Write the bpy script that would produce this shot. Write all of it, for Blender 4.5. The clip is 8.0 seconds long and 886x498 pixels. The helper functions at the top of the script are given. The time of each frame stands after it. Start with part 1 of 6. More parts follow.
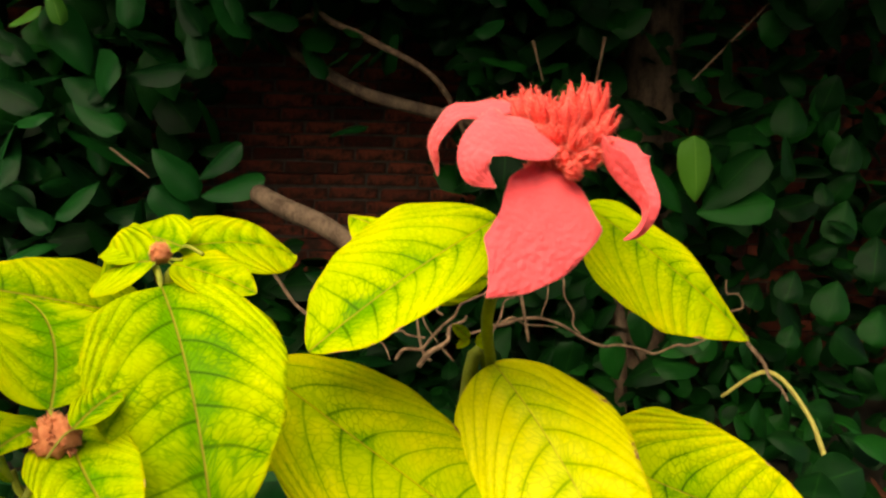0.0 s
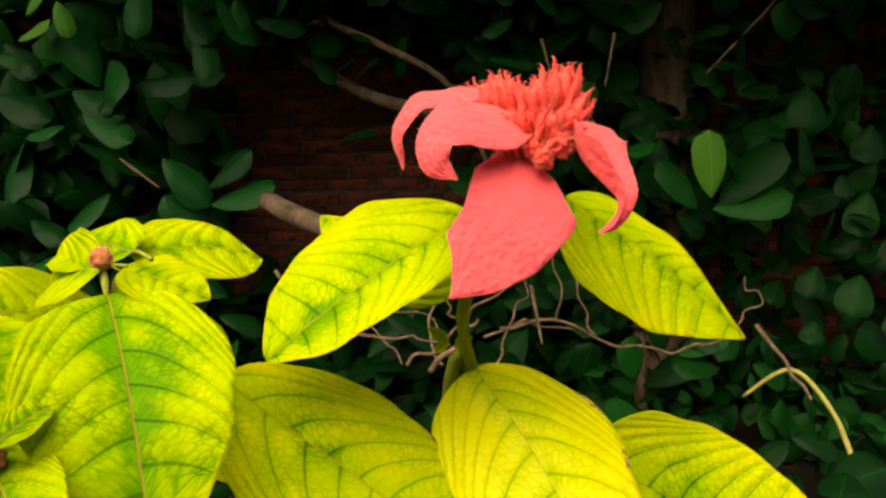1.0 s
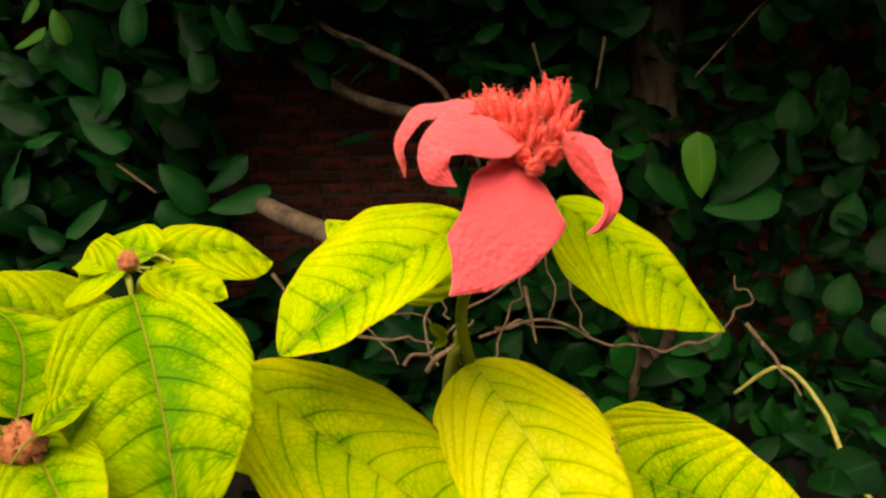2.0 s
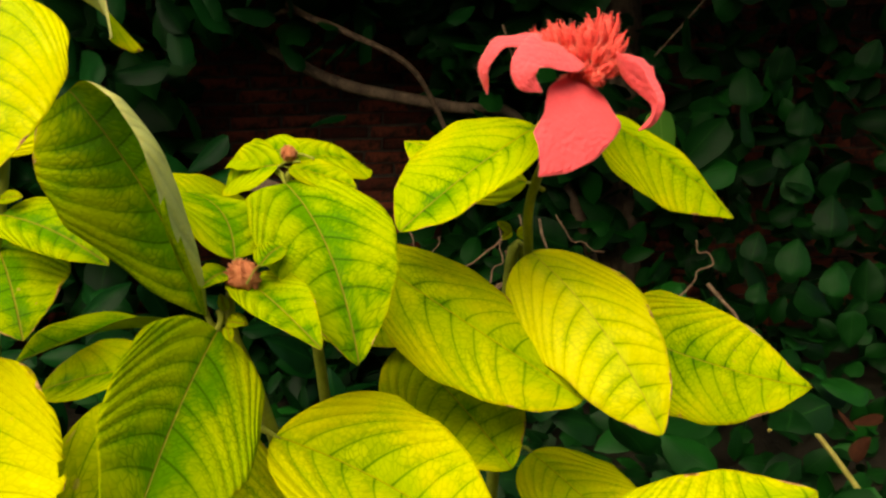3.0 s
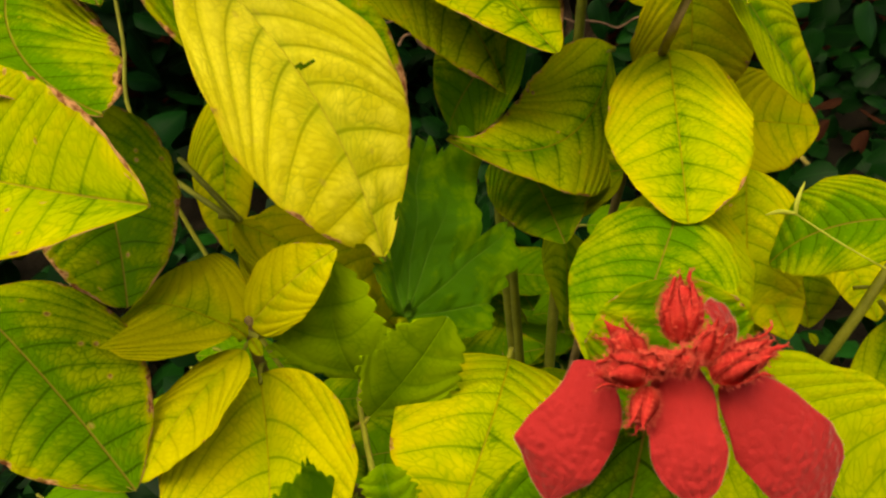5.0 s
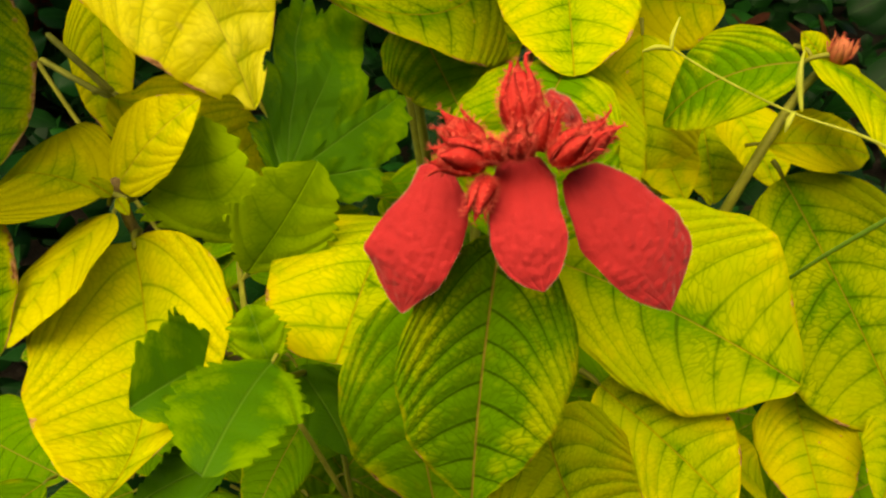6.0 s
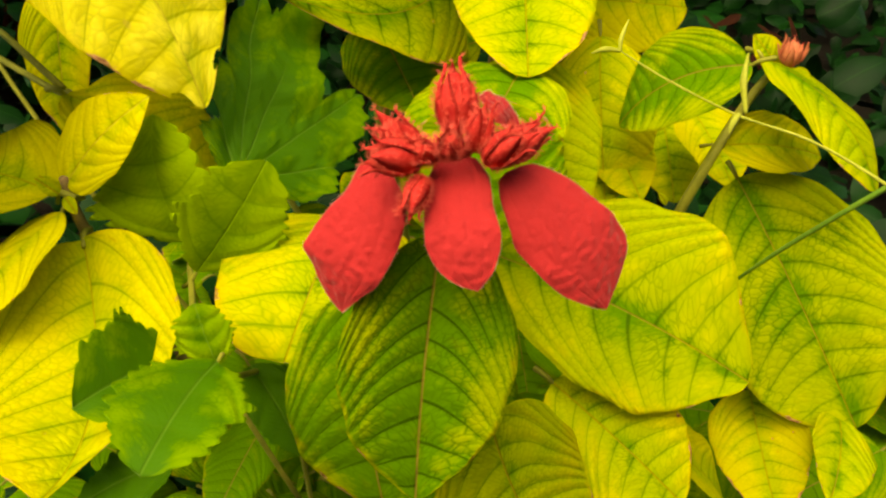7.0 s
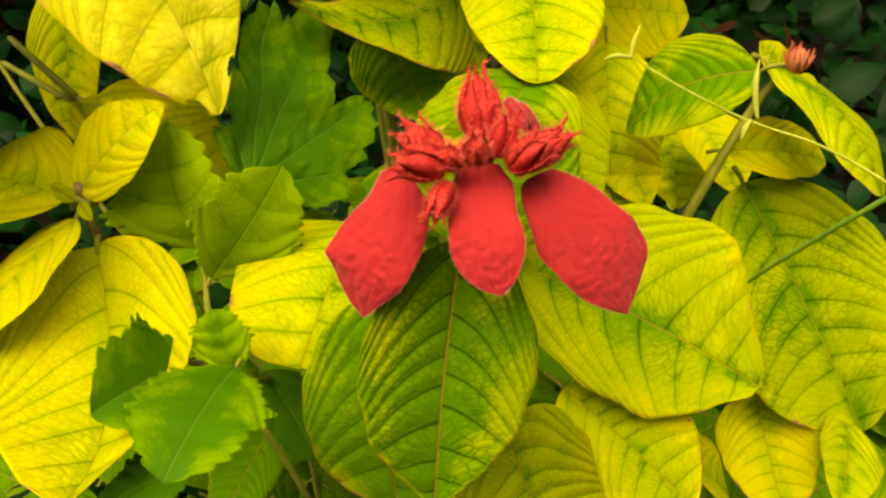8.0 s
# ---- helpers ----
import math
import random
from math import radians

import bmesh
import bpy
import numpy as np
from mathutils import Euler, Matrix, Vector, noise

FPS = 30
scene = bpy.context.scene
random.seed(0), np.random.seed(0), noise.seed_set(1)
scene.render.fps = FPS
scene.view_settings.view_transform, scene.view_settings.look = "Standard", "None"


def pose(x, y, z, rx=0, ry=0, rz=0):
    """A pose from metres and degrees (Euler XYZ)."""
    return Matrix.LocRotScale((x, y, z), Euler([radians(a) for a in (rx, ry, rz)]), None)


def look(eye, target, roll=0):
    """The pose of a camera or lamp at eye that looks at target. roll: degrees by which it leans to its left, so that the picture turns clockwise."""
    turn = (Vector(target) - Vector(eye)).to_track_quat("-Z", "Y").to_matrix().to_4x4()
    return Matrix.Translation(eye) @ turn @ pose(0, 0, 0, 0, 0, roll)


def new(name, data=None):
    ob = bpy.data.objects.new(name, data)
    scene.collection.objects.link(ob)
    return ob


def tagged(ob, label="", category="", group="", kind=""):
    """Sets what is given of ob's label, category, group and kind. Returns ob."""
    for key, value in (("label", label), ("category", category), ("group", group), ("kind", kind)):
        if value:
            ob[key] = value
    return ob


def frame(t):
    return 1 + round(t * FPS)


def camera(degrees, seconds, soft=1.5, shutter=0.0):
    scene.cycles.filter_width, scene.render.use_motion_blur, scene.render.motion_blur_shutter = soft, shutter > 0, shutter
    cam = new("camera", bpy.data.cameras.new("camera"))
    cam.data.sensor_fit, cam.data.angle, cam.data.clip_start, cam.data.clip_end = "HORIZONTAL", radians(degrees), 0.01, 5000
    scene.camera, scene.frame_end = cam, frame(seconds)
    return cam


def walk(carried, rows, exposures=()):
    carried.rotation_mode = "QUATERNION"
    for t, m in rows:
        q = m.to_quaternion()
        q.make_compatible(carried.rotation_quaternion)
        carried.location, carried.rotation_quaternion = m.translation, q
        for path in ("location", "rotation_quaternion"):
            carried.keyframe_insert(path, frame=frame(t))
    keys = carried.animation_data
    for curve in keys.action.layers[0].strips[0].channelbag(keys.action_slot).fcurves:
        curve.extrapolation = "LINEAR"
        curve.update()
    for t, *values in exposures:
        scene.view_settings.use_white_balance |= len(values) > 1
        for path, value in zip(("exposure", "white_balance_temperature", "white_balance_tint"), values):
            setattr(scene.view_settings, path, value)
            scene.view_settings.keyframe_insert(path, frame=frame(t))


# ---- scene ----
cam = camera(60.6, 8.0, soft=2.5)
PATH = [
    (0, (0.02, 0.014, 1.132), (0.024, 1.973, 0.733), 0.9),
    (0.5, (0.042, 0.038, 1.128), (-0.014, 1.998, 0.735), -0.6),
    (1, (0.044, 0.036, 1.125), (-0.007, 1.997, 0.736), -0.8),
    (1.2, (0.046, 0.03, 1.13), (0.008, 1.989, 0.73), -0.9),
    (2.3, (0.035, -0.003, 1.129), (0.006, 1.961, 0.752), -1.4),
    (2.5, (0.022, -0.019, 1.123), (0.036, 1.945, 0.747), -1.0),
    (2.8, (-0.007, -0.06, 1.122), (0.044, 1.894, 0.699), -1.2),
    (3, (-0.034, -0.092, 1.096), (0.056, 1.864, 0.69), -1.7),
    (3.2, (-0.057, -0.122, 1.077), (0.063, 1.822, 0.623), -2.4),
    (3.3, (-0.071, -0.135, 1.068), (0.072, 1.802, 0.592), -2.2),
    (3.5, (-0.099, -0.165, 1.043), (0.071, 1.762, 0.537), -2.6),
    (3.7, (-0.12, -0.188, 1.026), (0.063, 1.711, 0.425), -2.4),
    (4, (-0.154, -0.22, 0.985), (0.084, 1.642, 0.294), -2.8),
    (4.2, (-0.167, -0.242, 0.964), (0.059, 1.607, 0.236), -3.8),
    (4.5, (-0.192, -0.257, 0.934), (0.034, 1.569, 0.149), -4.6),
    (4.7, (-0.197, -0.269, 0.924), (0.03, 1.548, 0.119), -4.4),
    (5, (-0.206, -0.279, 0.908), (-0.01, 1.516, 0.048), -4.4),
    (5.2, (-0.204, -0.284, 0.889), (0.01, 1.481, -0.027), -4.3),
    (6.3, (-0.167, -0.301, 0.858), (0.15, 1.406, -0.136), -5.0),
    (6.5, (-0.164, -0.302, 0.856), (0.168, 1.402, -0.136), -4.5),
    (7, (-0.164, -0.303, 0.861), (0.183, 1.394, -0.138), -4.3),
    (7.5, (-0.167, -0.3, 0.862), (0.191, 1.399, -0.129), -4.2),
    (8, (-0.173, -0.302, 0.862), (0.191, 1.399, -0.124), -4.2),
]
EXPOSURES = [(0.0, 1.30, 8500, 2), (1.2, 1.28, 8500, 2), (2.5, 1.12, 8500, 1), (3.0, 1.00, 8500, 0), (3.5, 0.65, 8500, 0), (4.0, 0.52, 8700, 2), (4.6, 0.58, 9200, 5), (5.2, 0.72, 9700, 7), (6.4, 1.06, 9900, 9), (7.2, 1.18, 9900, 9), (8.0, 1.20, 9900, 9)]
walk(cam, [(t, look(eye, target, roll)) for t, eye, target, roll in PATH], EXPOSURES)

# ---- world and light ----
world = bpy.data.worlds.new("world")
scene.world = world
world.use_nodes = True
wn, wl = world.node_tree.nodes, world.node_tree.links
sky = wn.new("ShaderNodeTexSky")
sky.sky_type = "NISHITA"
sky.sun_disc = False
sky.sun_elevation = radians(54)
sky.sun_rotation = radians(205)
sky.air_density, sky.dust_density, sky.ozone_density = 1.0, 4.0, 1.0
wn["Background"].inputs["Strength"].default_value = 0.15
wl.new(sky.outputs["Color"], wn["Background"].inputs["Color"])
sun_data = bpy.data.lights.new("sun", "SUN")
sun_data.energy, sun_data.angle, sun_data.color = 3.1, radians(85), (1.0, 0.94, 0.82)
sun = new("sun", sun_data)
sun.matrix_world = look((-0.8, -1.5, 3.3), (0, 0.2, 0.8))

# ---- materials ----


class Nodes:
    """Short hand for a node material."""

    def __init__(self, name):
        self.mat = bpy.data.materials.new(name)
        self.mat.use_nodes = True
        self.nodes, self.links = self.mat.node_tree.nodes, self.mat.node_tree.links
        self.shader = self.nodes["Principled BSDF"]
        self.out = self.nodes["Material Output"]

    def add(self, kind, **props):
        node = self.nodes.new(kind)
        if "operation" in props:
            node.operation = props["operation"]
        if "clamp" in props:
            node.use_clamp = props["clamp"]
        if "interpolation" in props:
            node.interpolation_type = props["interpolation"]
        if "data_type" in props:
            node.data_type = props["data_type"]
        if "feature" in props:
            node.feature = props["feature"]
        if "uv_map" in props:
            node.uv_map = props["uv_map"]
        return node

    def put(self, value, socket):
        if isinstance(value, bpy.types.NodeSocket):
            self.links.new(value, socket)
        else:
            socket.default_value = value

    def math(self, op, a, b=0.0, clamp=False):
        node = self.add("ShaderNodeMath", operation=op, clamp=clamp)
        self.put(a, node.inputs[0])
        self.put(b, node.inputs[1])
        return node.outputs[0]

    def step(self, value, lo, hi, a=0.0, b=1.0):
        node = self.add("ShaderNodeMapRange", interpolation="SMOOTHSTEP")
        self.put(value, node.inputs["Value"])
        for key, v in (("From Min", lo), ("From Max", hi), ("To Min", a), ("To Max", b)):
            self.put(v, node.inputs[key])
        return node.outputs["Result"]

    def mix(self, factor, a, b):
        node = self.add("ShaderNodeMix", data_type="RGBA")
        self.put(factor, node.inputs[0])
        self.put(a, node.inputs[6])
        self.put(b, node.inputs[7])
        return node.outputs[2]

    def noise(self, vector, scale, detail=3.0, rough=0.55):
        node = self.add("ShaderNodeTexNoise")
        node.inputs["Scale"].default_value = scale
        node.inputs["Detail"].default_value = detail
        node.inputs["Roughness"].default_value = rough
        if vector is not None:
            self.links.new(vector, node.inputs["Vector"])
        return node.outputs["Fac"]

    def cells(self, vector, scale, feature="F1"):
        node = self.add("ShaderNodeTexVoronoi", feature=feature)
        node.inputs["Scale"].default_value = scale
        if vector is not None:
            self.links.new(vector, node.inputs["Vector"])
        return node.outputs["Distance"]

    def coords(self):
        return self.add("ShaderNodeTexCoord").outputs["Object"]

    def uv(self, name):
        sep = self.add("ShaderNodeSeparateXYZ")
        self.links.new(self.add("ShaderNodeUVMap", uv_map=name).outputs["UV"], sep.inputs[0])
        return sep.outputs[0], sep.outputs[1]

    def bump(self, height, strength, distance):
        node = self.add("ShaderNodeBump")
        node.inputs["Strength"].default_value = strength
        node.inputs["Distance"].default_value = distance
        self.links.new(height, node.inputs["Height"])
        self.links.new(node.outputs["Normal"], self.shader.inputs["Normal"])
        return node.outputs["Normal"]

    def set(self, **values):
        for key, value in values.items():
            self.put(value, self.shader.inputs[key.replace("_", " ")])

    def translucent(self, color, share, normal=None):
        """Lets part of the light through, as a thin blade does."""
        thin = self.add("ShaderNodeBsdfTranslucent")
        self.put(color, thin.inputs["Color"])
        if normal is not None:
            self.links.new(normal, thin.inputs["Normal"])
        both = self.add("ShaderNodeMixShader")
        self.put(share, both.inputs[0])
        self.links.new(self.shader.outputs[0], both.inputs[1])
        self.links.new(thin.outputs[0], both.inputs[2])
        self.links.new(both.outputs[0], self.out.inputs["Surface"])


def blade_material(name, yellow, green, dark, vein, pale=False, gloss=0.45, weed=False):
    """A leaf blade. The object's colour holds greenness, browning and a shift of the pattern."""
    m = Nodes(name)
    phase, across = m.uv("vein")
    along, side = m.uv("blade")
    info = m.add("ShaderNodeObjectInfo")
    rgb = m.add("ShaderNodeSeparateColor")
    m.links.new(info.outputs["Color"], rgb.inputs[0])
    greenness, brown, shift = rgb.outputs[0], rgb.outputs[1], rgb.outputs[2]
    at = m.add("ShaderNodeCombineXYZ")
    m.put(m.math("MULTIPLY", along, 1.0), at.inputs[0])
    m.put(m.math("MULTIPLY", side, 0.35), at.inputs[1])
    m.put(m.math("MULTIPLY", shift, 40.0), at.inputs[2])
    at = at.outputs[0]
    patches = m.noise(at, 4.6, 3.0, 0.5)
    grain = m.noise(at, 45.0, 3.0, 0.6)
    # side veins: whole numbers of the phase, out of step on the two halves; midrib: the blade's middle line
    rung_at, grown = m.uv("rung")
    edge = m.math("ABSOLUTE", side)
    phase = m.math("ADD", phase, m.math("MULTIPLY", m.math("GREATER_THAN", side, 0.0), 0.0 if weed else 0.42))
    phase = m.math("ADD", phase, m.math("MULTIPLY", m.math("SUBTRACT", m.noise(at, 4.0, 1.0), 0.5), 0.22))
    vein_gap = m.math("SUBTRACT", 0.5, m.math("ABSOLUTE", m.math("SUBTRACT", m.math("FRACT", phase), 0.5)))
    wide = m.step(edge, 0.0, 1.0, 0.075, 0.040)
    line = m.step(vein_gap, m.math("MULTIPLY", wide, 0.2), wide, 1.0, 0.0)
    line = m.math("MULTIPLY", line, m.step(edge, 0.85, 1.0, 1.0, 0.4))
    halo = m.step(vein_gap, 0.0, 0.30, 1.0, 0.0)
    mid = m.step(m.math("ABSOLUTE", across), 0.22, 0.72, 1.0, 0.0)
    mid_halo = m.step(m.math("ABSOLUTE", across), 0.0, 9.0, 1.0, 0.0)
    # cross veins: uneven rungs between neighbouring side veins
    lane = m.math("FLOOR", phase)
    jog = m.math("FRACT", m.math("MULTIPLY", m.math("SINE", m.math("MULTIPLY", m.math("ADD", lane, m.math("MULTIPLY", shift, 9.0)), 12.9)), 43.7))
    rung = m.math("ADD", m.math("ADD", rung_at, m.math("MULTIPLY", jog, 3.0)), m.math("MULTIPLY", m.noise(at, 11.0, 1.0), 2.2))
    rung_gap = m.math("SUBTRACT", 0.5, m.math("ABSOLUTE", m.math("SUBTRACT", m.math("FRACT", rung), 0.5)))
    broken = m.step(m.noise(at, 24.0, 1.0), 0.36, 0.55, 0.12, 1.0)
    rung_line = m.math("MULTIPLY", m.step(rung_gap, 0.04, 0.17, 1.0, 0.0), broken)
    # the finest net
    net_at = m.add("ShaderNodeCombineXYZ")
    m.put(m.math("MULTIPLY", phase, 2.6), net_at.inputs[0])
    m.put(m.math("MULTIPLY", rung_at, 0.95), net_at.inputs[1])
    m.put(m.math("MULTIPLY", shift, 25.0), net_at.inputs[2])
    net = m.cells(net_at.outputs[0], 1.0, "DISTANCE_TO_EDGE")
    net_line = m.math("MULTIPLY", m.step(net, 0.02, 0.11, 1.0, 0.0), m.step(m.noise(at, 6.0, 2.0), 0.35, 0.65, 0.35, 1.0))
    net_line = m.math("MAXIMUM", net_line, m.math("MULTIPLY", rung_line, 0.45))
    # colour
    g = m.math("ADD", greenness, m.math("MULTIPLY", m.math("SUBTRACT", patches, 0.5), 1.15))
    g = m.math("ADD", g, m.step(edge, 0.0, 0.9, 0.17, -0.13))
    g = m.math("ADD", g, m.math("MULTIPLY", halo, 0.12))
    g = m.math("ADD", g, m.math("MULTIPLY", mid_halo, 0.14))
    g = m.math("ADD", g, m.math("MULTIPLY", m.math("SUBTRACT", grain, 0.5), 0.25))
    g = m.math("ADD", g, m.math("MULTIPLY", net_line, 0.14), True)
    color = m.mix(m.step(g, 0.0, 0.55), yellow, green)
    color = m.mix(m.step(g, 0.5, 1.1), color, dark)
    lines = m.math("MAXIMUM", m.math("MULTIPLY", line, 0.55 if weed else 0.78), m.math("MULTIPLY", net_line, 0.25 if weed else 0.40))
    lines = m.math("MULTIPLY", lines, m.step(patches, 0.25, 0.62, 0.7, 1.0))
    lines = m.math("MULTIPLY", lines, m.math("ADD", 0.72, m.math("MULTIPLY", info.outputs["Alpha"], 0.28)), True)
    if not weed:
        lines = m.math("MULTIPLY", lines, grown)
    deep_vein = tuple(0.22 * q for q in dark[:3]) + (1,)
    vein_color = vein if weed else m.mix(m.step(g, 0.5, 1.0), m.mix(m.step(g, 0.0, 0.45), (0.24, 0.24, 0.004, 1), vein), deep_vein)
    color = m.mix(lines, color, m.mix(0.8, color, vein_color))
    color = m.mix(m.math("MULTIPLY", mid, 0.2 if weed else 0.6), color, m.mix(greenness, (0.36, 0.27, 0.02, 1), (0.42, 0.22, 0.05, 1)) if not weed else (0.25, 0.42, 0.06, 1))
    # wan leaves: a pale tone, and whitish sheen painted in patches between veins
    light = m.math("MULTIPLY", m.step(m.noise(at, 7.0, 3.0), 0.38, 0.62), m.step(vein_gap, 0.02, 0.3))
    light = m.math("MULTIPLY", m.math("ADD", m.math("MULTIPLY", light, 0.5), 0.5), m.math("SUBTRACT", 1.0, info.outputs["Alpha"]))
    color = m.mix(m.math("MULTIPLY", light, m.math("SUBTRACT", 1.0, lines)), color, (0.98, 0.94, 0.085, 1))
    # highlights on the swells between veins, painted into the colour
    painted_sheen = m.math("MULTIPLY", m.step(vein_gap, 0.10, 0.45), m.step(m.noise(at, 6.0, 2.0), 0.50, 0.66, 0.0, 0.0 if weed else 0.30))
    color = m.mix(m.math("MULTIPLY", painted_sheen, m.step(g, 0.2, 1.0, 1.0, 0.25)), color, (0.84, 0.80, 0.05, 1))
    # scorched rim, with a paler band before it, and spots
    rim = m.math("ADD", edge, m.math("MULTIPLY", m.math("SUBTRACT", m.noise(at, 14.0, 4.0), 0.5), 0.55))
    tipward = m.math("MULTIPLY", m.step(along, 0.45, 1.0), 0.10)
    rim = m.math("ADD", m.math("ADD", rim, tipward), m.math("MULTIPLY", brown, 0.17))
    burnt = m.step(rim, 1.07, 1.12, 0.0, 0.0 if weed else 1.0)
    sere = m.math("MULTIPLY", m.step(rim, 0.95, 1.09), 0.0 if weed else 0.35)
    color = m.mix(sere, color, (0.66, 0.48, 0.02, 1))
    spot_far = m.cells(at, 9.0)
    few = m.math("MULTIPLY", m.step(brown, 0.1, 0.5), m.step(m.noise(at, 3.0), 0.44, 0.52))
    spot = m.math("MULTIPLY", m.step(spot_far, 0.09, 0.13, 1.0, 0.0), few)
    ring = m.math("MULTIPLY", m.step(spot_far, 0.11, 0.20, 1.0, 0.0), few)
    color = m.mix(m.math("MULTIPLY", ring, 0.6), color, (0.70, 0.55, 0.05, 1))
    burnt = m.math("MAXIMUM", burnt, spot)
    burn_color = m.mix(m.step(grain, 0.35, 0.65), (0.20, 0.065, 0.02, 1), (0.66, 0.36, 0.17, 1))
    color = m.mix(burnt, color, burn_color)
    if pale:
        color = m.mix(0.5, color, (0.56, 0.55, 0.25, 1))
    # relief: the blade swells between the veins
    swell = m.step(vein_gap, 0.0, 0.42)
    height = m.math("ADD", swell, m.math("MULTIPLY", m.step(net, 0.0, 0.35), 0.10 if weed else 0.30))
    height = m.math("ADD", height, m.math("MULTIPLY", m.math("MULTIPLY", m.step(rung_gap, 0.0, 0.35), broken), 0.05 if weed else 0.12))
    height = m.math("SUBTRACT", height, m.math("MULTIPLY", mid, 0.8))
    height = m.math("ADD", height, m.math("MULTIPLY", grain, 0.25))
    normal = m.bump(height, 0.6 if not pale else 0.5, 0.0010)
    m.set(Base_Color=color, Roughness=m.math("ADD", gloss, m.math("MULTIPLY", grain, 0.18)), Specular_IOR_Level=0.05)
    m.translucent(color, 0.40, normal)
    return m.mat


LEAF_TOP = blade_material("leaf_upper", (0.60, 0.58, 0.004, 1), (0.39, 0.49, 0.005, 1), (0.085, 0.265, 0.005, 1), (0.058, 0.20, 0.002, 1))
LEAF_UNDER = blade_material("leaf_under", (0.56, 0.55, 0.12, 1), (0.46, 0.50, 0.12, 1), (0.26, 0.34, 0.10, 1), (0.40, 0.44, 0.14, 1), pale=True, gloss=0.6)
WEED_TOP = blade_material("weed_leaf_upper", (0.30, 0.48, 0.008, 1), (0.18, 0.34, 0.006, 1), (0.050, 0.185, 0.008, 1), (0.075, 0.20, 0.008, 1), gloss=0.4, weed=True)
WEED_UNDER = blade_material("weed_leaf_under", (0.24, 0.42, 0.06, 1), (0.20, 0.36, 0.06, 1), (0.12, 0.24, 0.05, 1), (0.24, 0.38, 0.09, 1), pale=False, gloss=0.55, weed=True)


def sepal_material(name):
    """Velvety red sepals; the object's colour is the flower's own red."""
    m = Nodes(name)
    info = m.add("ShaderNodeObjectInfo")
    along, side = m.uv("blade")
    phase, across = m.uv("vein")
    at = m.coords()
    tone = m.noise(at, 70.0, 4.0, 0.6)
    fuzz = m.noise(at, 1500.0, 2.0, 0.6)
    gap = m.math("SUBTRACT", 0.5, m.math("ABSOLUTE", m.math("SUBTRACT", m.math("FRACT", phase), 0.5)))
    wrinkle = m.math("MULTIPLY", m.step(m.cells(at, 360.0, "SMOOTH_F1"), 0.1, 0.75, 1.0, 0.0), m.step(along, 0.05, 0.65, 0.35, 1.0))
    deep = m.add("ShaderNodeHueSaturation")
    deep.inputs["Value"].default_value = 0.88
    m.links.new(info.outputs["Color"], deep.inputs["Color"])
    color = m.mix(m.step(tone, 0.35, 0.75), info.outputs["Color"], deep.outputs[0])
    vein_line = m.step(gap, 0.0, 0.05, 1.0, 0.0)
    color = m.mix(m.math("MULTIPLY", vein_line, 0.05), color, deep.outputs[0])
    height = m.math("ADD", m.math("MULTIPLY", m.step(gap, 0.0, 0.3), 0.35), m.math("MULTIPLY", wrinkle, 1.0))
    height = m.math("ADD", height, m.math("MULTIPLY", fuzz, 0.45))
    normal = m.bump(height, 0.7, 0.0009)
    m.set(Base_Color=color, Roughness=0.75, Specular_IOR_Level=0.1, Sheen_Weight=0.35, Sheen_Roughness=0.4)
    m.put((1.0, 0.55, 0.5, 1), m.shader.inputs["Sheen Tint"])
    m.translucent(color, 0.25, normal)
    return m.mat


SEPAL = sepal_material("sepal")
CORAL, RED = (0.86, 0.10, 0.125, 1), (0.50, 0.030, 0.034, 1)


def plain_material(name, a, b, scale, rough, bump=0.3, distance=0.001, detail=4.0, spec=0.12, stretch=None):
    m = Nodes(name)
    at = m.coords()
    if stretch:
        mapping = m.add("ShaderNodeMapping")
        mapping.inputs["Scale"].default_value = stretch
        m.links.new(at, mapping.inputs["Vector"])
        at = mapping.outputs[0]
    big = m.noise(at, scale, detail, 0.6)
    fine = m.noise(at, scale * 9, 3.0, 0.6)
    mixed = m.math("ADD", m.math("MULTIPLY", big, 0.65), m.math("MULTIPLY", fine, 0.35))
    m.set(Base_Color=m.mix(m.step(mixed, 0.3, 0.7), a, b), Roughness=rough, Specular_IOR_Level=spec)
    m.bump(mixed, bump, distance)
    return m.mat


STEM = plain_material("stem", (0.14, 0.155, 0.018, 1), (0.24, 0.25, 0.03, 1), 60, 0.55, 0.3, 0.0006)
STEM_BROWN = plain_material("brown_stem", (0.16, 0.10, 0.04, 1), (0.28, 0.21, 0.07, 1), 70, 0.65, 0.4, 0.0008)
CALYX = plain_material("calyx", (0.55, 0.030, 0.036, 1), (0.82, 0.10, 0.08, 1), 260, 0.7, 0.5, 0.0005)
CALYX_DEEP = plain_material("calyx_deep", (0.36, 0.012, 0.013, 1), (0.60, 0.05, 0.04, 1), 300, 0.7, 0.5, 0.0005)
BUD = plain_material("young_bud", (0.34, 0.09, 0.04, 1), (0.56, 0.20, 0.09, 1), 420, 0.75, 0.6, 0.0006)
STIPULE = plain_material("stipule", (0.36, 0.42, 0.04, 1), (0.50, 0.52, 0.06, 1), 80, 0.6)
HAIR = plain_material("bud_hair", (0.80, 0.11, 0.10, 1), (0.88, 0.22, 0.18, 1), 400, 0.8)
HAIR_DEEP = plain_material("bud_hair_deep", (0.62, 0.055, 0.045, 1), (0.74, 0.14, 0.10, 1), 400, 0.8)
BUD_HAIR = plain_material("young_bud_hair", (0.45, 0.16, 0.07, 1), (0.60, 0.26, 0.13, 1), 400, 0.8)
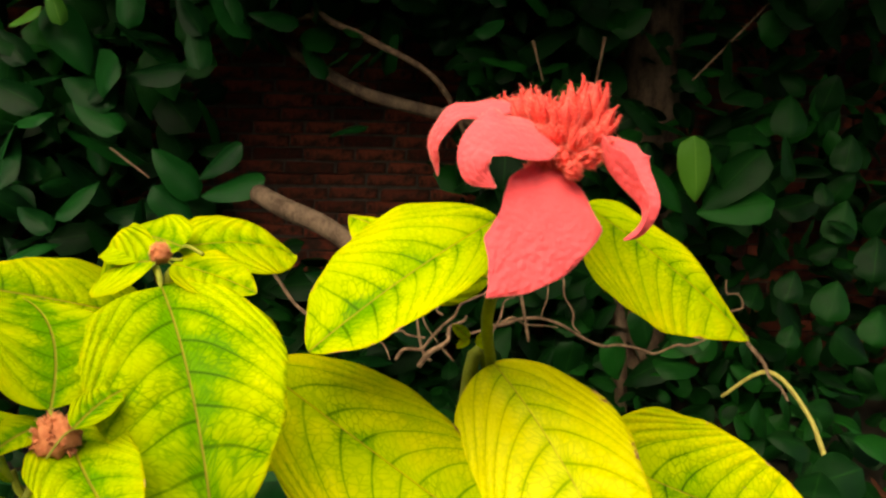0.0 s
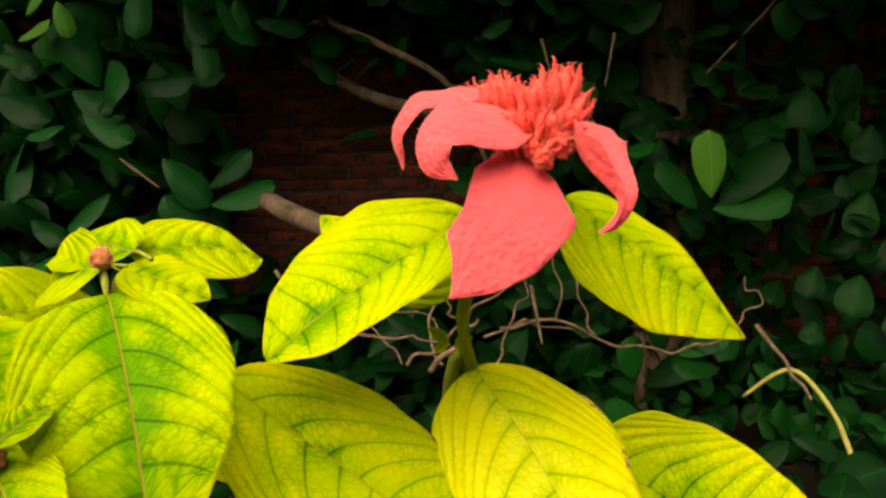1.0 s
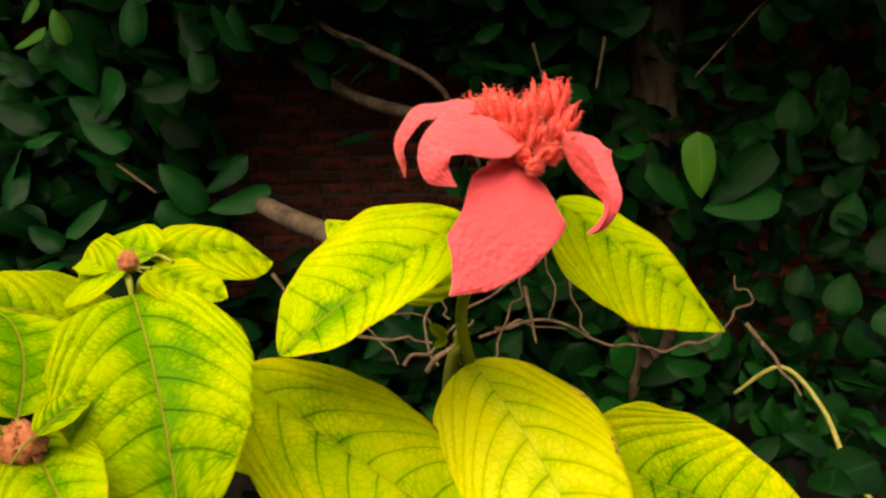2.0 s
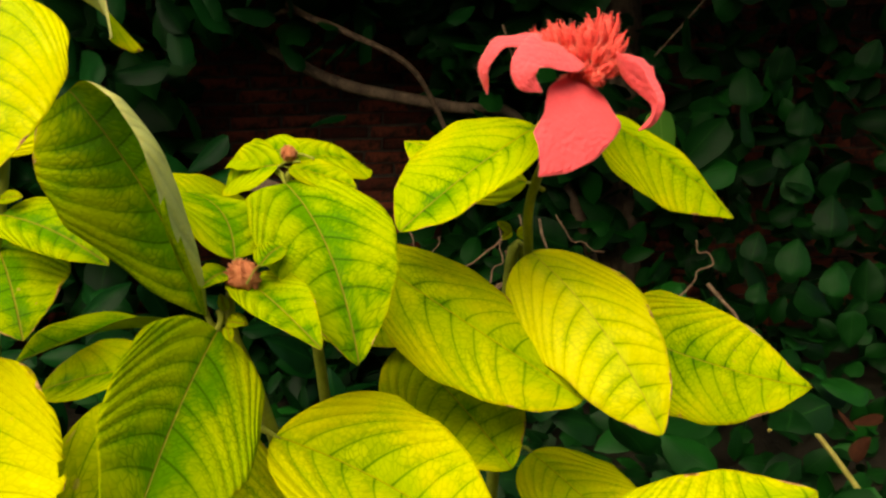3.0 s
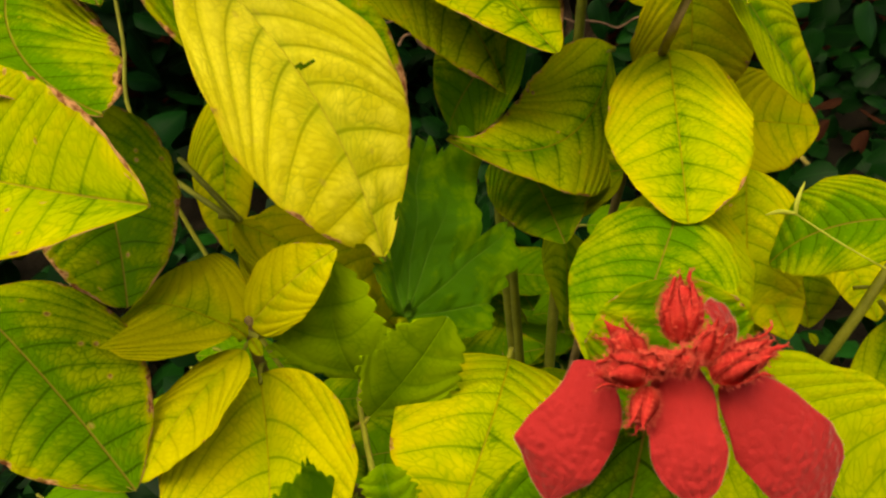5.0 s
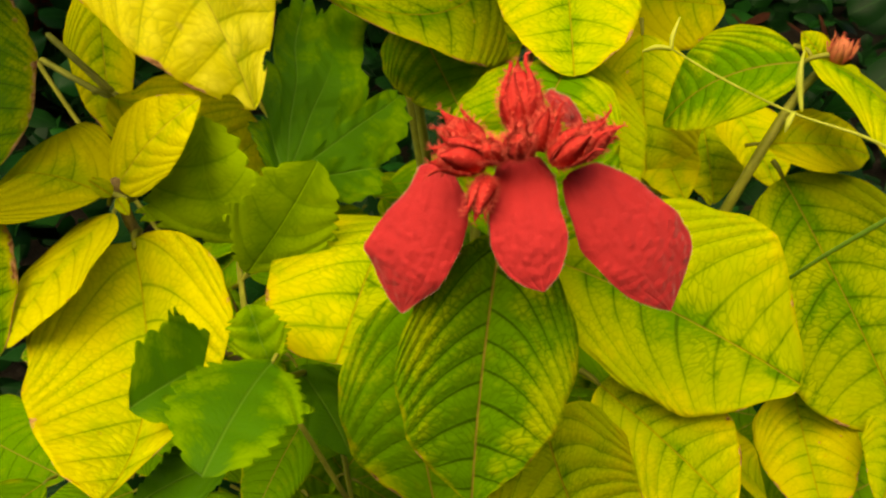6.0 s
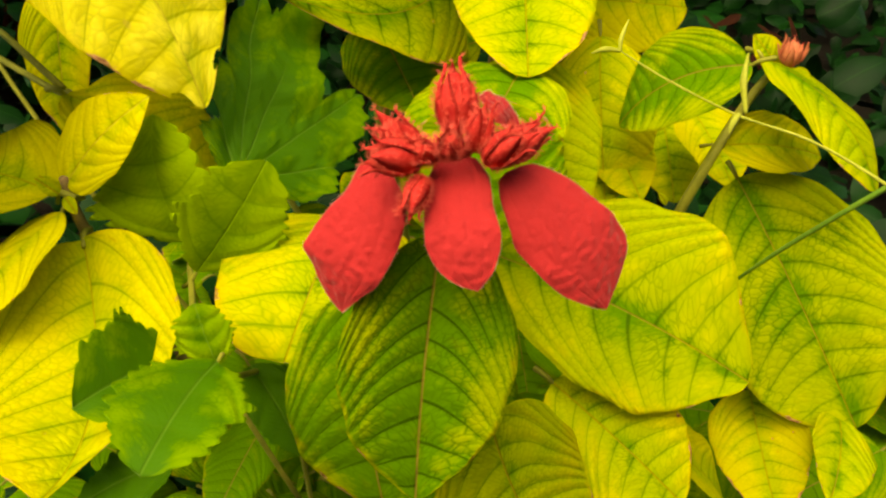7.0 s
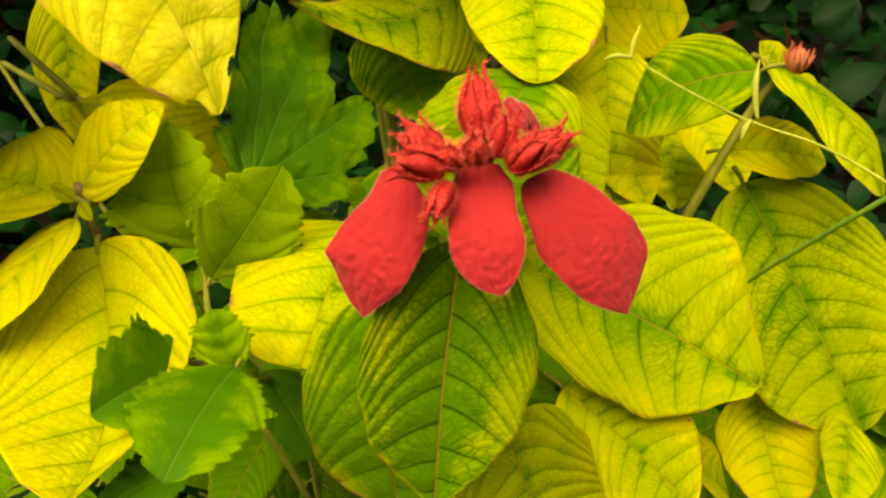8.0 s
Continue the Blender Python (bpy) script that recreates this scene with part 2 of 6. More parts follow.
VELVET = plain_material("velvet_rim", (0.85, 0.30, 0.28, 1), (0.90, 0.42, 0.38, 1), 400, 0.8)
BARK = plain_material("bark", (0.035, 0.02, 0.013, 1), (0.15, 0.10, 0.068, 1), 26, 0.9, 1.0, 0.006, stretch=(1, 1, 0.35))
TWIG = plain_material("twig", (0.05, 0.028, 0.017, 1), (0.20, 0.125, 0.08, 1), 45, 0.85, 0.8, 0.002)
TENDRIL = plain_material("tendril", (0.24, 0.28, 0.025, 1), (0.36, 0.40, 0.05, 1), 80, 0.5)
VINE_STEM = plain_material("vine_stem", (0.26, 0.20, 0.05, 1), (0.40, 0.36, 0.09, 1), 60, 0.6)
GRASS = plain_material("grass_blade", (0.08, 0.20, 0.02, 1), (0.16, 0.30, 0.03, 1), 90, 0.5)
MORTAR = plain_material("mortar", (0.045, 0.035, 0.028, 1), (0.09, 0.07, 0.058, 1), 25, 0.95, 0.6, 0.003)
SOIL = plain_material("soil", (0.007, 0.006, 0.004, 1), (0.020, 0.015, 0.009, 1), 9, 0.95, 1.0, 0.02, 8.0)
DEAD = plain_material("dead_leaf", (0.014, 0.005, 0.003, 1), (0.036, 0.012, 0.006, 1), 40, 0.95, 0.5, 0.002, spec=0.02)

PLASTER = plain_material("plaster", (0.22, 0.21, 0.19, 1), (0.30, 0.29, 0.26, 1), 6, 0.9)


def brick_material():
    m = Nodes("brick")
    at = m.coords()
    info = m.add("ShaderNodeObjectInfo")
    island = m.add("ShaderNodeNewGeometry").outputs["Random Per Island"]
    pick = m.math("FRACT", m.math("ADD", info.outputs["Random"], island))
    blot = m.noise(at, 14.0, 5.0, 0.65)
    fine = m.noise(at, 160.0, 3.0, 0.6)
    # brick tones set low, with part of the wall's shade in the colour
    color = m.mix(pick, (0.07, 0.014, 0.009, 1), (0.24, 0.050, 0.028, 1))
    color = m.mix(m.step(blot, 0.40, 0.62), color, (0.035, 0.016, 0.012, 1))
    color = m.mix(m.math("MULTIPLY", m.step(fine, 0.5, 0.8), 0.5), color, (0.17, 0.06, 0.04, 1))
    m.set(Base_Color=color, Roughness=0.92, Specular_IOR_Level=0.2)
    m.bump(m.math("ADD", fine, blot), 0.6, 0.003)
    return m.mat


BRICK = brick_material()


def hedge_material(name, a, b, vein, rough=0.36, spec=0.08):
    """Leathery, glossy hedge leaves."""
    m = Nodes(name)
    along, side = m.uv("blade")
    info = m.add("ShaderNodeObjectInfo")
    island = m.add("ShaderNodeNewGeometry").outputs["Random Per Island"]
    pick = m.math("FRACT", m.math("ADD", info.outputs["Random"], island))
    # most leaves go dark, a few bright: lit and shaded leaves by colour
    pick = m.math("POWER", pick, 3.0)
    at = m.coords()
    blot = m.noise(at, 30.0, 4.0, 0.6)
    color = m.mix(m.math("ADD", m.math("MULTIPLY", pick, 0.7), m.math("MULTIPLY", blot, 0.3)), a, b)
    ridge = m.step(m.math("ABSOLUTE", side), 0.01, 0.06, 1.0, 0.0)
    color = m.mix(m.math("MULTIPLY", ridge, 0.7), color, vein)
    m.set(Base_Color=color, Roughness=m.math("ADD", rough, m.math("MULTIPLY", blot, 0.25)), Specular_IOR_Level=spec)
    normal = m.bump(m.math("SUBTRACT", m.noise(at, 90.0), ridge), 0.25, 0.002)
    m.translucent(color, 0.15, normal)
    return m.mat


# near-black tones: the hedge's deep shade is put into its leaf colour
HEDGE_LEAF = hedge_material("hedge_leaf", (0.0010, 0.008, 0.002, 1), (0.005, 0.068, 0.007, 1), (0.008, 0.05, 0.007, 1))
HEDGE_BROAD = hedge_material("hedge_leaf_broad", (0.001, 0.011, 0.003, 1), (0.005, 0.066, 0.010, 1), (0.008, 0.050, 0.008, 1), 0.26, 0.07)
HEDGE_BRIGHT = hedge_material("hedge_leaf_young", (0.03, 0.12, 0.012, 1), (0.07, 0.19, 0.02, 1), (0.12, 0.24, 0.04, 1))

# ---- building blocks ----


def obj(name, verts, faces, mats, parent=None, label="", layers=None, face_mats=None, smooth=True):
    """One mesh object under a thing or a part."""
    mesh = bpy.data.meshes.new(name)
    mesh.from_pydata(verts, [], faces)
    for mat in mats:
        mesh.materials.append(mat)
    if face_mats is not None:
        mesh.polygons.foreach_set("material_index", face_mats)
    mesh.polygons.foreach_set("use_smooth", [smooth] * len(mesh.polygons))
    for key, values in (layers or {}).items():
        layer = mesh.uv_layers.new(name=key)
        index = np.empty(len(mesh.loops), dtype=np.int32)
        mesh.loops.foreach_get("vertex_index", index)
        layer.data.foreach_set("uv", np.asarray(values, dtype=np.float32)[index].ravel())
    mesh.update()
    ob = new(name, mesh)
    if parent is not None:
        ob.parent = parent
        ob.location = -world_place(parent)
    if label:
        tagged(ob, label)
    return ob


def world_place(ob):
    """Where an unturned object's origin lies in the world."""
    total = Vector((0, 0, 0))
    while ob is not None:
        total = total + ob.location
        ob = ob.parent
    return total


def thing(name, label, category, kind="", place=(0, 0, 0)):
    ob = new(name)
    ob.empty_display_size = 0.05
    ob.location = place
    return tagged(ob, label, category, kind=kind)


def outline(s, a, b):
    m = a / (a + b)
    return s**a * (1 - s) ** b / (m**a * (1 - m) ** b)


def tube_mesh(points, radii, sides=8):
    """Vertices and faces of a round, tapered tube along points, smoothed into a curve."""
    p = np.array(points, float)
    n = len(p)
    steps = 6 if n > 2 else 3
    path, rad = [], []
    for i in range(n - 1):
        a, b, c, d = p[max(i - 1, 0)], p[i], p[i + 1], p[min(i + 2, n - 1)]
        for k in range(steps):
            t = k / steps
            path.append(0.5 * (2 * b + (c - a) * t + (2 * a - 5 * b + 4 * c - d) * t * t + (3 * b - a - 3 * c + d) * t**3))
            rad.append(radii[i] * (1 - t) + radii[i + 1] * t)
    path.append(p[-1])
    rad.append(radii[-1])
    path = np.array(path)
    verts, faces = [], []
    for i, q in enumerate(path):
        ax = Vector(path[min(i + 1, len(path) - 1)] - path[max(i - 1, 0)]).normalized()
        u = ax.orthogonal().normalized() if i == 0 else (u - ax * u.dot(ax)).normalized()
        v = ax.cross(u)
        for k in range(sides):
            an = 2 * math.pi * k / sides
            verts.append(tuple(Vector(q) + (u * math.cos(an) + v * math.sin(an)) * rad[i]))
    for i in range(len(path) - 1):
        for k in range(sides):
            a, b = i * sides + k, i * sides + (k + 1) % sides
            faces.append((a, b, b + sides, a + sides))
    faces.append(tuple(range(sides - 1, -1, -1)))
    faces.append(tuple(range(len(verts) - sides, len(verts))))
    return verts, faces


def tube(name, points, radii, mat, parent=None, label="", sides=8):
    verts, faces = tube_mesh(points, radii, sides)
    return obj(name, verts, faces, [mat], parent, label)


def leaf(parent, base, tip, up, width=0.3, arch=0.05, side=0.0, fold=0.1, end=0.75, start=0.55, green=0.4, brown=0.0,
         under=False, teeth=0.0, mats=None, name="leaf", label="", veins=8.5, seed=0, petiole=0.012, ruffle=1.0,
         color=None, nu=64, nv=14, thick=0.0004, skew=0.0, wan=0.0, holes=(), drip=0.0, turned=None):
    """A blade from base to tip. up: its upper face's normal; width: half width over length; arch and side: how its
    midrib bows;
    fold: how its halves rise; wan: how pale it is, with a painted sheen between its veins; drip: how drawn out its tip
    is; turned: how the right half rolls up, in radians at base and tip, its width and how late it bends; holes: eaten
    spots as (along, across, half length, half width); skew: how much wider the right half is than the left; start and
    end: the outline's fullness."""
    rng = random.Random(seed * 7 + 3)
    b, t, up = Vector(base), Vector(tip), Vector(up)
    axis = t - b
    length = axis.length
    axis.normalize()
    up = (up - axis * up.dot(axis)).normalized()
    lat = up.cross(axis)
    s = (1 - np.cos(np.linspace(0, math.pi, nu + 1))) / 2 * 0.6 + np.linspace(0, 1, nu + 1) * 0.4
    v = np.linspace(-1, 1, 2 * nv + 1)
    S, V = np.meshgrid(s, v, indexing="ij")
    half = outline(np.clip(S, 0, 1), start, end)
    half = half * (1 - 0.30 * np.clip((S - 0.86) / 0.14, 0, 1) * (1 - S) / 0.14)
    half = half * (1 - drip * np.clip((S - 0.70) / 0.30, 0, 1))
    ph = [rng.uniform(0, 6.28) for _ in range(8)]
    wave = 0.016 * np.sin(S * 19 + ph[0] + V) + 0.012 * np.sin(S * 33 + ph[1] - 2 * V)
    half = half * (1 + ruffle * wave * np.abs(V))
    if brown > 0.25:
        bite = np.clip(np.sin(S * 61 + ph[2] + 3 * np.sign(V)) * np.sin(S * 23 + ph[3] + np.sign(V)) - 0.45, 0, 1)
        half = half * (1 - 0.13 * bite * np.abs(V) ** 3 * brown * (S > 0.3))
    if teeth > 0:
        run = S * 11.0 + 0.35 * np.sign(V) + 0.30 * np.sin(S * 11 + ph[6])
        saw = np.abs(np.sin(run * math.pi)) ** 0.7 * (0.7 + 0.3 * np.sin(S * 17 + ph[7] + V))
        lobe = np.exp(-(((S - 0.42) / 0.10) ** 2)) - 0.6 * np.exp(-(((S - 0.60) / 0.08) ** 2))
        half = half * (1 + (teeth * 1.1 * (saw - 0.5) + 0.07 * lobe) * np.abs(V) ** 2)
    C = V * half * width * length * np.where(V < 0, 1 + skew, 1 - skew)
    rolled, lifted = C.copy(), np.zeros(S.shape)
    if turned:
        bend_up = turned[0] + (turned[1] - turned[0]) * S[:, 0]
        for j in range(nv - 1, -1, -1):
            angle = bend_up * ((abs(v[j]) + abs(v[j + 1])) / 2) ** turned[3]
            reach = np.abs(C[:, j] - C[:, j + 1]) * turned[2]
            rolled[:, j] = rolled[:, j + 1] - np.cos(angle) * reach
            lifted[:, j] = lifted[:, j + 1] + np.sin(angle) * reach
    bow = 4 * S * (1 - S) * length
    rise = np.full(S.shape, float(fold))
    lift = arch * bow + np.abs(C) * np.sin(rise)
    lift = lift + ruffle * 0.010 * length * V * V * np.sin(S * 13 + ph[4] + 1.7 * np.sign(V))
    lift = lift + ruffle * 0.006 * length * np.sin(S * 5 + ph[5]) * V
    across = side * bow + C * np.cos(rise)
    if turned:
        across = np.where(V < 0, side * bow + rolled, across)
        lift = np.where(V < 0, lift - np.abs(C) * np.sin(rise) + lifted, lift)
    y = np.abs(V * half * width)
    if length < 0.08:
        veins = veins * 0.7
    # side veins leave the midrib at a slant and bend towards the tip; rungs cross them at right angles
    y = y * 0.3 / width
    bend = 0.42 * y + 4.3 * y * y
    root = (S - bend) / (1 - bend)
    root = root + 0.018 * np.sin(root * 11 + ph[7]) + 0.10 * np.clip(root, -1, 1) * (1 - np.clip(root, 0, 1))
    phase = veins * root + 0.5
    rungs = (30.0 if length > 0.08 else 18.0) * (S + np.log(0.42 + 8.6 * y) / 8.6)
    # the blade swells a little between its side veins
    lane = phase + np.where(V > 0, 0.42, 0.0)
    swell = (0.0009 if length > 0.08 else 0.0007) * length * np.abs(np.sin(lane * math.pi)) * (1 - V * V) * np.clip(np.abs(V) * 4, 0, 1) * half * (0.3 if teeth > 0 else 1.0)
    lift = lift + swell
    B, A, L, U = np.array(b), np.array(axis), np.array(lat), np.array(up)
    top = B + S[..., None] * length * A + across[..., None] * L + lift[..., None] * U
    low = top - thick * U * (1 - 0.9 * np.abs(V) ** 6)[..., None]
    n, w = nu + 1, 2 * nv + 1
    verts = np.concatenate([top.reshape(-1, 3), low.reshape(-1, 3)])
    faces, which = [], []
    off = n * w
    for i in range(nu):
        for j in range(2 * nv):
            a = i * w + j
            sm, vm = (s[i] + s[i + 1]) / 2, (v[j] + v[j + 1]) / 2
            if any(((sm - q[0]) / q[2]) ** 2 + ((vm - q[1]) / q[3]) ** 2 < 1 for q in holes):
                continue
            faces.append((a, a + w, a + w + 1, a + 1))
            which.append(1 if under else 0)
            faces.append((off + a, off + a + 1, off + a + w + 1, off + a + w))
            which.append(0 if under else 1)
    for i in range(nu):
        a = i * w
        faces.append((a, off + a, off + a + w, a + w))
        c = a + w - 1
        faces.append((c, c + w, off + c + w, off + c))
        which += [0, 0]
    uv_a = np.stack([S, V], -1).reshape(-1, 2)
    uv_b = np.stack([phase, C * 1000], -1).reshape(-1, 2)
    uv_c = np.stack([rungs, np.full(S.shape, min(1.0, 0.25 + length * 7.5))], -1).reshape(-1, 2)
    verts = [tuple(q) for q in verts]
    layers = {"blade": np.concatenate([uv_a, uv_a]), "vein": np.concatenate([uv_b, uv_b]), "rung": np.concatenate([uv_c, uv_c])}
    if petiole > 0:
        r = min(0.0016, 0.016 * length)
        e = b - axis * petiole - up * petiole * 0.35
        pv, pf = tube_mesh([e, b - axis * petiole * 0.4, b + axis * length * 0.03 - up * r], [r * 1.2, r, r * 0.6], 6)
        k = len(verts)
        verts += pv
        faces += [tuple(q + k for q in f) for f in pf]
        which += [2] * len(pf)
        for key in layers:
            layers[key] = np.concatenate([layers[key], np.full((len(pv), 2), 0.2)])
    top_mat, low_mat = mats or (LEAF_TOP, LEAF_UNDER)
    ob = obj(name, verts, faces, [top_mat, low_mat, STEM], parent, label, layers, which)
    ob.color = color or (green, brown, rng.random(), 1 - wan)
    return ob


def lobed_leaf(parent, base, tip, up, lobes, ribs, green=0.6, teeth=0.08, seed=0, label=""):
    """A palmate blade. lobes: its reach at angles from the axis (left: plus). ribs: the angles of the main veins."""
    rng = random.Random(seed)
    b, t, up = Vector(base), Vector(tip), Vector(up)
    axis = (t - b)
    length = axis.length
    axis.normalize()
    up = (up - axis * up.dot(axis)).normalized()
    lat = up.cross(axis)
    na, nr = 260, 16
    ang = np.linspace(-math.pi * 0.62, math.pi * 0.62, na)
    reach = np.interp(np.degrees(ang), [q[0] for q in lobes], [q[1] for q in lobes])
    saw = np.mod(ang * 11 * np.sign(ang + 1e-6), 1)
    reach = reach * (1 + teeth * (saw - 0.5) + 0.015 * np.sin(ang * 37))
    k = np.linspace(0, 1, nr + 1)[1:]
    A, K = np.meshgrid(ang, k, indexing="ij")
    R = K * reach[:, None] * length
    near = np.min(np.abs(A[..., None] - np.radians(ribs)), -1)
    lift = R * (0.10 * np.clip(near, 0, 0.6)) + 0.004 * np.sin(R * 120 + A * 5) * K - 0.012 * R * R / length
    pts = np.array(b) + (R * np.cos(A))[..., None] * np.array(axis) + (R * np.sin(A))[..., None] * np.array(lat) + lift[..., None] * np.array(up)
    top = pts.reshape(-1, 3)
    verts = [tuple(q) for q in np.concatenate([top, top - 0.0004 * np.array(up), [np.array(b)]])]
    off, apex = len(top), 2 * len(top)
    faces, which = [], []
    for i in range(na - 1):
        faces += [(apex, (i) * nr, (i + 1) * nr)[::-1]]
        which.append(0)
        for j in range(nr - 1):
            a = i * nr + j
            faces.append((a, a + nr, a + nr + 1, a + 1)[::-1])
            faces.append((off + a, off + a + 1, off + a + nr + 1, off + a + nr)[::-1])
            which += [0, 1]
    uv_a = np.stack([K, np.clip(K * 0.9, 0, 0.9)], -1).reshape(-1, 2)
    uv_b = np.stack([R / length * 9 - near * 6 * K, near * R * 1000], -1).reshape(-1, 2)
    ends = np.zeros((1, 2))
    uv_c = np.stack([R / length * 20, K], -1).reshape(-1, 2)
    layers = {"blade": np.concatenate([uv_a, uv_a, ends]), "vein": np.concatenate([uv_b, uv_b, ends]), "rung": np.concatenate([uv_c, uv_c, ends])}
    ob = obj("leaf", verts, faces, [WEED_TOP, WEED_UNDER], parent, label, layers, which)
    ob.color = (green, 0.1, rng.random(), 1)
    return ob


def hairs(points, normals, length, rng, per=1, width=0.00008):
    """Thin spikes that stand out from points."""
    verts, faces = [], []
    for p, nrm in zip(points, normals):
        for _ in range(per):
            d = (Vector(nrm) + Vector((rng.uniform(-0.5, 0.5), rng.uniform(-0.5, 0.5), rng.uniform(-0.2, 0.7)))).normalized()
            u = d.orthogonal().normalized() * width
            w = d.cross(u)
            k = len(verts)
            q = Vector(p)
            verts += [tuple(q + u), tuple(q - u * 0.5 + w * 0.87), tuple(q - u * 0.5 - w * 0.87), tuple(q + d * length * rng.uniform(0.5, 1.1))]
            faces += [(k, k + 1, k + 3), (k + 1, k + 2, k + 3), (k + 2, k, k + 3)]
    return verts, faces


def calyx(parent, place, way, size, mat, lobes=5, seed=0, open_out=0.35, hairy=450, fat=0.34, name="bud", label="", lobe=0.15, reach_to=1.0, hair=0.0030, rows=2):
    """A hairy flower bud: a rounded body, pointed lobes that clasp it, and fine hairs, in one mesh."""
    rng = random.Random(seed)
    p, d = Vector(place), Vector(way).normalized()
    u = d.orthogonal().normalized()
    u = Matrix.Rotation(rng.uniform(0, 6.28), 3, d) @ u
    v = d.cross(u)
    verts, faces, seeds, norms = [], [], [], []

    def girth(f):
        return size * fat * math.sin(math.pi * (0.10 + 0.85 * min(f, 1.0))) ** 0.7

    rings, sides = 9, 15
    for i in range(rings):
        f = i / (rings - 1)
        for k in range(sides):
            an = 2 * math.pi * k / sides
            out = u * math.cos(an) + v * math.sin(an)
            rr = girth(f) * (1 + 0.10 * math.cos(lobes * an) + rng.uniform(-0.05, 0.05))
            q = p + d * size * 0.85 * f + out * rr
            verts.append(tuple(q))
            seeds.append(q), norms.append(out + d * (0.2 + f))
    for i in range(rings - 1):
        for k in range(sides):
            a, b = i * sides + k, i * sides + (k + 1) % sides
            faces.append((a, b, b + sides, a + sides))
    faces.append(tuple(range((rings - 1) * sides, rings * sides)))
    for layer, count in ((0, lobes), (1, lobes))[:rows]:
        for k in range(count):
            an = 2 * math.pi * (k + 0.5 * layer + rng.uniform(-0.12, 0.12)) / count
            out = u * math.cos(an) + v * math.sin(an)
            sidew = d.cross(out)
            reach = size * reach_to * rng.uniform(0.80, 1.02) * (1.0 if layer == 0 else 0.8)
            spread = open_out * rng.uniform(0.6, 1.4)
            base, segs = len(verts), 7
            for i in range(segs + 1):
                f = i / segs
                mid = p + d * (size * 0.05 + reach * f) + out * (girth(f * reach / size / 0.85) * (1.04 + 0.05 * layer) + spread * size * f ** 2.5 * 0.7)
                wid = size * lobe * (math.sin(math.pi * (0.30 + 0.70 * f)) ** 1.15) * (1 - 0.15 * layer) + size * 0.004
                for c, deep in ((-1, -0.01), (0, 0.035), (1, -0.01), (0, -0.025)):
                    verts.append(tuple(mid + sidew * wid * c + out * size * deep))
                seeds.append(mid + out * size * 0.03), norms.append(out + d * 0.5)
                seeds.append(mid + sidew * wid), norms.append(sidew + out * 0.6 + d * 0.4)
                seeds.append(mid - sidew * wid), norms.append(out * 0.6 - sidew + d * 0.4)
            for i in range(segs):
                for c in range(4):
                    a, b = base + i * 4 + c, base + i * 4 + (c + 1) % 4
                    faces.append((a, b, b + 4, a + 4))
    pick = [rng.randrange(len(seeds)) for _ in range(hairy)]
    hv, hf = hairs([seeds[i] for i in pick], [norms[i] for i in pick], min(size * 0.22, hair), rng, 2, 0.00004)
    k = len(verts)
    verts += hv
    which = [0] * len(faces) + [1] * len(hf)
    faces += [tuple(q + k for q in f) for f in hf]
    return obj(name, verts, faces, [mat, HAIR if mat is CALYX else HAIR_DEEP], parent, label, None, which)


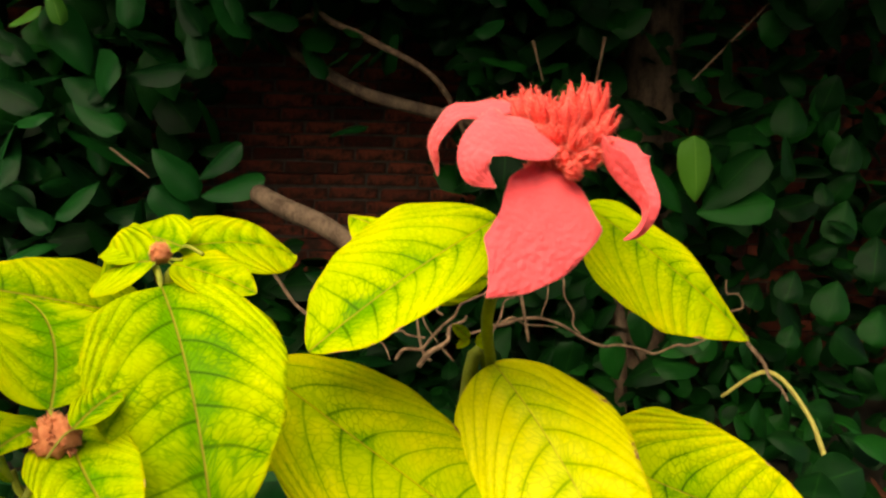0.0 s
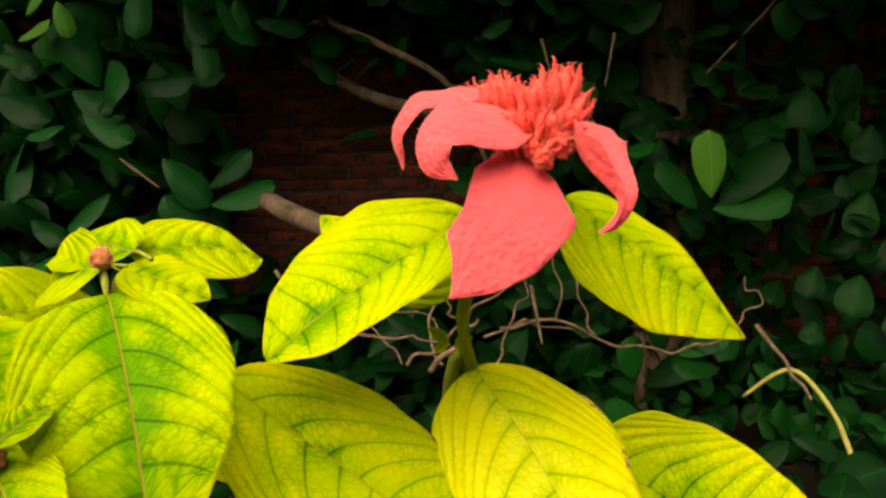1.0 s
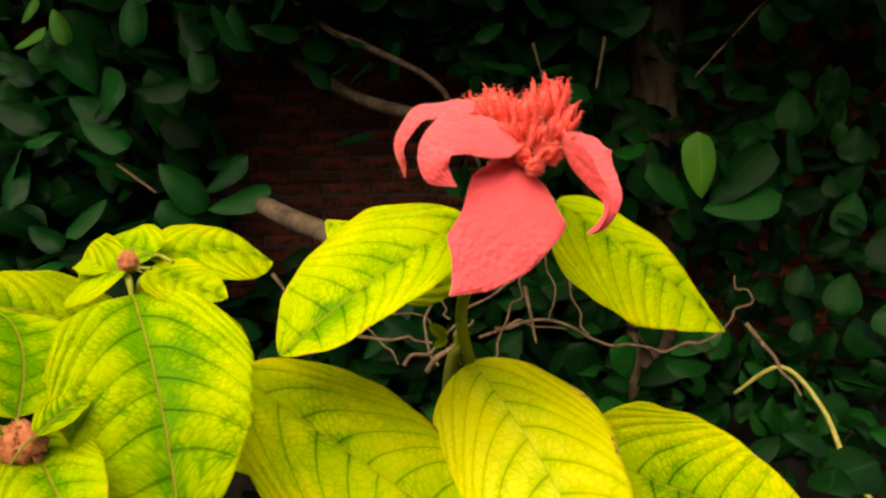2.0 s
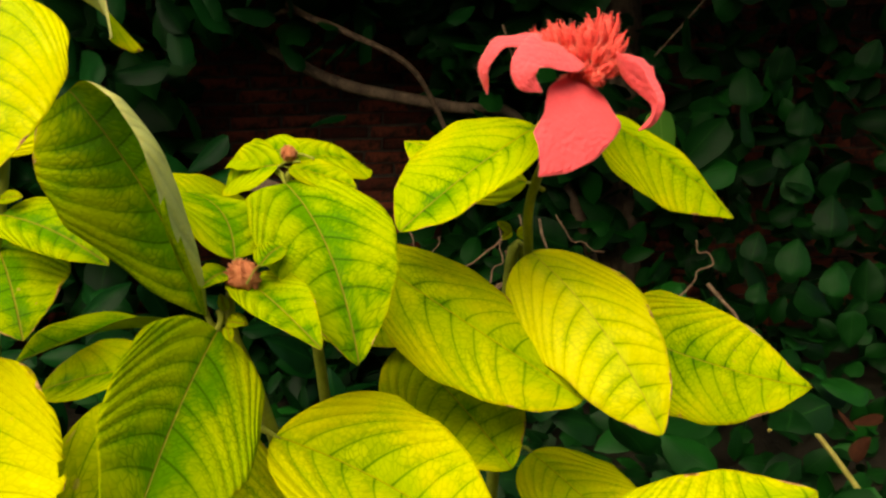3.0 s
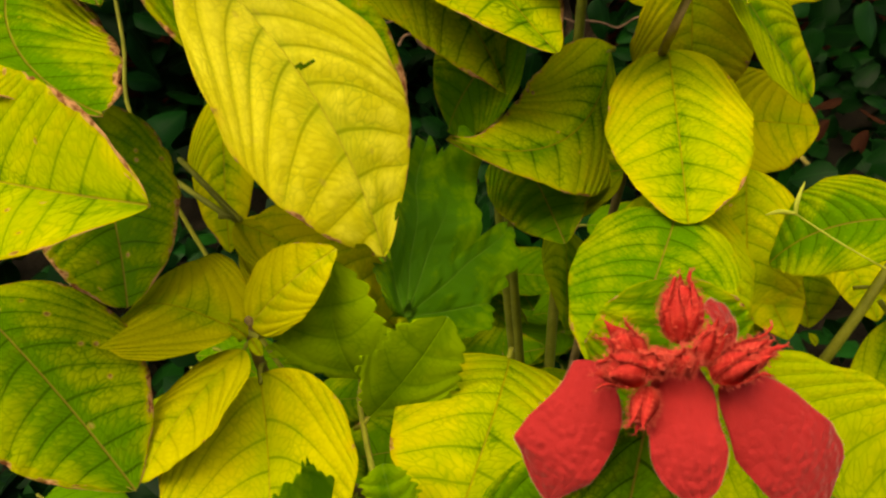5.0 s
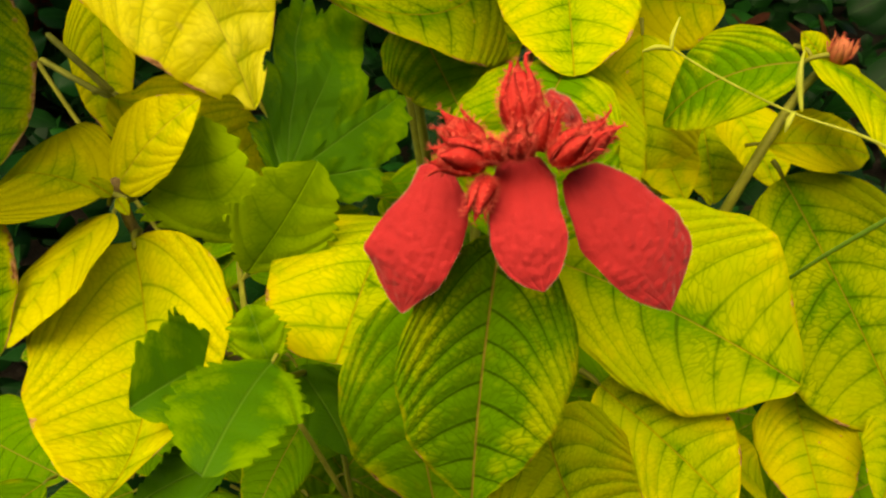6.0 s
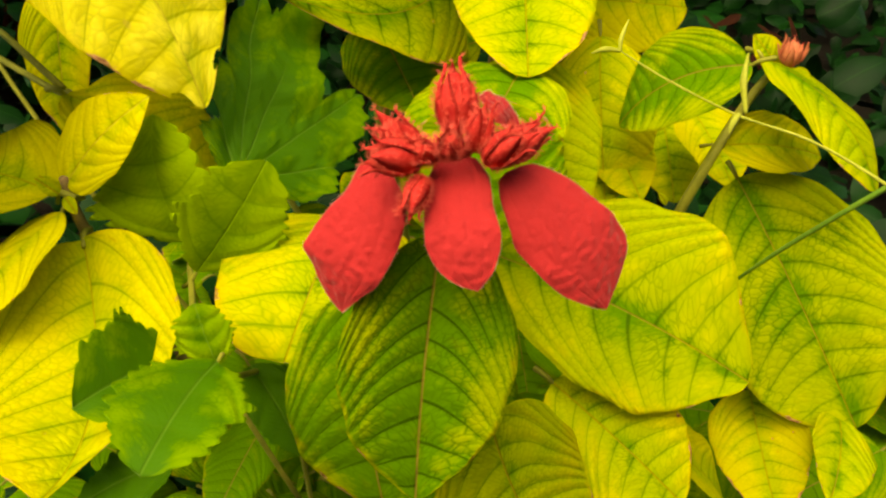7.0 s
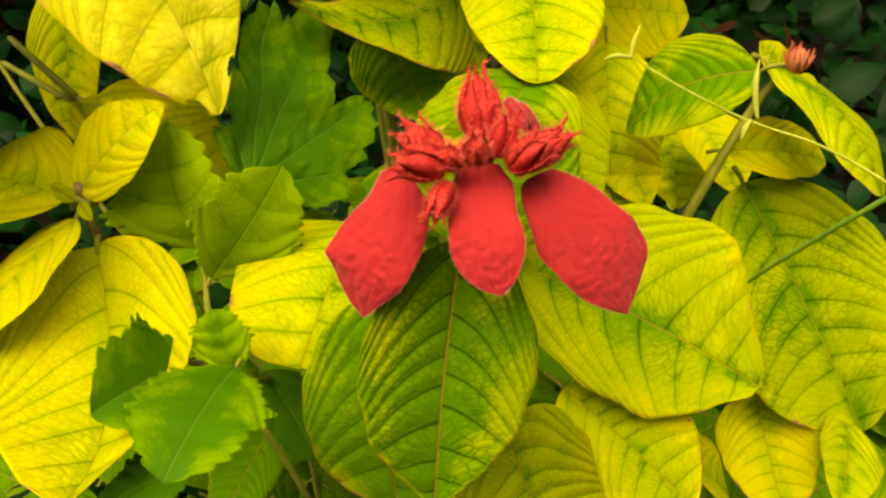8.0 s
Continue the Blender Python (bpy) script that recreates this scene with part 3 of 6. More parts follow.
def petal(parent, spine, up_base, up_tip, rim, color, seed=0, cup=0.12, fold=(0.0, 0.0), nu=56, nv=14, thick=0.0006, fringe=3):
    """A velvety sepal along a bent spine. rim: (along, half width on the minus side, on the plus side), in lengths; fold: how far
    each side hangs from the spine, in radians; fringe: hairs along the rim."""
    rng = random.Random(seed)
    p = np.array(spine, float)
    run = np.concatenate([[0], np.cumsum(np.linalg.norm(np.diff(p, axis=0), axis=1))])
    dense = np.linspace(0, 1, 200)
    fine = []
    for t in dense * (len(p) - 1):
        i = min(int(t), len(p) - 2)
        f = t - i
        a, q, c, d = p[max(i - 1, 0)], p[i], p[i + 1], p[min(i + 2, len(p) - 1)]
        fine.append(0.5 * (2 * q + (c - a) * f + (2 * a - 5 * q + 4 * c - d) * f * f + (3 * q - a - 3 * c + d) * f**3))
    fine = np.array(fine)
    arc = np.concatenate([[0], np.cumsum(np.linalg.norm(np.diff(fine, axis=0), axis=1))])
    length = arc[-1]
    s = (1 - np.cos(np.linspace(0, math.pi, nu + 1))) / 2 * 0.7 + np.linspace(0, 1, nu + 1) * 0.3
    mid = np.stack([np.interp(s * length, arc, fine[:, k]) for k in range(3)], -1)
    tang = np.gradient(mid, axis=0)
    tang /= np.linalg.norm(tang, axis=1)[:, None]
    up = np.outer(1 - s, np.array(Vector(up_base).normalized())) + np.outer(s, np.array(Vector(up_tip).normalized()))
    up -= tang * np.sum(up * tang, 1)[:, None]
    up /= np.linalg.norm(up, axis=1)[:, None]
    lat = np.cross(up, tang)
    knots = [q[0] for q in rim]
    ends = np.clip(np.minimum(s / 0.02, (1 - s) / 0.012), 0.02, 1) ** 0.5
    widths = []
    for k in (1, 2):
        row = np.interp(np.linspace(0, 1, 400), knots, [q[k] for q in rim])
        row = np.convolve(np.pad(row, 14, mode="edge"), np.hanning(29) / np.hanning(29).sum(), "valid")
        widths.append(np.interp(s, np.linspace(0, 1, 400), row) * length * ends)
    v = np.linspace(-1, 1, 2 * nv + 1)
    S, V = np.meshgrid(s, v, indexing="ij")
    wide = np.where(V < 0, widths[0][:, None], widths[1][:, None])
    hang = np.where(V < 0, fold[0], fold[1])
    C = V * wide
    lift = np.abs(C) * np.sin(hang) - cup * np.abs(C) * np.abs(V)
    pts = mid[:, None, :] + (C * np.cos(hang))[..., None] * lat[:, None, :] + lift[..., None] * up[:, None, :]
    flat = pts.reshape(-1, 3)
    bumps = np.array([noise.noise(Vector(q) * 260 + Vector((seed * 9.0, 0, 0))) + 0.6 * noise.noise(Vector(q) * 520) for q in flat]).reshape(S.shape)
    pts = pts + (bumps * 0.00008 * np.clip(S * 1.6, 0.2, 1))[..., None] * up[:, None, :]
    wave = 0.0006 * np.sin(S * 21 + seed) * np.abs(V) ** 3
    pts = pts + wave[..., None] * up[:, None, :]
    low = pts - (thick * (1 - 0.9 * np.abs(V) ** 6))[..., None] * up[:, None, :]
    n, w = nu + 1, 2 * nv + 1
    off = n * w
    verts = [tuple(q) for q in np.concatenate([pts.reshape(-1, 3), low.reshape(-1, 3)])]
    faces, which = [], []
    for i in range(nu):
        for j in range(2 * nv):
            a = i * w + j
            faces += [(a, a + w, a + w + 1, a + 1), (off + a, off + a + 1, off + a + w + 1, off + a + w)]
        a, c = i * w, i * w + w - 1
        faces += [(a, off + a, off + a + w, a + w), (c, c + w, off + c + w, off + c)]
    which = [0] * len(faces)
    rims = [(pts[i, j], (lat[i] if j else -lat[i]) + 0.3 * up[i]) for i in range(2, nu) for j in (0, w - 1)]
    hv, hf = hairs([q[0] for q in rims], [q[1] for q in rims], 0.0010, rng, fringe, 0.00005)
    k = len(verts)
    verts += hv
    faces += [tuple(q + k for q in f) for f in hf]
    which += [1] * len(hf)
    uv_a = np.concatenate([np.stack([S, V], -1).reshape(-1, 2)] * 2 + [np.zeros((len(hv), 2))])
    uv_b = np.concatenate([np.stack([V * 2.4 * (0.75 + 0.25 * S), C * 1000], -1).reshape(-1, 2)] * 2 + [np.zeros((len(hv), 2))])
    ob = obj("sepal", verts, faces, [SEPAL, VELVET], parent, "", {"blade": uv_a, "vein": uv_b}, which)
    ob.color = color
    return ob


def fuzzy_bud(parent, place, size, seed, label):
    """A young flower head: a lump of many tiny scales under a coat of short hairs."""
    rng = random.Random(seed)
    c = Vector(place)
    verts, faces, seeds, norms = [], [], [], []
    rings, sides = 12, 18
    for i in range(rings + 1):
        th = math.pi * i / rings
        for k in range(sides):
            an = 2 * math.pi * k / sides
            out = Vector((math.sin(th) * math.cos(an), math.sin(th) * math.sin(an), math.cos(th)))
            lump = 0.85 + 0.30 * noise.noise(out * 2.4 + Vector((seed, 0, 0))) + 0.22 * noise.noise(out * 6 + Vector((0, seed, 0)))
            q = c + Vector((out.x, out.y, out.z * 0.95)) * size * 0.5 * lump
            verts.append(tuple(q))
            seeds.append(q), norms.append(out)
    for i in range(rings):
        for k in range(sides):
            a, b2 = i * sides + k, i * sides + (k + 1) % sides
            faces.append((a, a + sides, b2 + sides, b2))
    for k in range(75):
        out = Vector((rng.gauss(0, 1), rng.gauss(0, 1), rng.gauss(0.3, 1))).normalized()
        side = out.orthogonal().normalized()
        side = Matrix.Rotation(rng.uniform(0, 6.28), 3, out) @ side
        q, base = c + out * size * 0.36, len(verts)
        tall, half = size * rng.uniform(0.10, 0.20), size * rng.uniform(0.03, 0.055)
        other = out.cross(side)
        lean = (side * rng.uniform(-0.4, 0.4) + other * rng.uniform(-0.4, 0.4)) * tall
        for an in range(5):
            r = side * math.cos(an * 1.2566) + other * math.sin(an * 1.2566)
            verts += [tuple(q + r * half), tuple(q + out * tall * 0.6 + lean * 0.4 + r * half * 0.8)]
        verts.append(tuple(q + out * tall + lean))
        for an in range(5):
            a, b2 = base + an * 2, base + ((an + 1) % 5) * 2
            faces += [(a, b2, b2 + 1, a + 1), (a + 1, b2 + 1, base + 10)]
        seeds.append(q + out * tall * 0.6), norms.append(out)
    pick = [rng.randrange(len(seeds)) for _ in range(700)]
    hv, hf = hairs([seeds[i] for i in pick], [norms[i] for i in pick], size * 0.12, rng, 2, 0.00006)
    k = len(verts)
    verts += hv
    which = [0] * len(faces) + [1] * len(hf)
    faces += [tuple(q + k for q in f) for f in hf]
    return obj("bud", verts, faces, [BUD, BUD_HAIR], parent, label, None, which)


# ---- the setting ----
gx, gy = np.meshgrid(np.concatenate([[-400, -60, -12], np.linspace(-4, 4, 41), [12, 60, 400]]), np.concatenate([[-400, -60, -12], np.linspace(-4, 4, 41), [12, 60, 400]]), indexing="ij")
gz = np.zeros(gx.shape)
for i in range(gx.shape[0]):
    for j in range(gx.shape[1]):
        if abs(gx[i, j]) < 5 and abs(gy[i, j]) < 5:
            gz[i, j] = 0.03 * noise.noise((gx[i, j] * 2, gy[i, j] * 2, 0))
side_n = gx.shape[1]
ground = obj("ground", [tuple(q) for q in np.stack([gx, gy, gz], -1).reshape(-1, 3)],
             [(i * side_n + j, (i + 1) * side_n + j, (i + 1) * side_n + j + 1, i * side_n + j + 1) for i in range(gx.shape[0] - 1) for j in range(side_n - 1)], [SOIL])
tagged(ground, "dark bare soil under the shrubs", "ground", kind="structure")

# brick wall behind the hedge
WALL_Y = 3.1


def box(x0, x1, y0, y1, z0, z1):
    v = [(x, y, z) for x in (x0, x1) for y in (y0, y1) for z in (z0, z1)]
    return v, [(0, 1, 3, 2), (4, 6, 7, 5), (0, 4, 5, 1), (2, 3, 7, 6), (0, 2, 6, 4), (1, 5, 7, 3)]


wv, wf = box(-5, 5, WALL_Y + 0.008, WALL_Y + 0.23, -0.1, 3.0)
wall = obj("wall_north", wv, wf, [MORTAR], smooth=False)
tagged(wall, "old dark red brick garden wall in shade", "wall", kind="structure")
# unseen wall behind the camera, added to block light from low angles
hv, hf = box(-5, 5, -2.75, -2.5, -0.1, 3.2)
south_blocker = obj("wall_south", hv, hf, [PLASTER], smooth=False)
tagged(south_blocker, "plain grey wall out of view, added to block low light", "wall", kind="structure")
# bricks, in running bond
rng = random.Random(5)
BRICK_L, BRICK_H, JOINT = 0.20, 0.044, 0.009
bv0, bf0 = box(-BRICK_L / 2, BRICK_L / 2, -0.004, 0.02, -BRICK_H / 2, BRICK_H / 2)
brick_meshes = []
for k in range(8):
    bm = bmesh.new()
    made = [bm.verts.new((x + rng.uniform(-0.006, 0.006), y + rng.uniform(-0.005, 0.005), z + rng.uniform(-0.004, 0.004))) for x, y, z in bv0]
    for f in bf0:
        bm.faces.new([made[i] for i in f])
    bmesh.ops.recalc_face_normals(bm, faces=bm.faces)
    bmesh.ops.bevel(bm, geom=list(bm.edges), offset=0.004, segments=1, affect="EDGES")
    mesh = bpy.data.meshes.new("brick")
    bm.to_mesh(mesh)
    bm.free()
    mesh.materials.append(BRICK)
    brick_meshes.append(mesh)
rest_v, rest_f = [], []
for row in range(55):
    z = 0.04 + row * (BRICK_H + JOINT)
    for col in range(-24, 25):
        x = (col + 0.5 * (row % 2)) * (BRICK_L + JOINT) + 0.03 * math.sin(row * 2.3)
        if -1.35 < x < 0.55 and 0.55 < z < 1.85:
            ob = new("brick", brick_meshes[rng.randrange(8)])
            ob.parent = wall
            ob.location = (x, WALL_Y + rng.uniform(-0.007, 0.005), z + rng.uniform(-0.003, 0.003))
        elif abs(x) < 4.8:
            v, f = box(x - BRICK_L / 2, x + BRICK_L / 2, WALL_Y - 0.004, WALL_Y + 0.01, z - BRICK_H / 2, z + BRICK_H / 2)
            rest_f += [tuple(q + len(rest_v) for q in g) for g in f]
            rest_v += v
far_bricks = obj("brickwork", rest_v, rest_f, [BRICK], wall, smooth=False)
tagged(far_bricks, kind="stuff")

# ---- the hedge of glossy round leaves ----


def hedge_leaf_mesh(length, half, bend, nu=10, nv=3):
    """A thick, blunt leaf that lies along +x, its upper face towards +z."""
    verts, faces, uv = [], [], []
    for low in (0, 1):
        for i in range(nu + 1):
            s = i / nu
            wid = half * length * (outline(np.float64(s), 0.75, 0.42)) if 0 < s < 1 else half * length * 0.04
            for j in range(-nv, nv + 1):
                v = j / nv
                z = (bend + 0.05) * length * (4 * s * (1 - s)) - 0.30 * v * v * wid + 0.05 * wid * math.sin(9 * s + 2 * v) - low * 0.0012 * (1 - v * v)
                verts.append((s * length, v * wid, z))
                uv.append((s, v))
    w = 2 * nv + 1
    off = (nu + 1) * w
    for i in range(nu):
        for j in range(2 * nv):
            a = i * w + j
            faces.append((a, a + w, a + w + 1, a + 1))
            faces.append((off + a, off + a + 1, off + a + w + 1, off + a + w))
    return verts, faces, uv


def leaf_turn(way, up):
    x = Vector(way).normalized()
    z = Vector(up)
    z = (z - x * z.dot(x)).normalized()
    y = z.cross(x)
    return Matrix((x, y, z)).transposed()


def hedge_pose(r, place, facing):
    """A leaf that turns its face towards facing, with some scatter."""
    f = Vector(facing) + Vector((r.gauss(0, 0.45), r.gauss(0, 0.35), r.gauss(0, 0.4)))
    way = Vector((r.gauss(0, 1), r.gauss(0, 0.5), r.gauss(-0.35, 0.7)))
    return Matrix.Translation(place) @ leaf_turn(way, f).to_4x4()


def scatter(parent, meshes, places, r, facing, joined, name):
    """Leaves at places: objects of their own, or one joined mesh."""
    if joined:
        verts, faces, uvs = [], [], []
        for p in places:
            v, f, uv = meshes[r.randrange(len(meshes))]
            m = hedge_pose(r, p, facing) @ Matrix.Scale(r.uniform(0.75, 1.2), 4)
            faces += [tuple(q + len(verts) for q in g) for g in f]
            verts += [tuple(m @ Vector(q)) for q in v]
            uvs += uv
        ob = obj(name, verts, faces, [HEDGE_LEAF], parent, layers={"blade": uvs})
        return tagged(ob, kind="stuff")
    for p in places:
        ob = new("leaf", meshes[r.randrange(len(meshes))])
        ob.parent = parent
        ob.matrix_local = hedge_pose(r, p - parent.location, facing) @ Matrix.Scale(r.uniform(0.75, 1.2), 4)


big_shapes = [hedge_leaf_mesh(0.155 + 0.02 * k, 0.24 + 0.02 * (k % 3), 0.05 - 0.03 * k) for k in range(4)]
round_shapes = [hedge_leaf_mesh(0.105 + 0.012 * k, 0.36 + 0.03 * (k % 3), 0.05 - 0.03 * k) for k in range(4)]
plain_shapes = [hedge_leaf_mesh(0.15 + 0.03 * k, 0.32, 0.04, 5, 1) for k in range(3)]


def as_mesh(shape, mat):
    ob = obj("leaf", shape[0], shape[1], [mat], layers={"blade": shape[2]})
    mesh = ob.data
    bpy.data.objects.remove(ob)
    return mesh


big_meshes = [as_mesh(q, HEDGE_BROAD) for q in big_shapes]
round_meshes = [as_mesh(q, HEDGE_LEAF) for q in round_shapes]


def in_window(x, z, y):
    """The gap in the hedge through which the bricks show."""
    return -0.31 < x / y < 0.02 and 1.12 - 0.21 * y < z < 1.12 + 0.085 * y


hedge_left = thing("hedge_shrub", "tall dense hedge shrub with dark glossy oval leaves", "shrub", place=(-1.3, 2.5, 0))
hedge_right = thing("hedge_shrub", "tall dense hedge shrub with small round dark leaves", "shrub", place=(1.2, 2.5, 0))


def hedge(root, r, x0, x1, shapes, meshes, near, filler, over):
    near_places, far_places = [], []
    while len(near_places) < near:
        x, y, z = r.uniform(x0, x1), r.uniform(2.15, 2.6), r.uniform(0.02, 1.6)
        if not in_window(x, z, y):
            near_places.append(Vector((x, y, z)))
    while len(far_places) < filler:
        x, y, z = r.uniform(x0 - 0.8, x1 + 0.8), r.uniform(2.45, 3.0), r.uniform(0.0, 3.2)
        if not in_window(x, z, y):
            far_places.append(Vector((x, y, z)))
    # low shoots before its foot
    for k in range(near // 2):
        near_places.append(Vector((r.uniform(x0, x1), r.uniform(1.25, 2.2), r.uniform(0.03, 0.42))))
    # unseen leaves overhead, added to keep light off the hedge and bricks
    crown = []
    for k in range(over):
        z = r.uniform(2.0, 2.9)
        crown.append(Vector((r.uniform(x0 - 1.4, x1 + 1.4), r.uniform(0.75 + 0.6 * abs(z - 2.4), 3.0), z)))
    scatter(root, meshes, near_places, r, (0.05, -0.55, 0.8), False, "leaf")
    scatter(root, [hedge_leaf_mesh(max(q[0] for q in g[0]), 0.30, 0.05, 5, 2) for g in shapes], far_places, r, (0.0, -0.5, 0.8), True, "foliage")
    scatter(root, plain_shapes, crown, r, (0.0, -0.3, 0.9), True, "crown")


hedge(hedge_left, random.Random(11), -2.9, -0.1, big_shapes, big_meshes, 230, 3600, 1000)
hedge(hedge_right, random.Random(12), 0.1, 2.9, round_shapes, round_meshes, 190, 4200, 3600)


def hedge_leaf(root, shapes, foot, end, size, up, mat=None):
    """One leaf of the hedge that stands out, from foot towards end."""
    shape = shapes[int(abs(foot[0] * 1000)) % len(shapes)]
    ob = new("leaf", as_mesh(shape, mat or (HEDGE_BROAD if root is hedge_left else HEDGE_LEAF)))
    ob.parent = root
    way = Vector(end) - Vector(foot)
    span = max(q[0] for q in shape[0])
    m = Matrix.Translation(Vector(foot) - root.location) @ leaf_turn(way, up).to_4x4() @ Matrix.Scale(way.length / span, 4)
    ob.matrix_local = m
    return ob


old_branch = thing("bare_branches", "bare brown branches tangled before the brick wall", "branches", place=(-0.2, 2.0, 0))
old_branch.location = (0, 0, 0)
tube("branch", [(-0.7656, 2.8246, 1.4251), (-0.5705, 2.7361, 1.3077), (-0.4220, 2.6545, 1.2247), (-0.2237, 2.5695, 1.1260), (0.1133, 2.4875, 1.0477), (0.3794, 2.5365, 0.9762), (0.6268, 2.5722, 0.4963), (0.6815, 2.5387, -0.3523)], [0.018, 0.019, 0.02, 0.021, 0.02, 0.02, 0.022, 0.025], BARK, old_branch)
tube("branch", [(-0.5374, 2.6529, 1.5498), (-0.3880, 2.5552, 1.3827), (-0.2082, 2.4722, 1.2937), (0.0052, 2.4463, 1.1663), (0.1319, 2.5249, 0.9061)], [0.01, 0.012, 0.011, 0.009, 0.008], TWIG, old_branch)
tube("branch", [(-0.6928, 2.6154, 1.3479), (-0.5513, 2.5769, 1.3551), (-0.3881, 2.5545, 1.3791)], [0.006, 0.008, 0.009], TWIG, old_branch)
tube("branch", [(-0.4366, 1.8785, 0.8859), (-0.3534, 1.8081, 0.8589), (-0.2222, 1.7339, 0.8139), (-0.0788, 1.7087, 0.6878)], [0.024, 0.026, 0.024, 0.018], BARK, old_branch)
tube("twig", [(-0.3537, 1.5975, 0.7721), (-0.3279, 1.5906, 0.7371), (-0.2893, 1.5805, 0.6853), (-0.2451, 1.5744, 0.6554), (-0.1933, 1.5714, 0.6415), (-0.1420, 1.5694, 0.6332), (-0.0980, 1.5682, 0.6287), (-0.0624, 1.5693, 0.6357), (-0.0503, 1.5676, 0.6273), (-0.0119, 1.5662, 0.6211)], [0.0050, 0.0038, 0.0037, 0.0039, 0.0040, 0.0035, 0.0031, 0.0025, 0.0022, 0.0025], TWIG, old_branch)
tube("twig", [(-0.0744, 1.5576, 0.5739), (-0.0570, 1.5617, 0.5962), (-0.0200, 1.5618, 0.5980), (0.0004, 1.5661, 0.6209), (0.0195, 1.5898, 0.6343), (0.0229, 1.6116, 0.6332), (0.0516, 1.6361, 0.6509), (0.0637, 1.6406, 0.6750), (0.0892, 1.6429, 0.6877), (0.1164, 1.6450, 0.7000), (0.1513, 1.6700, 0.7201), (0.1751, 1.6935, 0.7291), (0.2007, 1.7183, 0.7481)], [0.0040, 0.0037, 0.0037, 0.0032, 0.0035, 0.0028, 0.0032, 0.0032, 0.0030, 0.0026, 0.0023, 0.0022, 0.0021], TWIG, old_branch)
tube("twig", [(-0.0236, 1.4942, 0.5826), (-0.0019, 1.4995, 0.6109), (0.0242, 1.5022, 0.6262), (0.0367, 1.5047, 0.6396), (0.0400, 1.5294, 0.6571), (0.0683, 1.5524, 0.6636), (0.0751, 1.5745, 0.6680)], [0.0058, 0.0058, 0.0050, 0.0043, 0.0042, 0.0034, 0.0030], TWIG, old_branch)
tube("twig", [(0.1872, 1.5873, 0.7386), (0.1946, 1.5795, 0.6986), (0.2022, 1.5716, 0.6574), (0.2095, 1.5639, 0.6173)], [0.0043, 0.0035, 0.0031, 0.0025], TWIG, old_branch)
tube("twig", [(0.2875, 1.7249, 0.7857), (0.2932, 1.7173, 0.7466), (0.3029, 1.7111, 0.7142), (0.3054, 1.7047, 0.6812), (0.3255, 1.6976, 0.6448), (0.3260, 1.6920, 0.6153), (0.3436, 1.6881, 0.5959)], [0.0029, 0.0032, 0.0030, 0.0021, 0.0023, 0.0021, 0.0017], TWIG, old_branch)
tube("twig", [(0.1240, 1.5706, 0.6490), (0.1542, 1.5909, 0.6449), (0.1937, 1.6138, 0.6514), (0.2432, 1.6341, 0.6477), (0.2952, 1.6511, 0.6268), (0.3462, 1.6662, 0.5929), (0.3961, 1.6826, 0.5690), (0.4338, 1.7031, 0.5658), (0.4889, 1.7219, 0.5512), (0.5327, 1.7395, 0.5336), (0.5848, 1.7431, 0.5543), (0.6131, 1.7427, 0.5535), (0.6569, 1.7460, 0.5719), (0.6998, 1.7727, 0.6015), (0.7166, 1.7979, 0.6190), (0.7655, 1.8206, 0.6282), (0.7550, 1.8267, 0.6593), (0.7269, 1.8275, 0.6626), (0.7241, 1.8336, 0.6944)], [0.0044, 0.0046, 0.0038, 0.0036, 0.0033, 0.0030, 0.0036, 0.0036, 0.0031, 0.0034, 0.0033, 0.0032, 0.0031, 0.0024, 0.0023, 0.0025, 0.0019, 0.0022, 0.0018], TWIG, old_branch)
tube("twig", [(0.7503, 1.8114, 0.5796), (0.7736, 1.7834, 0.5454), (0.7734, 1.7607, 0.5419), (0.7931, 1.7342, 0.5157), (0.7987, 1.7081, 0.4911), (0.8153, 1.6829, 0.4746), (0.8245, 1.6570, 0.4510)], [0.0062, 0.0055, 0.0051, 0.0048, 0.0039, 0.0036, 0.0030], TWIG, old_branch)
tube("twig", [(0.9822, 2.3577, 1.4151), (0.9077, 2.3436, 1.3391), (0.8309, 2.3292, 1.2607), (0.7563, 2.3151, 1.1847)], [0.0040, 0.0032, 0.0030, 0.0027], TWIG, old_branch)
tube("twig", [(0.4683, 2.2092, 1.2961), (0.4594, 2.2003, 1.2493), (0.4503, 2.1912, 1.2011), (0.4414, 2.1823, 1.1543)], [0.0047, 0.0037, 0.0035, 0.0027], TWIG, old_branch)
tube("twig", [(0.2668, 2.2083, 1.2838), (0.2768, 2.2012, 1.2471), (0.2870, 2.1939, 1.2093), (0.2969, 2.1868, 1.1726)], [0.0042, 0.0035, 0.0027, 0.0022], TWIG, old_branch)
tube("twig", [(-0.8589, 2.0290, 0.9809), (-0.8244, 2.0240, 0.9558), (-0.7889, 2.0188, 0.9299), (-0.7544, 2.0137, 0.9048)], [0.0036, 0.0038, 0.0034, 0.0022], TWIG, old_branch)
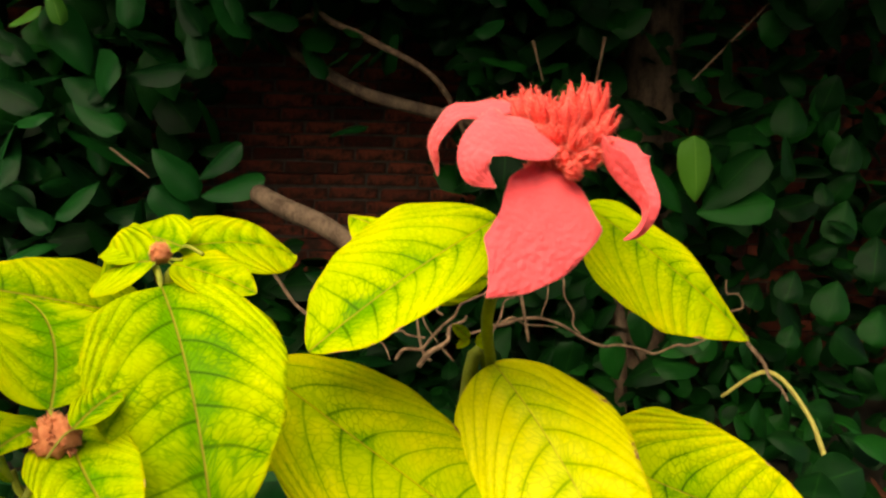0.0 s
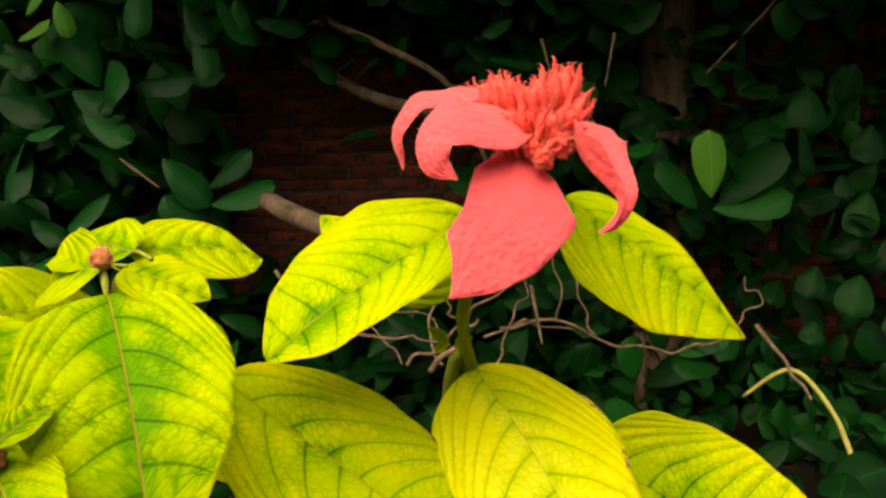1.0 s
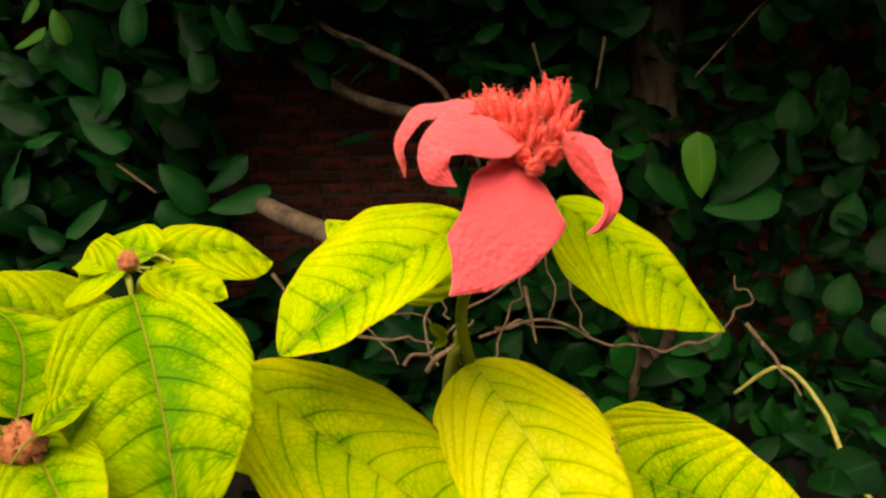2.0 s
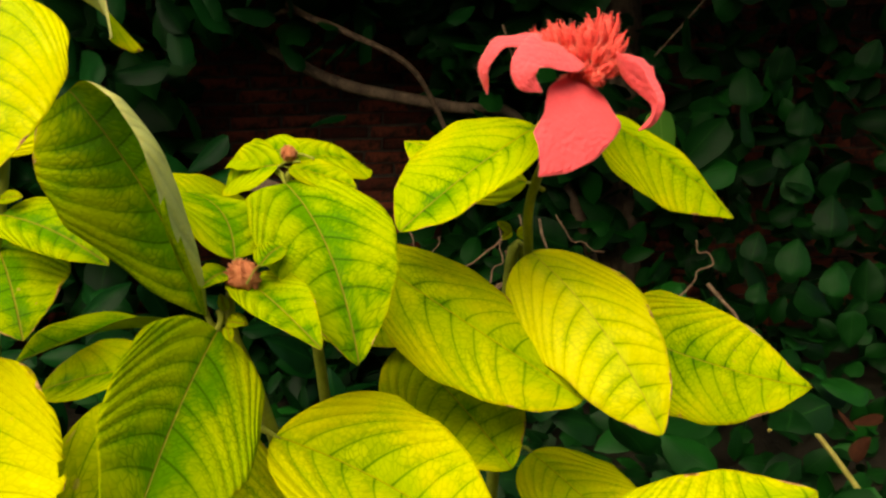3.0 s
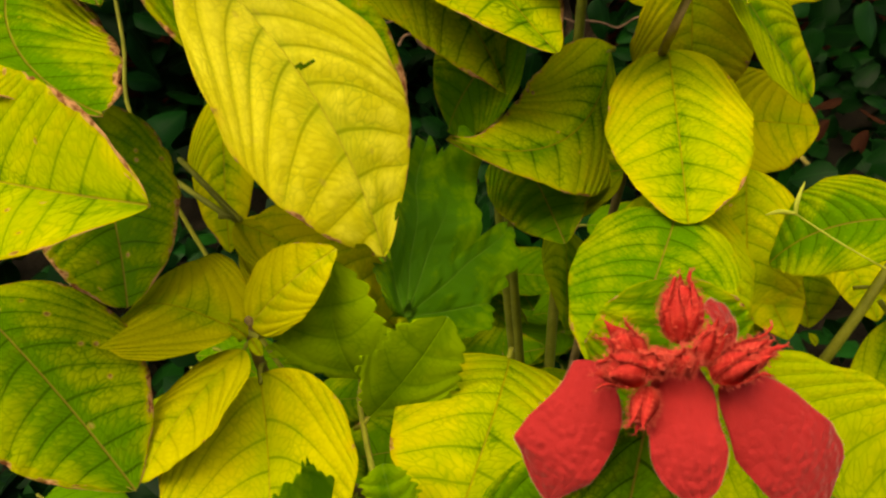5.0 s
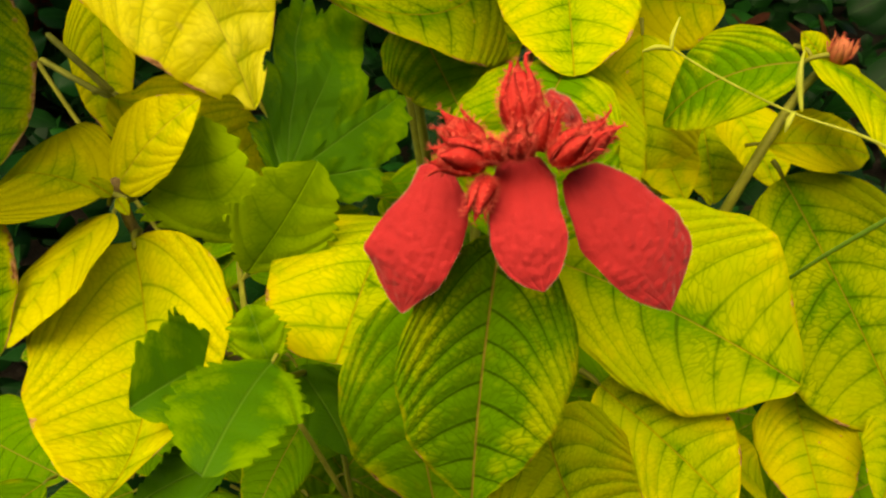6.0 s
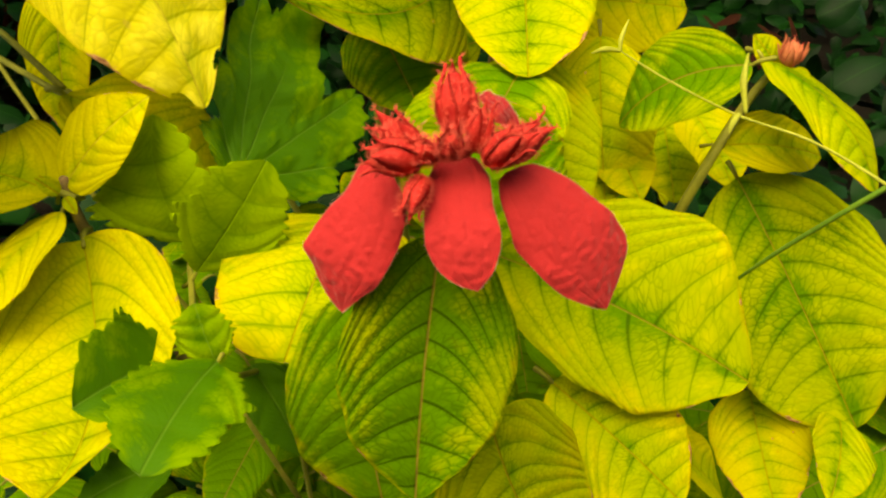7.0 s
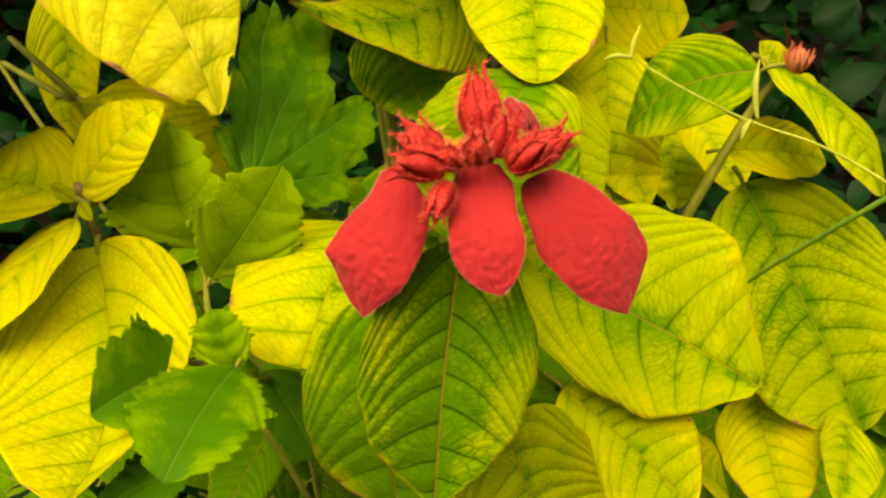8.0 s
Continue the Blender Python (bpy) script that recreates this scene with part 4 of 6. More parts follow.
tube("twig", [(-0.1983, 1.8467, 0.7284), (-0.1849, 1.8199, 0.7005), (-0.1548, 1.7910, 0.6655), (-0.1378, 1.7659, 0.6462), (-0.1121, 1.7628, 0.6314), (-0.0649, 1.7626, 0.6319), (-0.0286, 1.7596, 0.6174), (-0.0125, 1.7336, 0.5940), (0.0159, 1.7056, 0.5637), (0.0507, 1.6775, 0.5293)], [0.0027, 0.0026, 0.0029, 0.0022, 0.0027, 0.0020, 0.0023, 0.0022, 0.0015, 0.0017], TWIG, old_branch)
tube("twig", [(-0.0014, 1.6174, 0.5514), (-0.0204, 1.6425, 0.5700), (-0.0317, 1.6738, 0.6183), (-0.0334, 1.6983, 0.6349), (-0.0235, 1.7231, 0.6536), (-0.0100, 1.7476, 0.6670), (-0.0133, 1.7749, 0.6980), (-0.0213, 1.7991, 0.7128), (-0.0239, 1.8251, 0.7338), (-0.0346, 1.8490, 0.7465)], [0.0041, 0.0039, 0.0027, 0.0030, 0.0032, 0.0028, 0.0023, 0.0022, 0.0019, 0.0017], TWIG, old_branch)
tube("twig", [(0.0892, 1.6285, 0.6126), (0.1098, 1.6295, 0.6188), (0.1443, 1.6314, 0.6297), (0.1794, 1.6348, 0.6488), (0.2098, 1.6520, 0.6284), (0.2585, 1.6719, 0.6195), (0.2908, 1.6912, 0.6098)], [0.0035, 0.0032, 0.0023, 0.0027, 0.0022, 0.0018, 0.0017], TWIG, old_branch)
tube("twig", [(0.1102, 1.5557, 0.5707), (0.1259, 1.5601, 0.5945), (0.1264, 1.5647, 0.6186), (0.1362, 1.5693, 0.6428), (0.1512, 1.5948, 0.6654), (0.1604, 1.6214, 0.6898), (0.1867, 1.6443, 0.6988), (0.1823, 1.6710, 0.7268), (0.1905, 1.6971, 0.7487), (0.1878, 1.7222, 0.7678)], [0.0025, 0.0027, 0.0024, 0.0019, 0.0022, 0.0018, 0.0016, 0.0017, 0.0014, 0.0012], TWIG, old_branch)
tube("twig", [(-0.2653, 1.7007, 0.6389), (-0.2241, 1.7007, 0.6403), (-0.1887, 1.6988, 0.6318), (-0.1598, 1.6946, 0.6111), (-0.1265, 1.6676, 0.5824), (-0.1063, 1.6445, 0.5773), (-0.0909, 1.6184, 0.5530)], [0.0041, 0.0030, 0.0027, 0.0025, 0.0024, 0.0019, 0.0020], TWIG, old_branch)
tube("twig", [(0.2571, 1.8526, 0.7764), (0.2623, 1.8475, 0.7498), (0.2652, 1.8409, 0.7155), (0.2836, 1.8336, 0.6783), (0.2807, 1.8070, 0.6504), (0.2695, 1.7813, 0.6305), (0.2596, 1.7566, 0.6124)], [0.0030, 0.0021, 0.0022, 0.0022, 0.0015, 0.0016, 0.0012], TWIG, old_branch)
tube("twig", [(0.3788, 1.9763, 0.7514), (0.3978, 1.9695, 0.7170), (0.4016, 1.9686, 0.7124), (0.4228, 1.9616, 0.6763), (0.4509, 1.9611, 0.6750), (0.4814, 1.9560, 0.6492), (0.5130, 1.9549, 0.6450)], [0.0024, 0.0026, 0.0022, 0.0019, 0.0020, 0.0016, 0.0012], TWIG, old_branch)
tube("twig", [(0.0262, 1.6977, 0.6339), (0.0105, 1.6997, 0.6442), (0.0169, 1.7023, 0.6580), (0.0007, 1.7079, 0.6864), (0.0063, 1.7308, 0.6947), (0.0391, 1.7578, 0.7221), (0.0424, 1.7820, 0.7375)], [0.0027, 0.0021, 0.0022, 0.0019, 0.0015, 0.0017, 0.0016], TWIG, old_branch)
vine = thing("vine", "yellow-green climbing vine stem among the hedge", "vine")
tube("stem", [(0.7717, 1.9158, 0.3542), (0.8740, 1.8805, 0.4397), (0.9525, 1.8128, 0.3551), (0.9642, 1.6923, 0.2580), (0.9957, 1.5759, 0.1829), (0.9934, 1.4148, 0.1391)], [0.004, 0.006, 0.006, 0.007, 0.007, 0.007], VINE_STEM, vine)
tube("stem", [(0.9642, 1.6923, 0.2580), (0.9176, 1.6799, 0.2446), (0.8691, 1.6753, 0.2185)], [0.006, 0.005, 0.004], VINE_STEM, vine)
hedge_leaf(hedge_left, big_shapes, (-0.8648, 2.2933, 1.4674), (-0.8720, 2.2309, 1.3010), 1, (0, -0.7, 0.7))
hedge_leaf(hedge_left, big_shapes, (-0.9935, 2.2376, 1.1716), (-1.0971, 2.2460, 1.3716), 1, (0, -0.7, 0.7))
hedge_leaf(hedge_left, big_shapes, (-0.5953, 2.2812, 1.4144), (-0.5726, 2.2299, 1.3070), 1, (0, -0.7, 0.7))
hedge_leaf(hedge_left, big_shapes, (-0.6952, 2.2668, 1.3356), (-0.6687, 2.2081, 1.1894), 1, (0, -0.7, 0.7))
hedge_leaf(hedge_left, big_shapes, (-1.3055, 2.2362, 1.1528), (-1.1189, 2.1900, 1.0780), 1, (0, -0.7, 0.7))
hedge_leaf(hedge_left, big_shapes, (-1.0439, 2.2257, 1.1080), (-0.8888, 2.1763, 1.0153), 1, (0, -0.7, 0.7))
hedge_leaf(hedge_left, big_shapes, (-0.9278, 2.2384, 1.1785), (-0.9812, 2.1916, 1.0915), 1, (0, -0.7, 0.7))
hedge_leaf(hedge_left, big_shapes, (-0.9033, 2.2366, 1.1701), (-0.7043, 2.2085, 1.1900), 1, (0, -0.7, 0.7))
hedge_leaf(hedge_left, big_shapes, (-1.1403, 2.2468, 1.2144), (-1.2691, 2.2265, 1.2633), 1, (0, -0.7, 0.7))
hedge_leaf(hedge_left, big_shapes, (-0.6902, 2.1527, 0.7395), (-0.7995, 2.1471, 0.8660), 1, (0, -0.7, 0.7))
hedge_leaf(hedge_left, big_shapes, (-0.6792, 2.1803, 0.8843), (-0.5464, 2.1688, 0.9887), 1, (0, -0.7, 0.7))
hedge_leaf(hedge_left, big_shapes, (-0.6719, 2.1710, 0.8359), (-0.4803, 2.1499, 0.8923), 1, (0, -0.7, 0.7))
hedge_leaf(hedge_left, big_shapes, (-1.1975, 2.1672, 0.7966), (-1.0850, 2.1242, 0.7358), 1, (0, -0.7, 0.7))
hedge_leaf(hedge_left, big_shapes, (-0.7431, 2.2797, 1.4009), (-0.6620, 2.2263, 1.2847), 1, (0, -0.7, 0.7))
hedge_leaf(hedge_left, big_shapes, (-1.2699, 2.2636, 1.2971), (-1.1571, 2.2132, 1.1978), 1, (0, -0.7, 0.7))
hedge_leaf(hedge_left, big_shapes, (-1.2436, 2.1985, 0.9584), (-1.1146, 2.1519, 0.8793), 1, (0, -0.7, 0.7))
hedge_leaf(hedge_left, big_shapes, (-0.9067, 2.2844, 1.4198), (-0.7926, 2.2641, 1.4776), 1, (0, -0.8, 0.5))
hedge_leaf(hedge_left, big_shapes, (-1.1719, 2.1609, 1.2962), (-1.0816, 2.1708, 1.3516), 1, (0.1, -0.6, 0.8), HEDGE_BRIGHT)
hedge_leaf(hedge_left, big_shapes, (-1.0603, 2.1803, 1.4020), (-1.0262, 2.1608, 1.3014), 1, (0.1, -0.6, 0.8), HEDGE_BRIGHT)
hedge_leaf(hedge_left, big_shapes, (-1.1471, 2.1739, 1.3650), (-1.1067, 2.1867, 1.4335), 1, (0.1, -0.6, 0.8), HEDGE_BRIGHT)
hedge_leaf(hedge_left, big_shapes, (0.1270, 2.2829, 1.4504), (0.1890, 2.2381, 1.3781), 1, (0, -0.7, 0.7))
hedge_leaf(hedge_left, big_shapes, (0.1906, 2.2622, 1.3446), (0.1065, 2.2228, 1.2953), 1, (0, -0.6, 0.8))
hedge_leaf(hedge_left, big_shapes, (-0.3673, 2.5461, 1.2109), (-0.2879, 2.5249, 1.2628), 1, (0, -0.3, 1))
hedge_leaf(hedge_left, big_shapes, (-0.2931, 2.5418, 1.1913), (-0.2143, 2.5241, 1.2615), 1, (0, -0.3, 1))
hedge_leaf(hedge_left, big_shapes, (-0.3528, 2.5039, 0.9910), (-0.2188, 2.4792, 1.0265), 1, (0, -0.3, 1))
hedge_leaf(hedge_left, big_shapes, (-0.4404, 2.5608, 1.2853), (-0.3633, 2.5084, 1.1737), 1, (0, -0.3, 1))
hedge_leaf(hedge_right, big_shapes, (0.7419, 2.1624, 0.8438), (0.7242, 2.1677, 1.0305), 1, (0, -0.9, 0.4), HEDGE_BRIGHT)
hedge_leaf(hedge_right, big_shapes, (0.7627, 2.1576, 0.8193), (0.9258, 2.1596, 0.9953), 1, (0, -0.45, 0.9))
hedge_leaf(hedge_right, big_shapes, (0.7052, 2.1566, 0.8123), (0.5851, 2.1525, 0.9455), 1, (0, -0.7, 0.7))
hedge_leaf(hedge_right, big_shapes, (0.7462, 2.1562, 0.8116), (0.9554, 2.1319, 0.8518), 1, (0, -0.7, 0.7))
hedge_leaf(hedge_right, round_shapes, (0.9513, 2.3299, 1.4602), (1.0858, 2.2768, 1.3475), 1, (0, -0.55, 0.8))
hedge_leaf(hedge_right, round_shapes, (1.2528, 2.3236, 1.4386), (1.3335, 2.2695, 1.3189), 1, (0, -0.55, 0.8))
hedge_leaf(hedge_right, round_shapes, (1.3025, 2.3167, 1.4048), (1.3839, 2.2768, 1.3587), 1, (0, -0.55, 0.8))
hedge_leaf(hedge_right, round_shapes, (1.0292, 2.2691, 1.1459), (1.0167, 2.2153, 1.0236), 1, (0, -0.55, 0.8))
hedge_leaf(hedge_right, round_shapes, (1.2115, 2.2467, 1.0357), (1.1771, 2.1965, 0.9315), 1, (0, -0.55, 0.8))
hedge_leaf(hedge_right, round_shapes, (1.1995, 2.2106, 0.8464), (1.1567, 2.1578, 0.7287), 1, (0, -0.55, 0.8))
hedge_leaf(hedge_right, round_shapes, (1.1784, 2.1666, 0.6161), (1.1359, 2.1160, 0.5096), 1, (0, -0.55, 0.8))
hedge_leaf(hedge_right, round_shapes, (1.0531, 2.1727, 0.6430), (1.0128, 2.1266, 0.5605), 1, (0, -0.55, 0.8))
hedge_leaf(hedge_right, round_shapes, (1.2899, 2.1907, 0.7460), (1.2622, 2.1365, 0.6212), 1, (0, -0.55, 0.8))
hedge_leaf(hedge_right, round_shapes, (0.6155, 2.2450, 1.0047), (0.5895, 2.1995, 0.9253), 1, (0, -0.55, 0.8))
hedge_leaf(hedge_right, round_shapes, (1.1250, 2.2208, 0.8971), (1.1256, 2.1783, 0.8348), 1, (0, -0.55, 0.8))
hedge_leaf(hedge_right, round_shapes, (1.3025, 2.1496, 0.5316), (1.2670, 2.1022, 0.4423), 1, (0, -0.55, 0.8))
hedge_leaf(hedge_right, round_shapes, (1.0501, 2.1427, 0.4865), (1.0186, 2.1017, 0.4303), 1, (0, -0.55, 0.8))
hedge_leaf(hedge_right, round_shapes, (0.5809, 1.9866, 0.4513), (0.5521, 1.9814, 0.5825), 1, (0, -0.35, 0.95))
hedge_leaf(hedge_right, round_shapes, (0.5090, 1.9726, 0.3756), (0.4811, 1.9662, 0.5003), 1, (0, -0.35, 0.95))
hedge_leaf(hedge_right, round_shapes, (0.6198, 1.9847, 0.4429), (0.7364, 1.9722, 0.5414), 1, (0, -0.35, 0.95))
hedge_leaf(hedge_right, round_shapes, (0.8696, 1.9762, 0.4079), (0.8360, 1.9639, 0.5018), 1, (0, -0.35, 0.95))
hedge_leaf(hedge_right, round_shapes, (0.8366, 1.9589, 0.3162), (0.7955, 1.9455, 0.4040), 1, (0, -0.35, 0.95))
hedge_leaf(hedge_right, round_shapes, (0.9131, 1.9405, 0.2226), (0.8714, 1.9316, 0.3345), 1, (0, -0.35, 0.95))
hedge_leaf(hedge_right, round_shapes, (0.9765, 1.9486, 0.2677), (0.9412, 1.9353, 0.3560), 1, (0, -0.35, 0.95))
hedge_leaf(hedge_right, round_shapes, (0.7625, 2.0009, 0.5327), (0.6427, 1.9616, 0.4824), 1, (0, -0.35, 0.95))
hedge_leaf(hedge_right, round_shapes, (0.7288, 1.9777, 0.4103), (0.5953, 1.9505, 0.4226), 1, (0, -0.35, 0.95))
hedge_leaf(hedge_right, round_shapes, (0.9913, 1.9397, 0.2213), (1.0403, 1.9226, 0.2937), 1, (0, -0.35, 0.95))
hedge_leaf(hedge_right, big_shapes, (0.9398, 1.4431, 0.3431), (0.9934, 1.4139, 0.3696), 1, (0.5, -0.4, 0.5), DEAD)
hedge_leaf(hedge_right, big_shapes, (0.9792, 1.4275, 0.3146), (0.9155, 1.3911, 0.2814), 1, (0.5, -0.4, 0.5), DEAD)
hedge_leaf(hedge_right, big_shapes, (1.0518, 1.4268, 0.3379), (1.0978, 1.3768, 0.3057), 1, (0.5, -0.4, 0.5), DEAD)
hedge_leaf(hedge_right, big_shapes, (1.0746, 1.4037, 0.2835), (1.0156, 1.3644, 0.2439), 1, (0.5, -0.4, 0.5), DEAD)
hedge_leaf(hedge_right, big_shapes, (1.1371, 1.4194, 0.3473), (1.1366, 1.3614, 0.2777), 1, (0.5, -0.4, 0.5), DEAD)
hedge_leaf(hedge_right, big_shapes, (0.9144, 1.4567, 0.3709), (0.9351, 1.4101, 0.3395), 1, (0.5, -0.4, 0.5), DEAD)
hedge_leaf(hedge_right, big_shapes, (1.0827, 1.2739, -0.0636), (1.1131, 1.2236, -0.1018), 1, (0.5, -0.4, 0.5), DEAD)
trunk = tube("trunk", [(0.7719, 2.8905, 1.7230), (0.7596, 2.7673, 1.0789), (0.7596, 2.7673, 0.0000)], [0.10, 0.10, 0.11], BARK, hedge_right, sides=14)
tendril = thing("tendril", "thin pale green climbing tendril with tiny leaves", "tendril")
tube("stem", [(-0.0042, 0.0260, 0.7573), (0.0109, 0.0052, 0.7468), (0.0353, -0.0134, 0.7331), (0.0586, -0.0344, 0.7250), (0.0765, -0.0563, 0.7136), (0.0964, -0.0936, 0.6965)], [0.0004, 0.0005, 0.0006, 0.0007, 0.0008, 0.0009], TENDRIL, tendril)
tube("leaflet", [(-0.0042, 0.0260, 0.7573), (-0.0111, 0.0280, 0.7585), (-0.0170, 0.0304, 0.7566)], [0.0009, 0.0014, 0.0003], TENDRIL, tendril)
tube("leaflet", [(-0.0042, 0.0260, 0.7573), (-0.0027, 0.0286, 0.7623), (0.0034, 0.0340, 0.7696)], [0.0008, 0.0013, 0.0003], TENDRIL, tendril)
tube("leaflet", [(0.0398, -0.0142, 0.7332), (0.0413, -0.0071, 0.7460), (0.0457, -0.0016, 0.7569)], [0.0007, 0.0017, 0.0003], TENDRIL, tendril)
tube("leaflet", [(0.0365, -0.0137, 0.7330), (0.0305, -0.0191, 0.7318), (0.0279, -0.0211, 0.7276)], [0.001, 0.0016, 0.0003], TENDRIL, tendril)
grass_stalk = thing("grass_stalk", "thin green grass stalk", "grass")
tube("stalk", [(0.1172, -0.0514, 0.7155), (0.0975, -0.0375, 0.6924), (0.0811, -0.0023, 0.6466), (0.0716, 0.0318, 0.6011)], [0.0014, 0.0014, 0.0012, 0.0008], GRASS, grass_stalk)

# ---- low growth between hedge and shrub ----
low = random.Random(31)
spots = [Vector((low.gauss(0.1, 1.15), min(low.uniform(-0.3, 3.0), low.uniform(0.2, 3.4)), abs(low.gauss(0, 0.11)) + 0.015)) for k in range(4200)]
undergrowth = scatter(None, [hedge_leaf_mesh(0.07 + 0.02 * k, 0.33, 0.05, 5, 1) for k in range(3)], spots, low, (0, -0.3, 0.9), True, "undergrowth")
tagged(undergrowth, "low dark green undergrowth of small round leaves", "groundcover")

# ---- the flowering shrub ----
shrub = thing("flowering_shrub", "shrub with veined yellow-green leaves and velvety red flowers", "shrub", place=(-0.05, 0.40, 0))
ROOT = Vector((-0.05, 0.40, 0))
weed = thing("weed", "small green weed with toothed and lobed leaves", "weed", place=(-0.21, 0.08, 0))
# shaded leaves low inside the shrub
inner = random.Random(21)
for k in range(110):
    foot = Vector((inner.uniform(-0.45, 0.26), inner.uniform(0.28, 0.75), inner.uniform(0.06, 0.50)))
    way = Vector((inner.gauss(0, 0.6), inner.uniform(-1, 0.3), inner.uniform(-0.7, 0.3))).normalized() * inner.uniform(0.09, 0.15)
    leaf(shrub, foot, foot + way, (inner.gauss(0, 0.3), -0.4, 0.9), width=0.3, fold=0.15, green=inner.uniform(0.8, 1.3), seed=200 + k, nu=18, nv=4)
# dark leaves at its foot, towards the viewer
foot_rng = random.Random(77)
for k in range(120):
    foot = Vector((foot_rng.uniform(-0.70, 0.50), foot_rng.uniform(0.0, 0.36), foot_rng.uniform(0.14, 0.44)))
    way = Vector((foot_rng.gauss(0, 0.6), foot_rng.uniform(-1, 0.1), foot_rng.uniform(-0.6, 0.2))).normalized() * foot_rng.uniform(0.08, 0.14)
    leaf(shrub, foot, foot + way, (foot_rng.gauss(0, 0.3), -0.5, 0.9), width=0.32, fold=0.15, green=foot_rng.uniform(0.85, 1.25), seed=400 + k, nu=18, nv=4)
flower_top = tube("flower", [(0.0756, 0.3748, 1.1076), (0.0746, 0.3779, 1.0973)], [0.009, 0.006], CALYX, shrub, "coral pink flower head with drooping sepals")
flower_low = tube("flower", [(-0.1132, -0.0862, 0.7697), (-0.1145, -0.0881, 0.7659)], [0.0065, 0.005], CALYX_DEEP, shrub, "deep red velvety flower head with three hanging sepals")
leaf(shrub, (0.0478, 0.3808, 1.0733), (-0.0390, 0.3377, 1.0179), (-0.26, -0.521, 0.813), width=0.34, arch=0.025, side=-0.007, fold=0.244, end=0.65, seed=1, green=0.5, wan=-0.1)
leaf(shrub, (0.0939, 0.4035, 1.0768), (0.1807, 0.3915, 1.0086), (0.444, -0.595, 0.67), width=0.337, arch=0.064, side=-0.028, fold=-0.271, end=0.96, seed=2, green=0.4, wan=-0.4)
leaf(shrub, (0.0466, 0.4097, 1.0352), (-0.0341, 0.4484, 1.0628), (-0.658, -0.451, 0.604), width=0.2, arch=0.071, side=0, fold=-0.086, end=0.75, seed=3, green=0.4, skew=-0.6)
leaf(shrub, (0.0496, 0.4160, 0.9861), (0.1144, 0.3259, 0.8893), (0.162, -0.666, 0.728), width=0.318, arch=0.094, side=0.006, fold=-0.136, end=0.76, seed=4, green=0.1, brown=0.15, wan=0.3)
leaf(shrub, (0.1139, 0.4355, 0.9233), (0.2637, 0.4285, 0.8704), (0.149, -0.833, 0.533), width=0.303, arch=-0.004, side=-0.03, fold=-0.05, end=0.92, seed=5, green=0.4, brown=0.2, wan=-0.9)
leaf(shrub, (-0.0631, 0.3516, 1.0046), (0.0684, 0.3349, 0.9107), (0.421, -0.585, 0.693), width=0.27, arch=0.001, side=-0.003, fold=-0.115, end=0.67, seed=6, green=0.3, brown=0.15, wan=-0.5)
leaf(shrub, (-0.1013, 0.3327, 1.0488), (-0.0605, 0.2618, 0.9667), (0.322, -0.632, 0.705), width=0.33, arch=0.135, side=0.01, fold=0.195, end=0.8, seed=7, green=0.65, wan=-0.3, veins=7)
leaf(shrub, (-0.1151, 0.2728, 1.0088), (-0.0741, 0.2296, 0.9859), (0.174, -0.328, 0.929), width=0.284, arch=0.118, side=-0.065, fold=0.263, end=0.86, seed=8, green=0.6)
leaf(shrub, (-0.1167, 0.2639, 1.0214), (-0.1502, 0.3121, 1.0483), (0.38, -0.164, 0.91), width=0.4, arch=0.114, side=-0.067, fold=0.073, end=0.8, seed=9, green=0.6)
leaf(shrub, (-0.1265, 0.3816, 1.0182), (-0.1985, 0.3376, 1.0474), (0.1, -0.75, 0.65), width=0.25, arch=0.042, side=-0.001, fold=-0.001, end=0.76, seed=10, green=0.5)
leaf(shrub, (-0.1200, 0.2661, 1.0144), (-0.1288, 0.2442, 1.0122), (0.383, -0.243, 0.891), width=0.313, arch=0.1, side=-0.018, fold=0.304, end=0.76, seed=11, green=0.6)
leaf(shrub, (-0.1026, 0.2511, 1.0203), (-0.0957, 0.2746, 1.0245), (0.259, -0.243, 0.935), width=0.292, arch=0.074, side=0.005, fold=0.192, end=0.74, seed=12, green=0.62)
leaf(shrub, (-0.1042, 0.3374, 1.0586), (-0.1413, 0.3595, 1.0433), (-0.577, -0.553, 0.601), width=0.42, arch=0.096, side=-0.018, fold=0.225, end=0.77, seed=13, green=0.4)
leaf(shrub, (-0.1040, 0.3617, 1.0593), (-0.0570, 0.4069, 1.0473), (0.403, -0.298, 0.865), width=0.36, arch=0.08, side=0.02, fold=-0.05, end=0.71, seed=14, green=0.4)
leaf(shrub, (-0.1002, 0.3448, 1.0559), (-0.0623, 0.3428, 1.0436), (0.276, -0.332, 0.902), width=0.42, arch=0.046, side=-0.001, fold=0.048, end=0.74, seed=15, green=0.4)
leaf(shrub, (-0.0969, 0.3491, 1.0630), (-0.1428, 0.3818, 1.0565), (-0.2500, -0.3500, 0.9000), width=0.36, arch=0.14, side=0.03, fold=-0.1, end=0.84, seed=16, green=0.6)
leaf(shrub, (-0.1322, 0.2637, 0.9938), (-0.1820, 0.2607, 1.1016), (-0.449, -0.863, -0.231), width=0.44, arch=0.05, side=-0.13, fold=0.12, end=0.4, seed=17, green=0.7, turned=(2.3, 1.0, 1.05, 1.5), start=0.85)
leaf(shrub, (-0.1257, 0.2564, 0.9888), (-0.1482, 0.1634, 0.9161), (0.819, -0.463, 0.34), width=0.338, arch=0.017, side=-0.046, fold=0.26, end=0.86, seed=18, green=0.65)
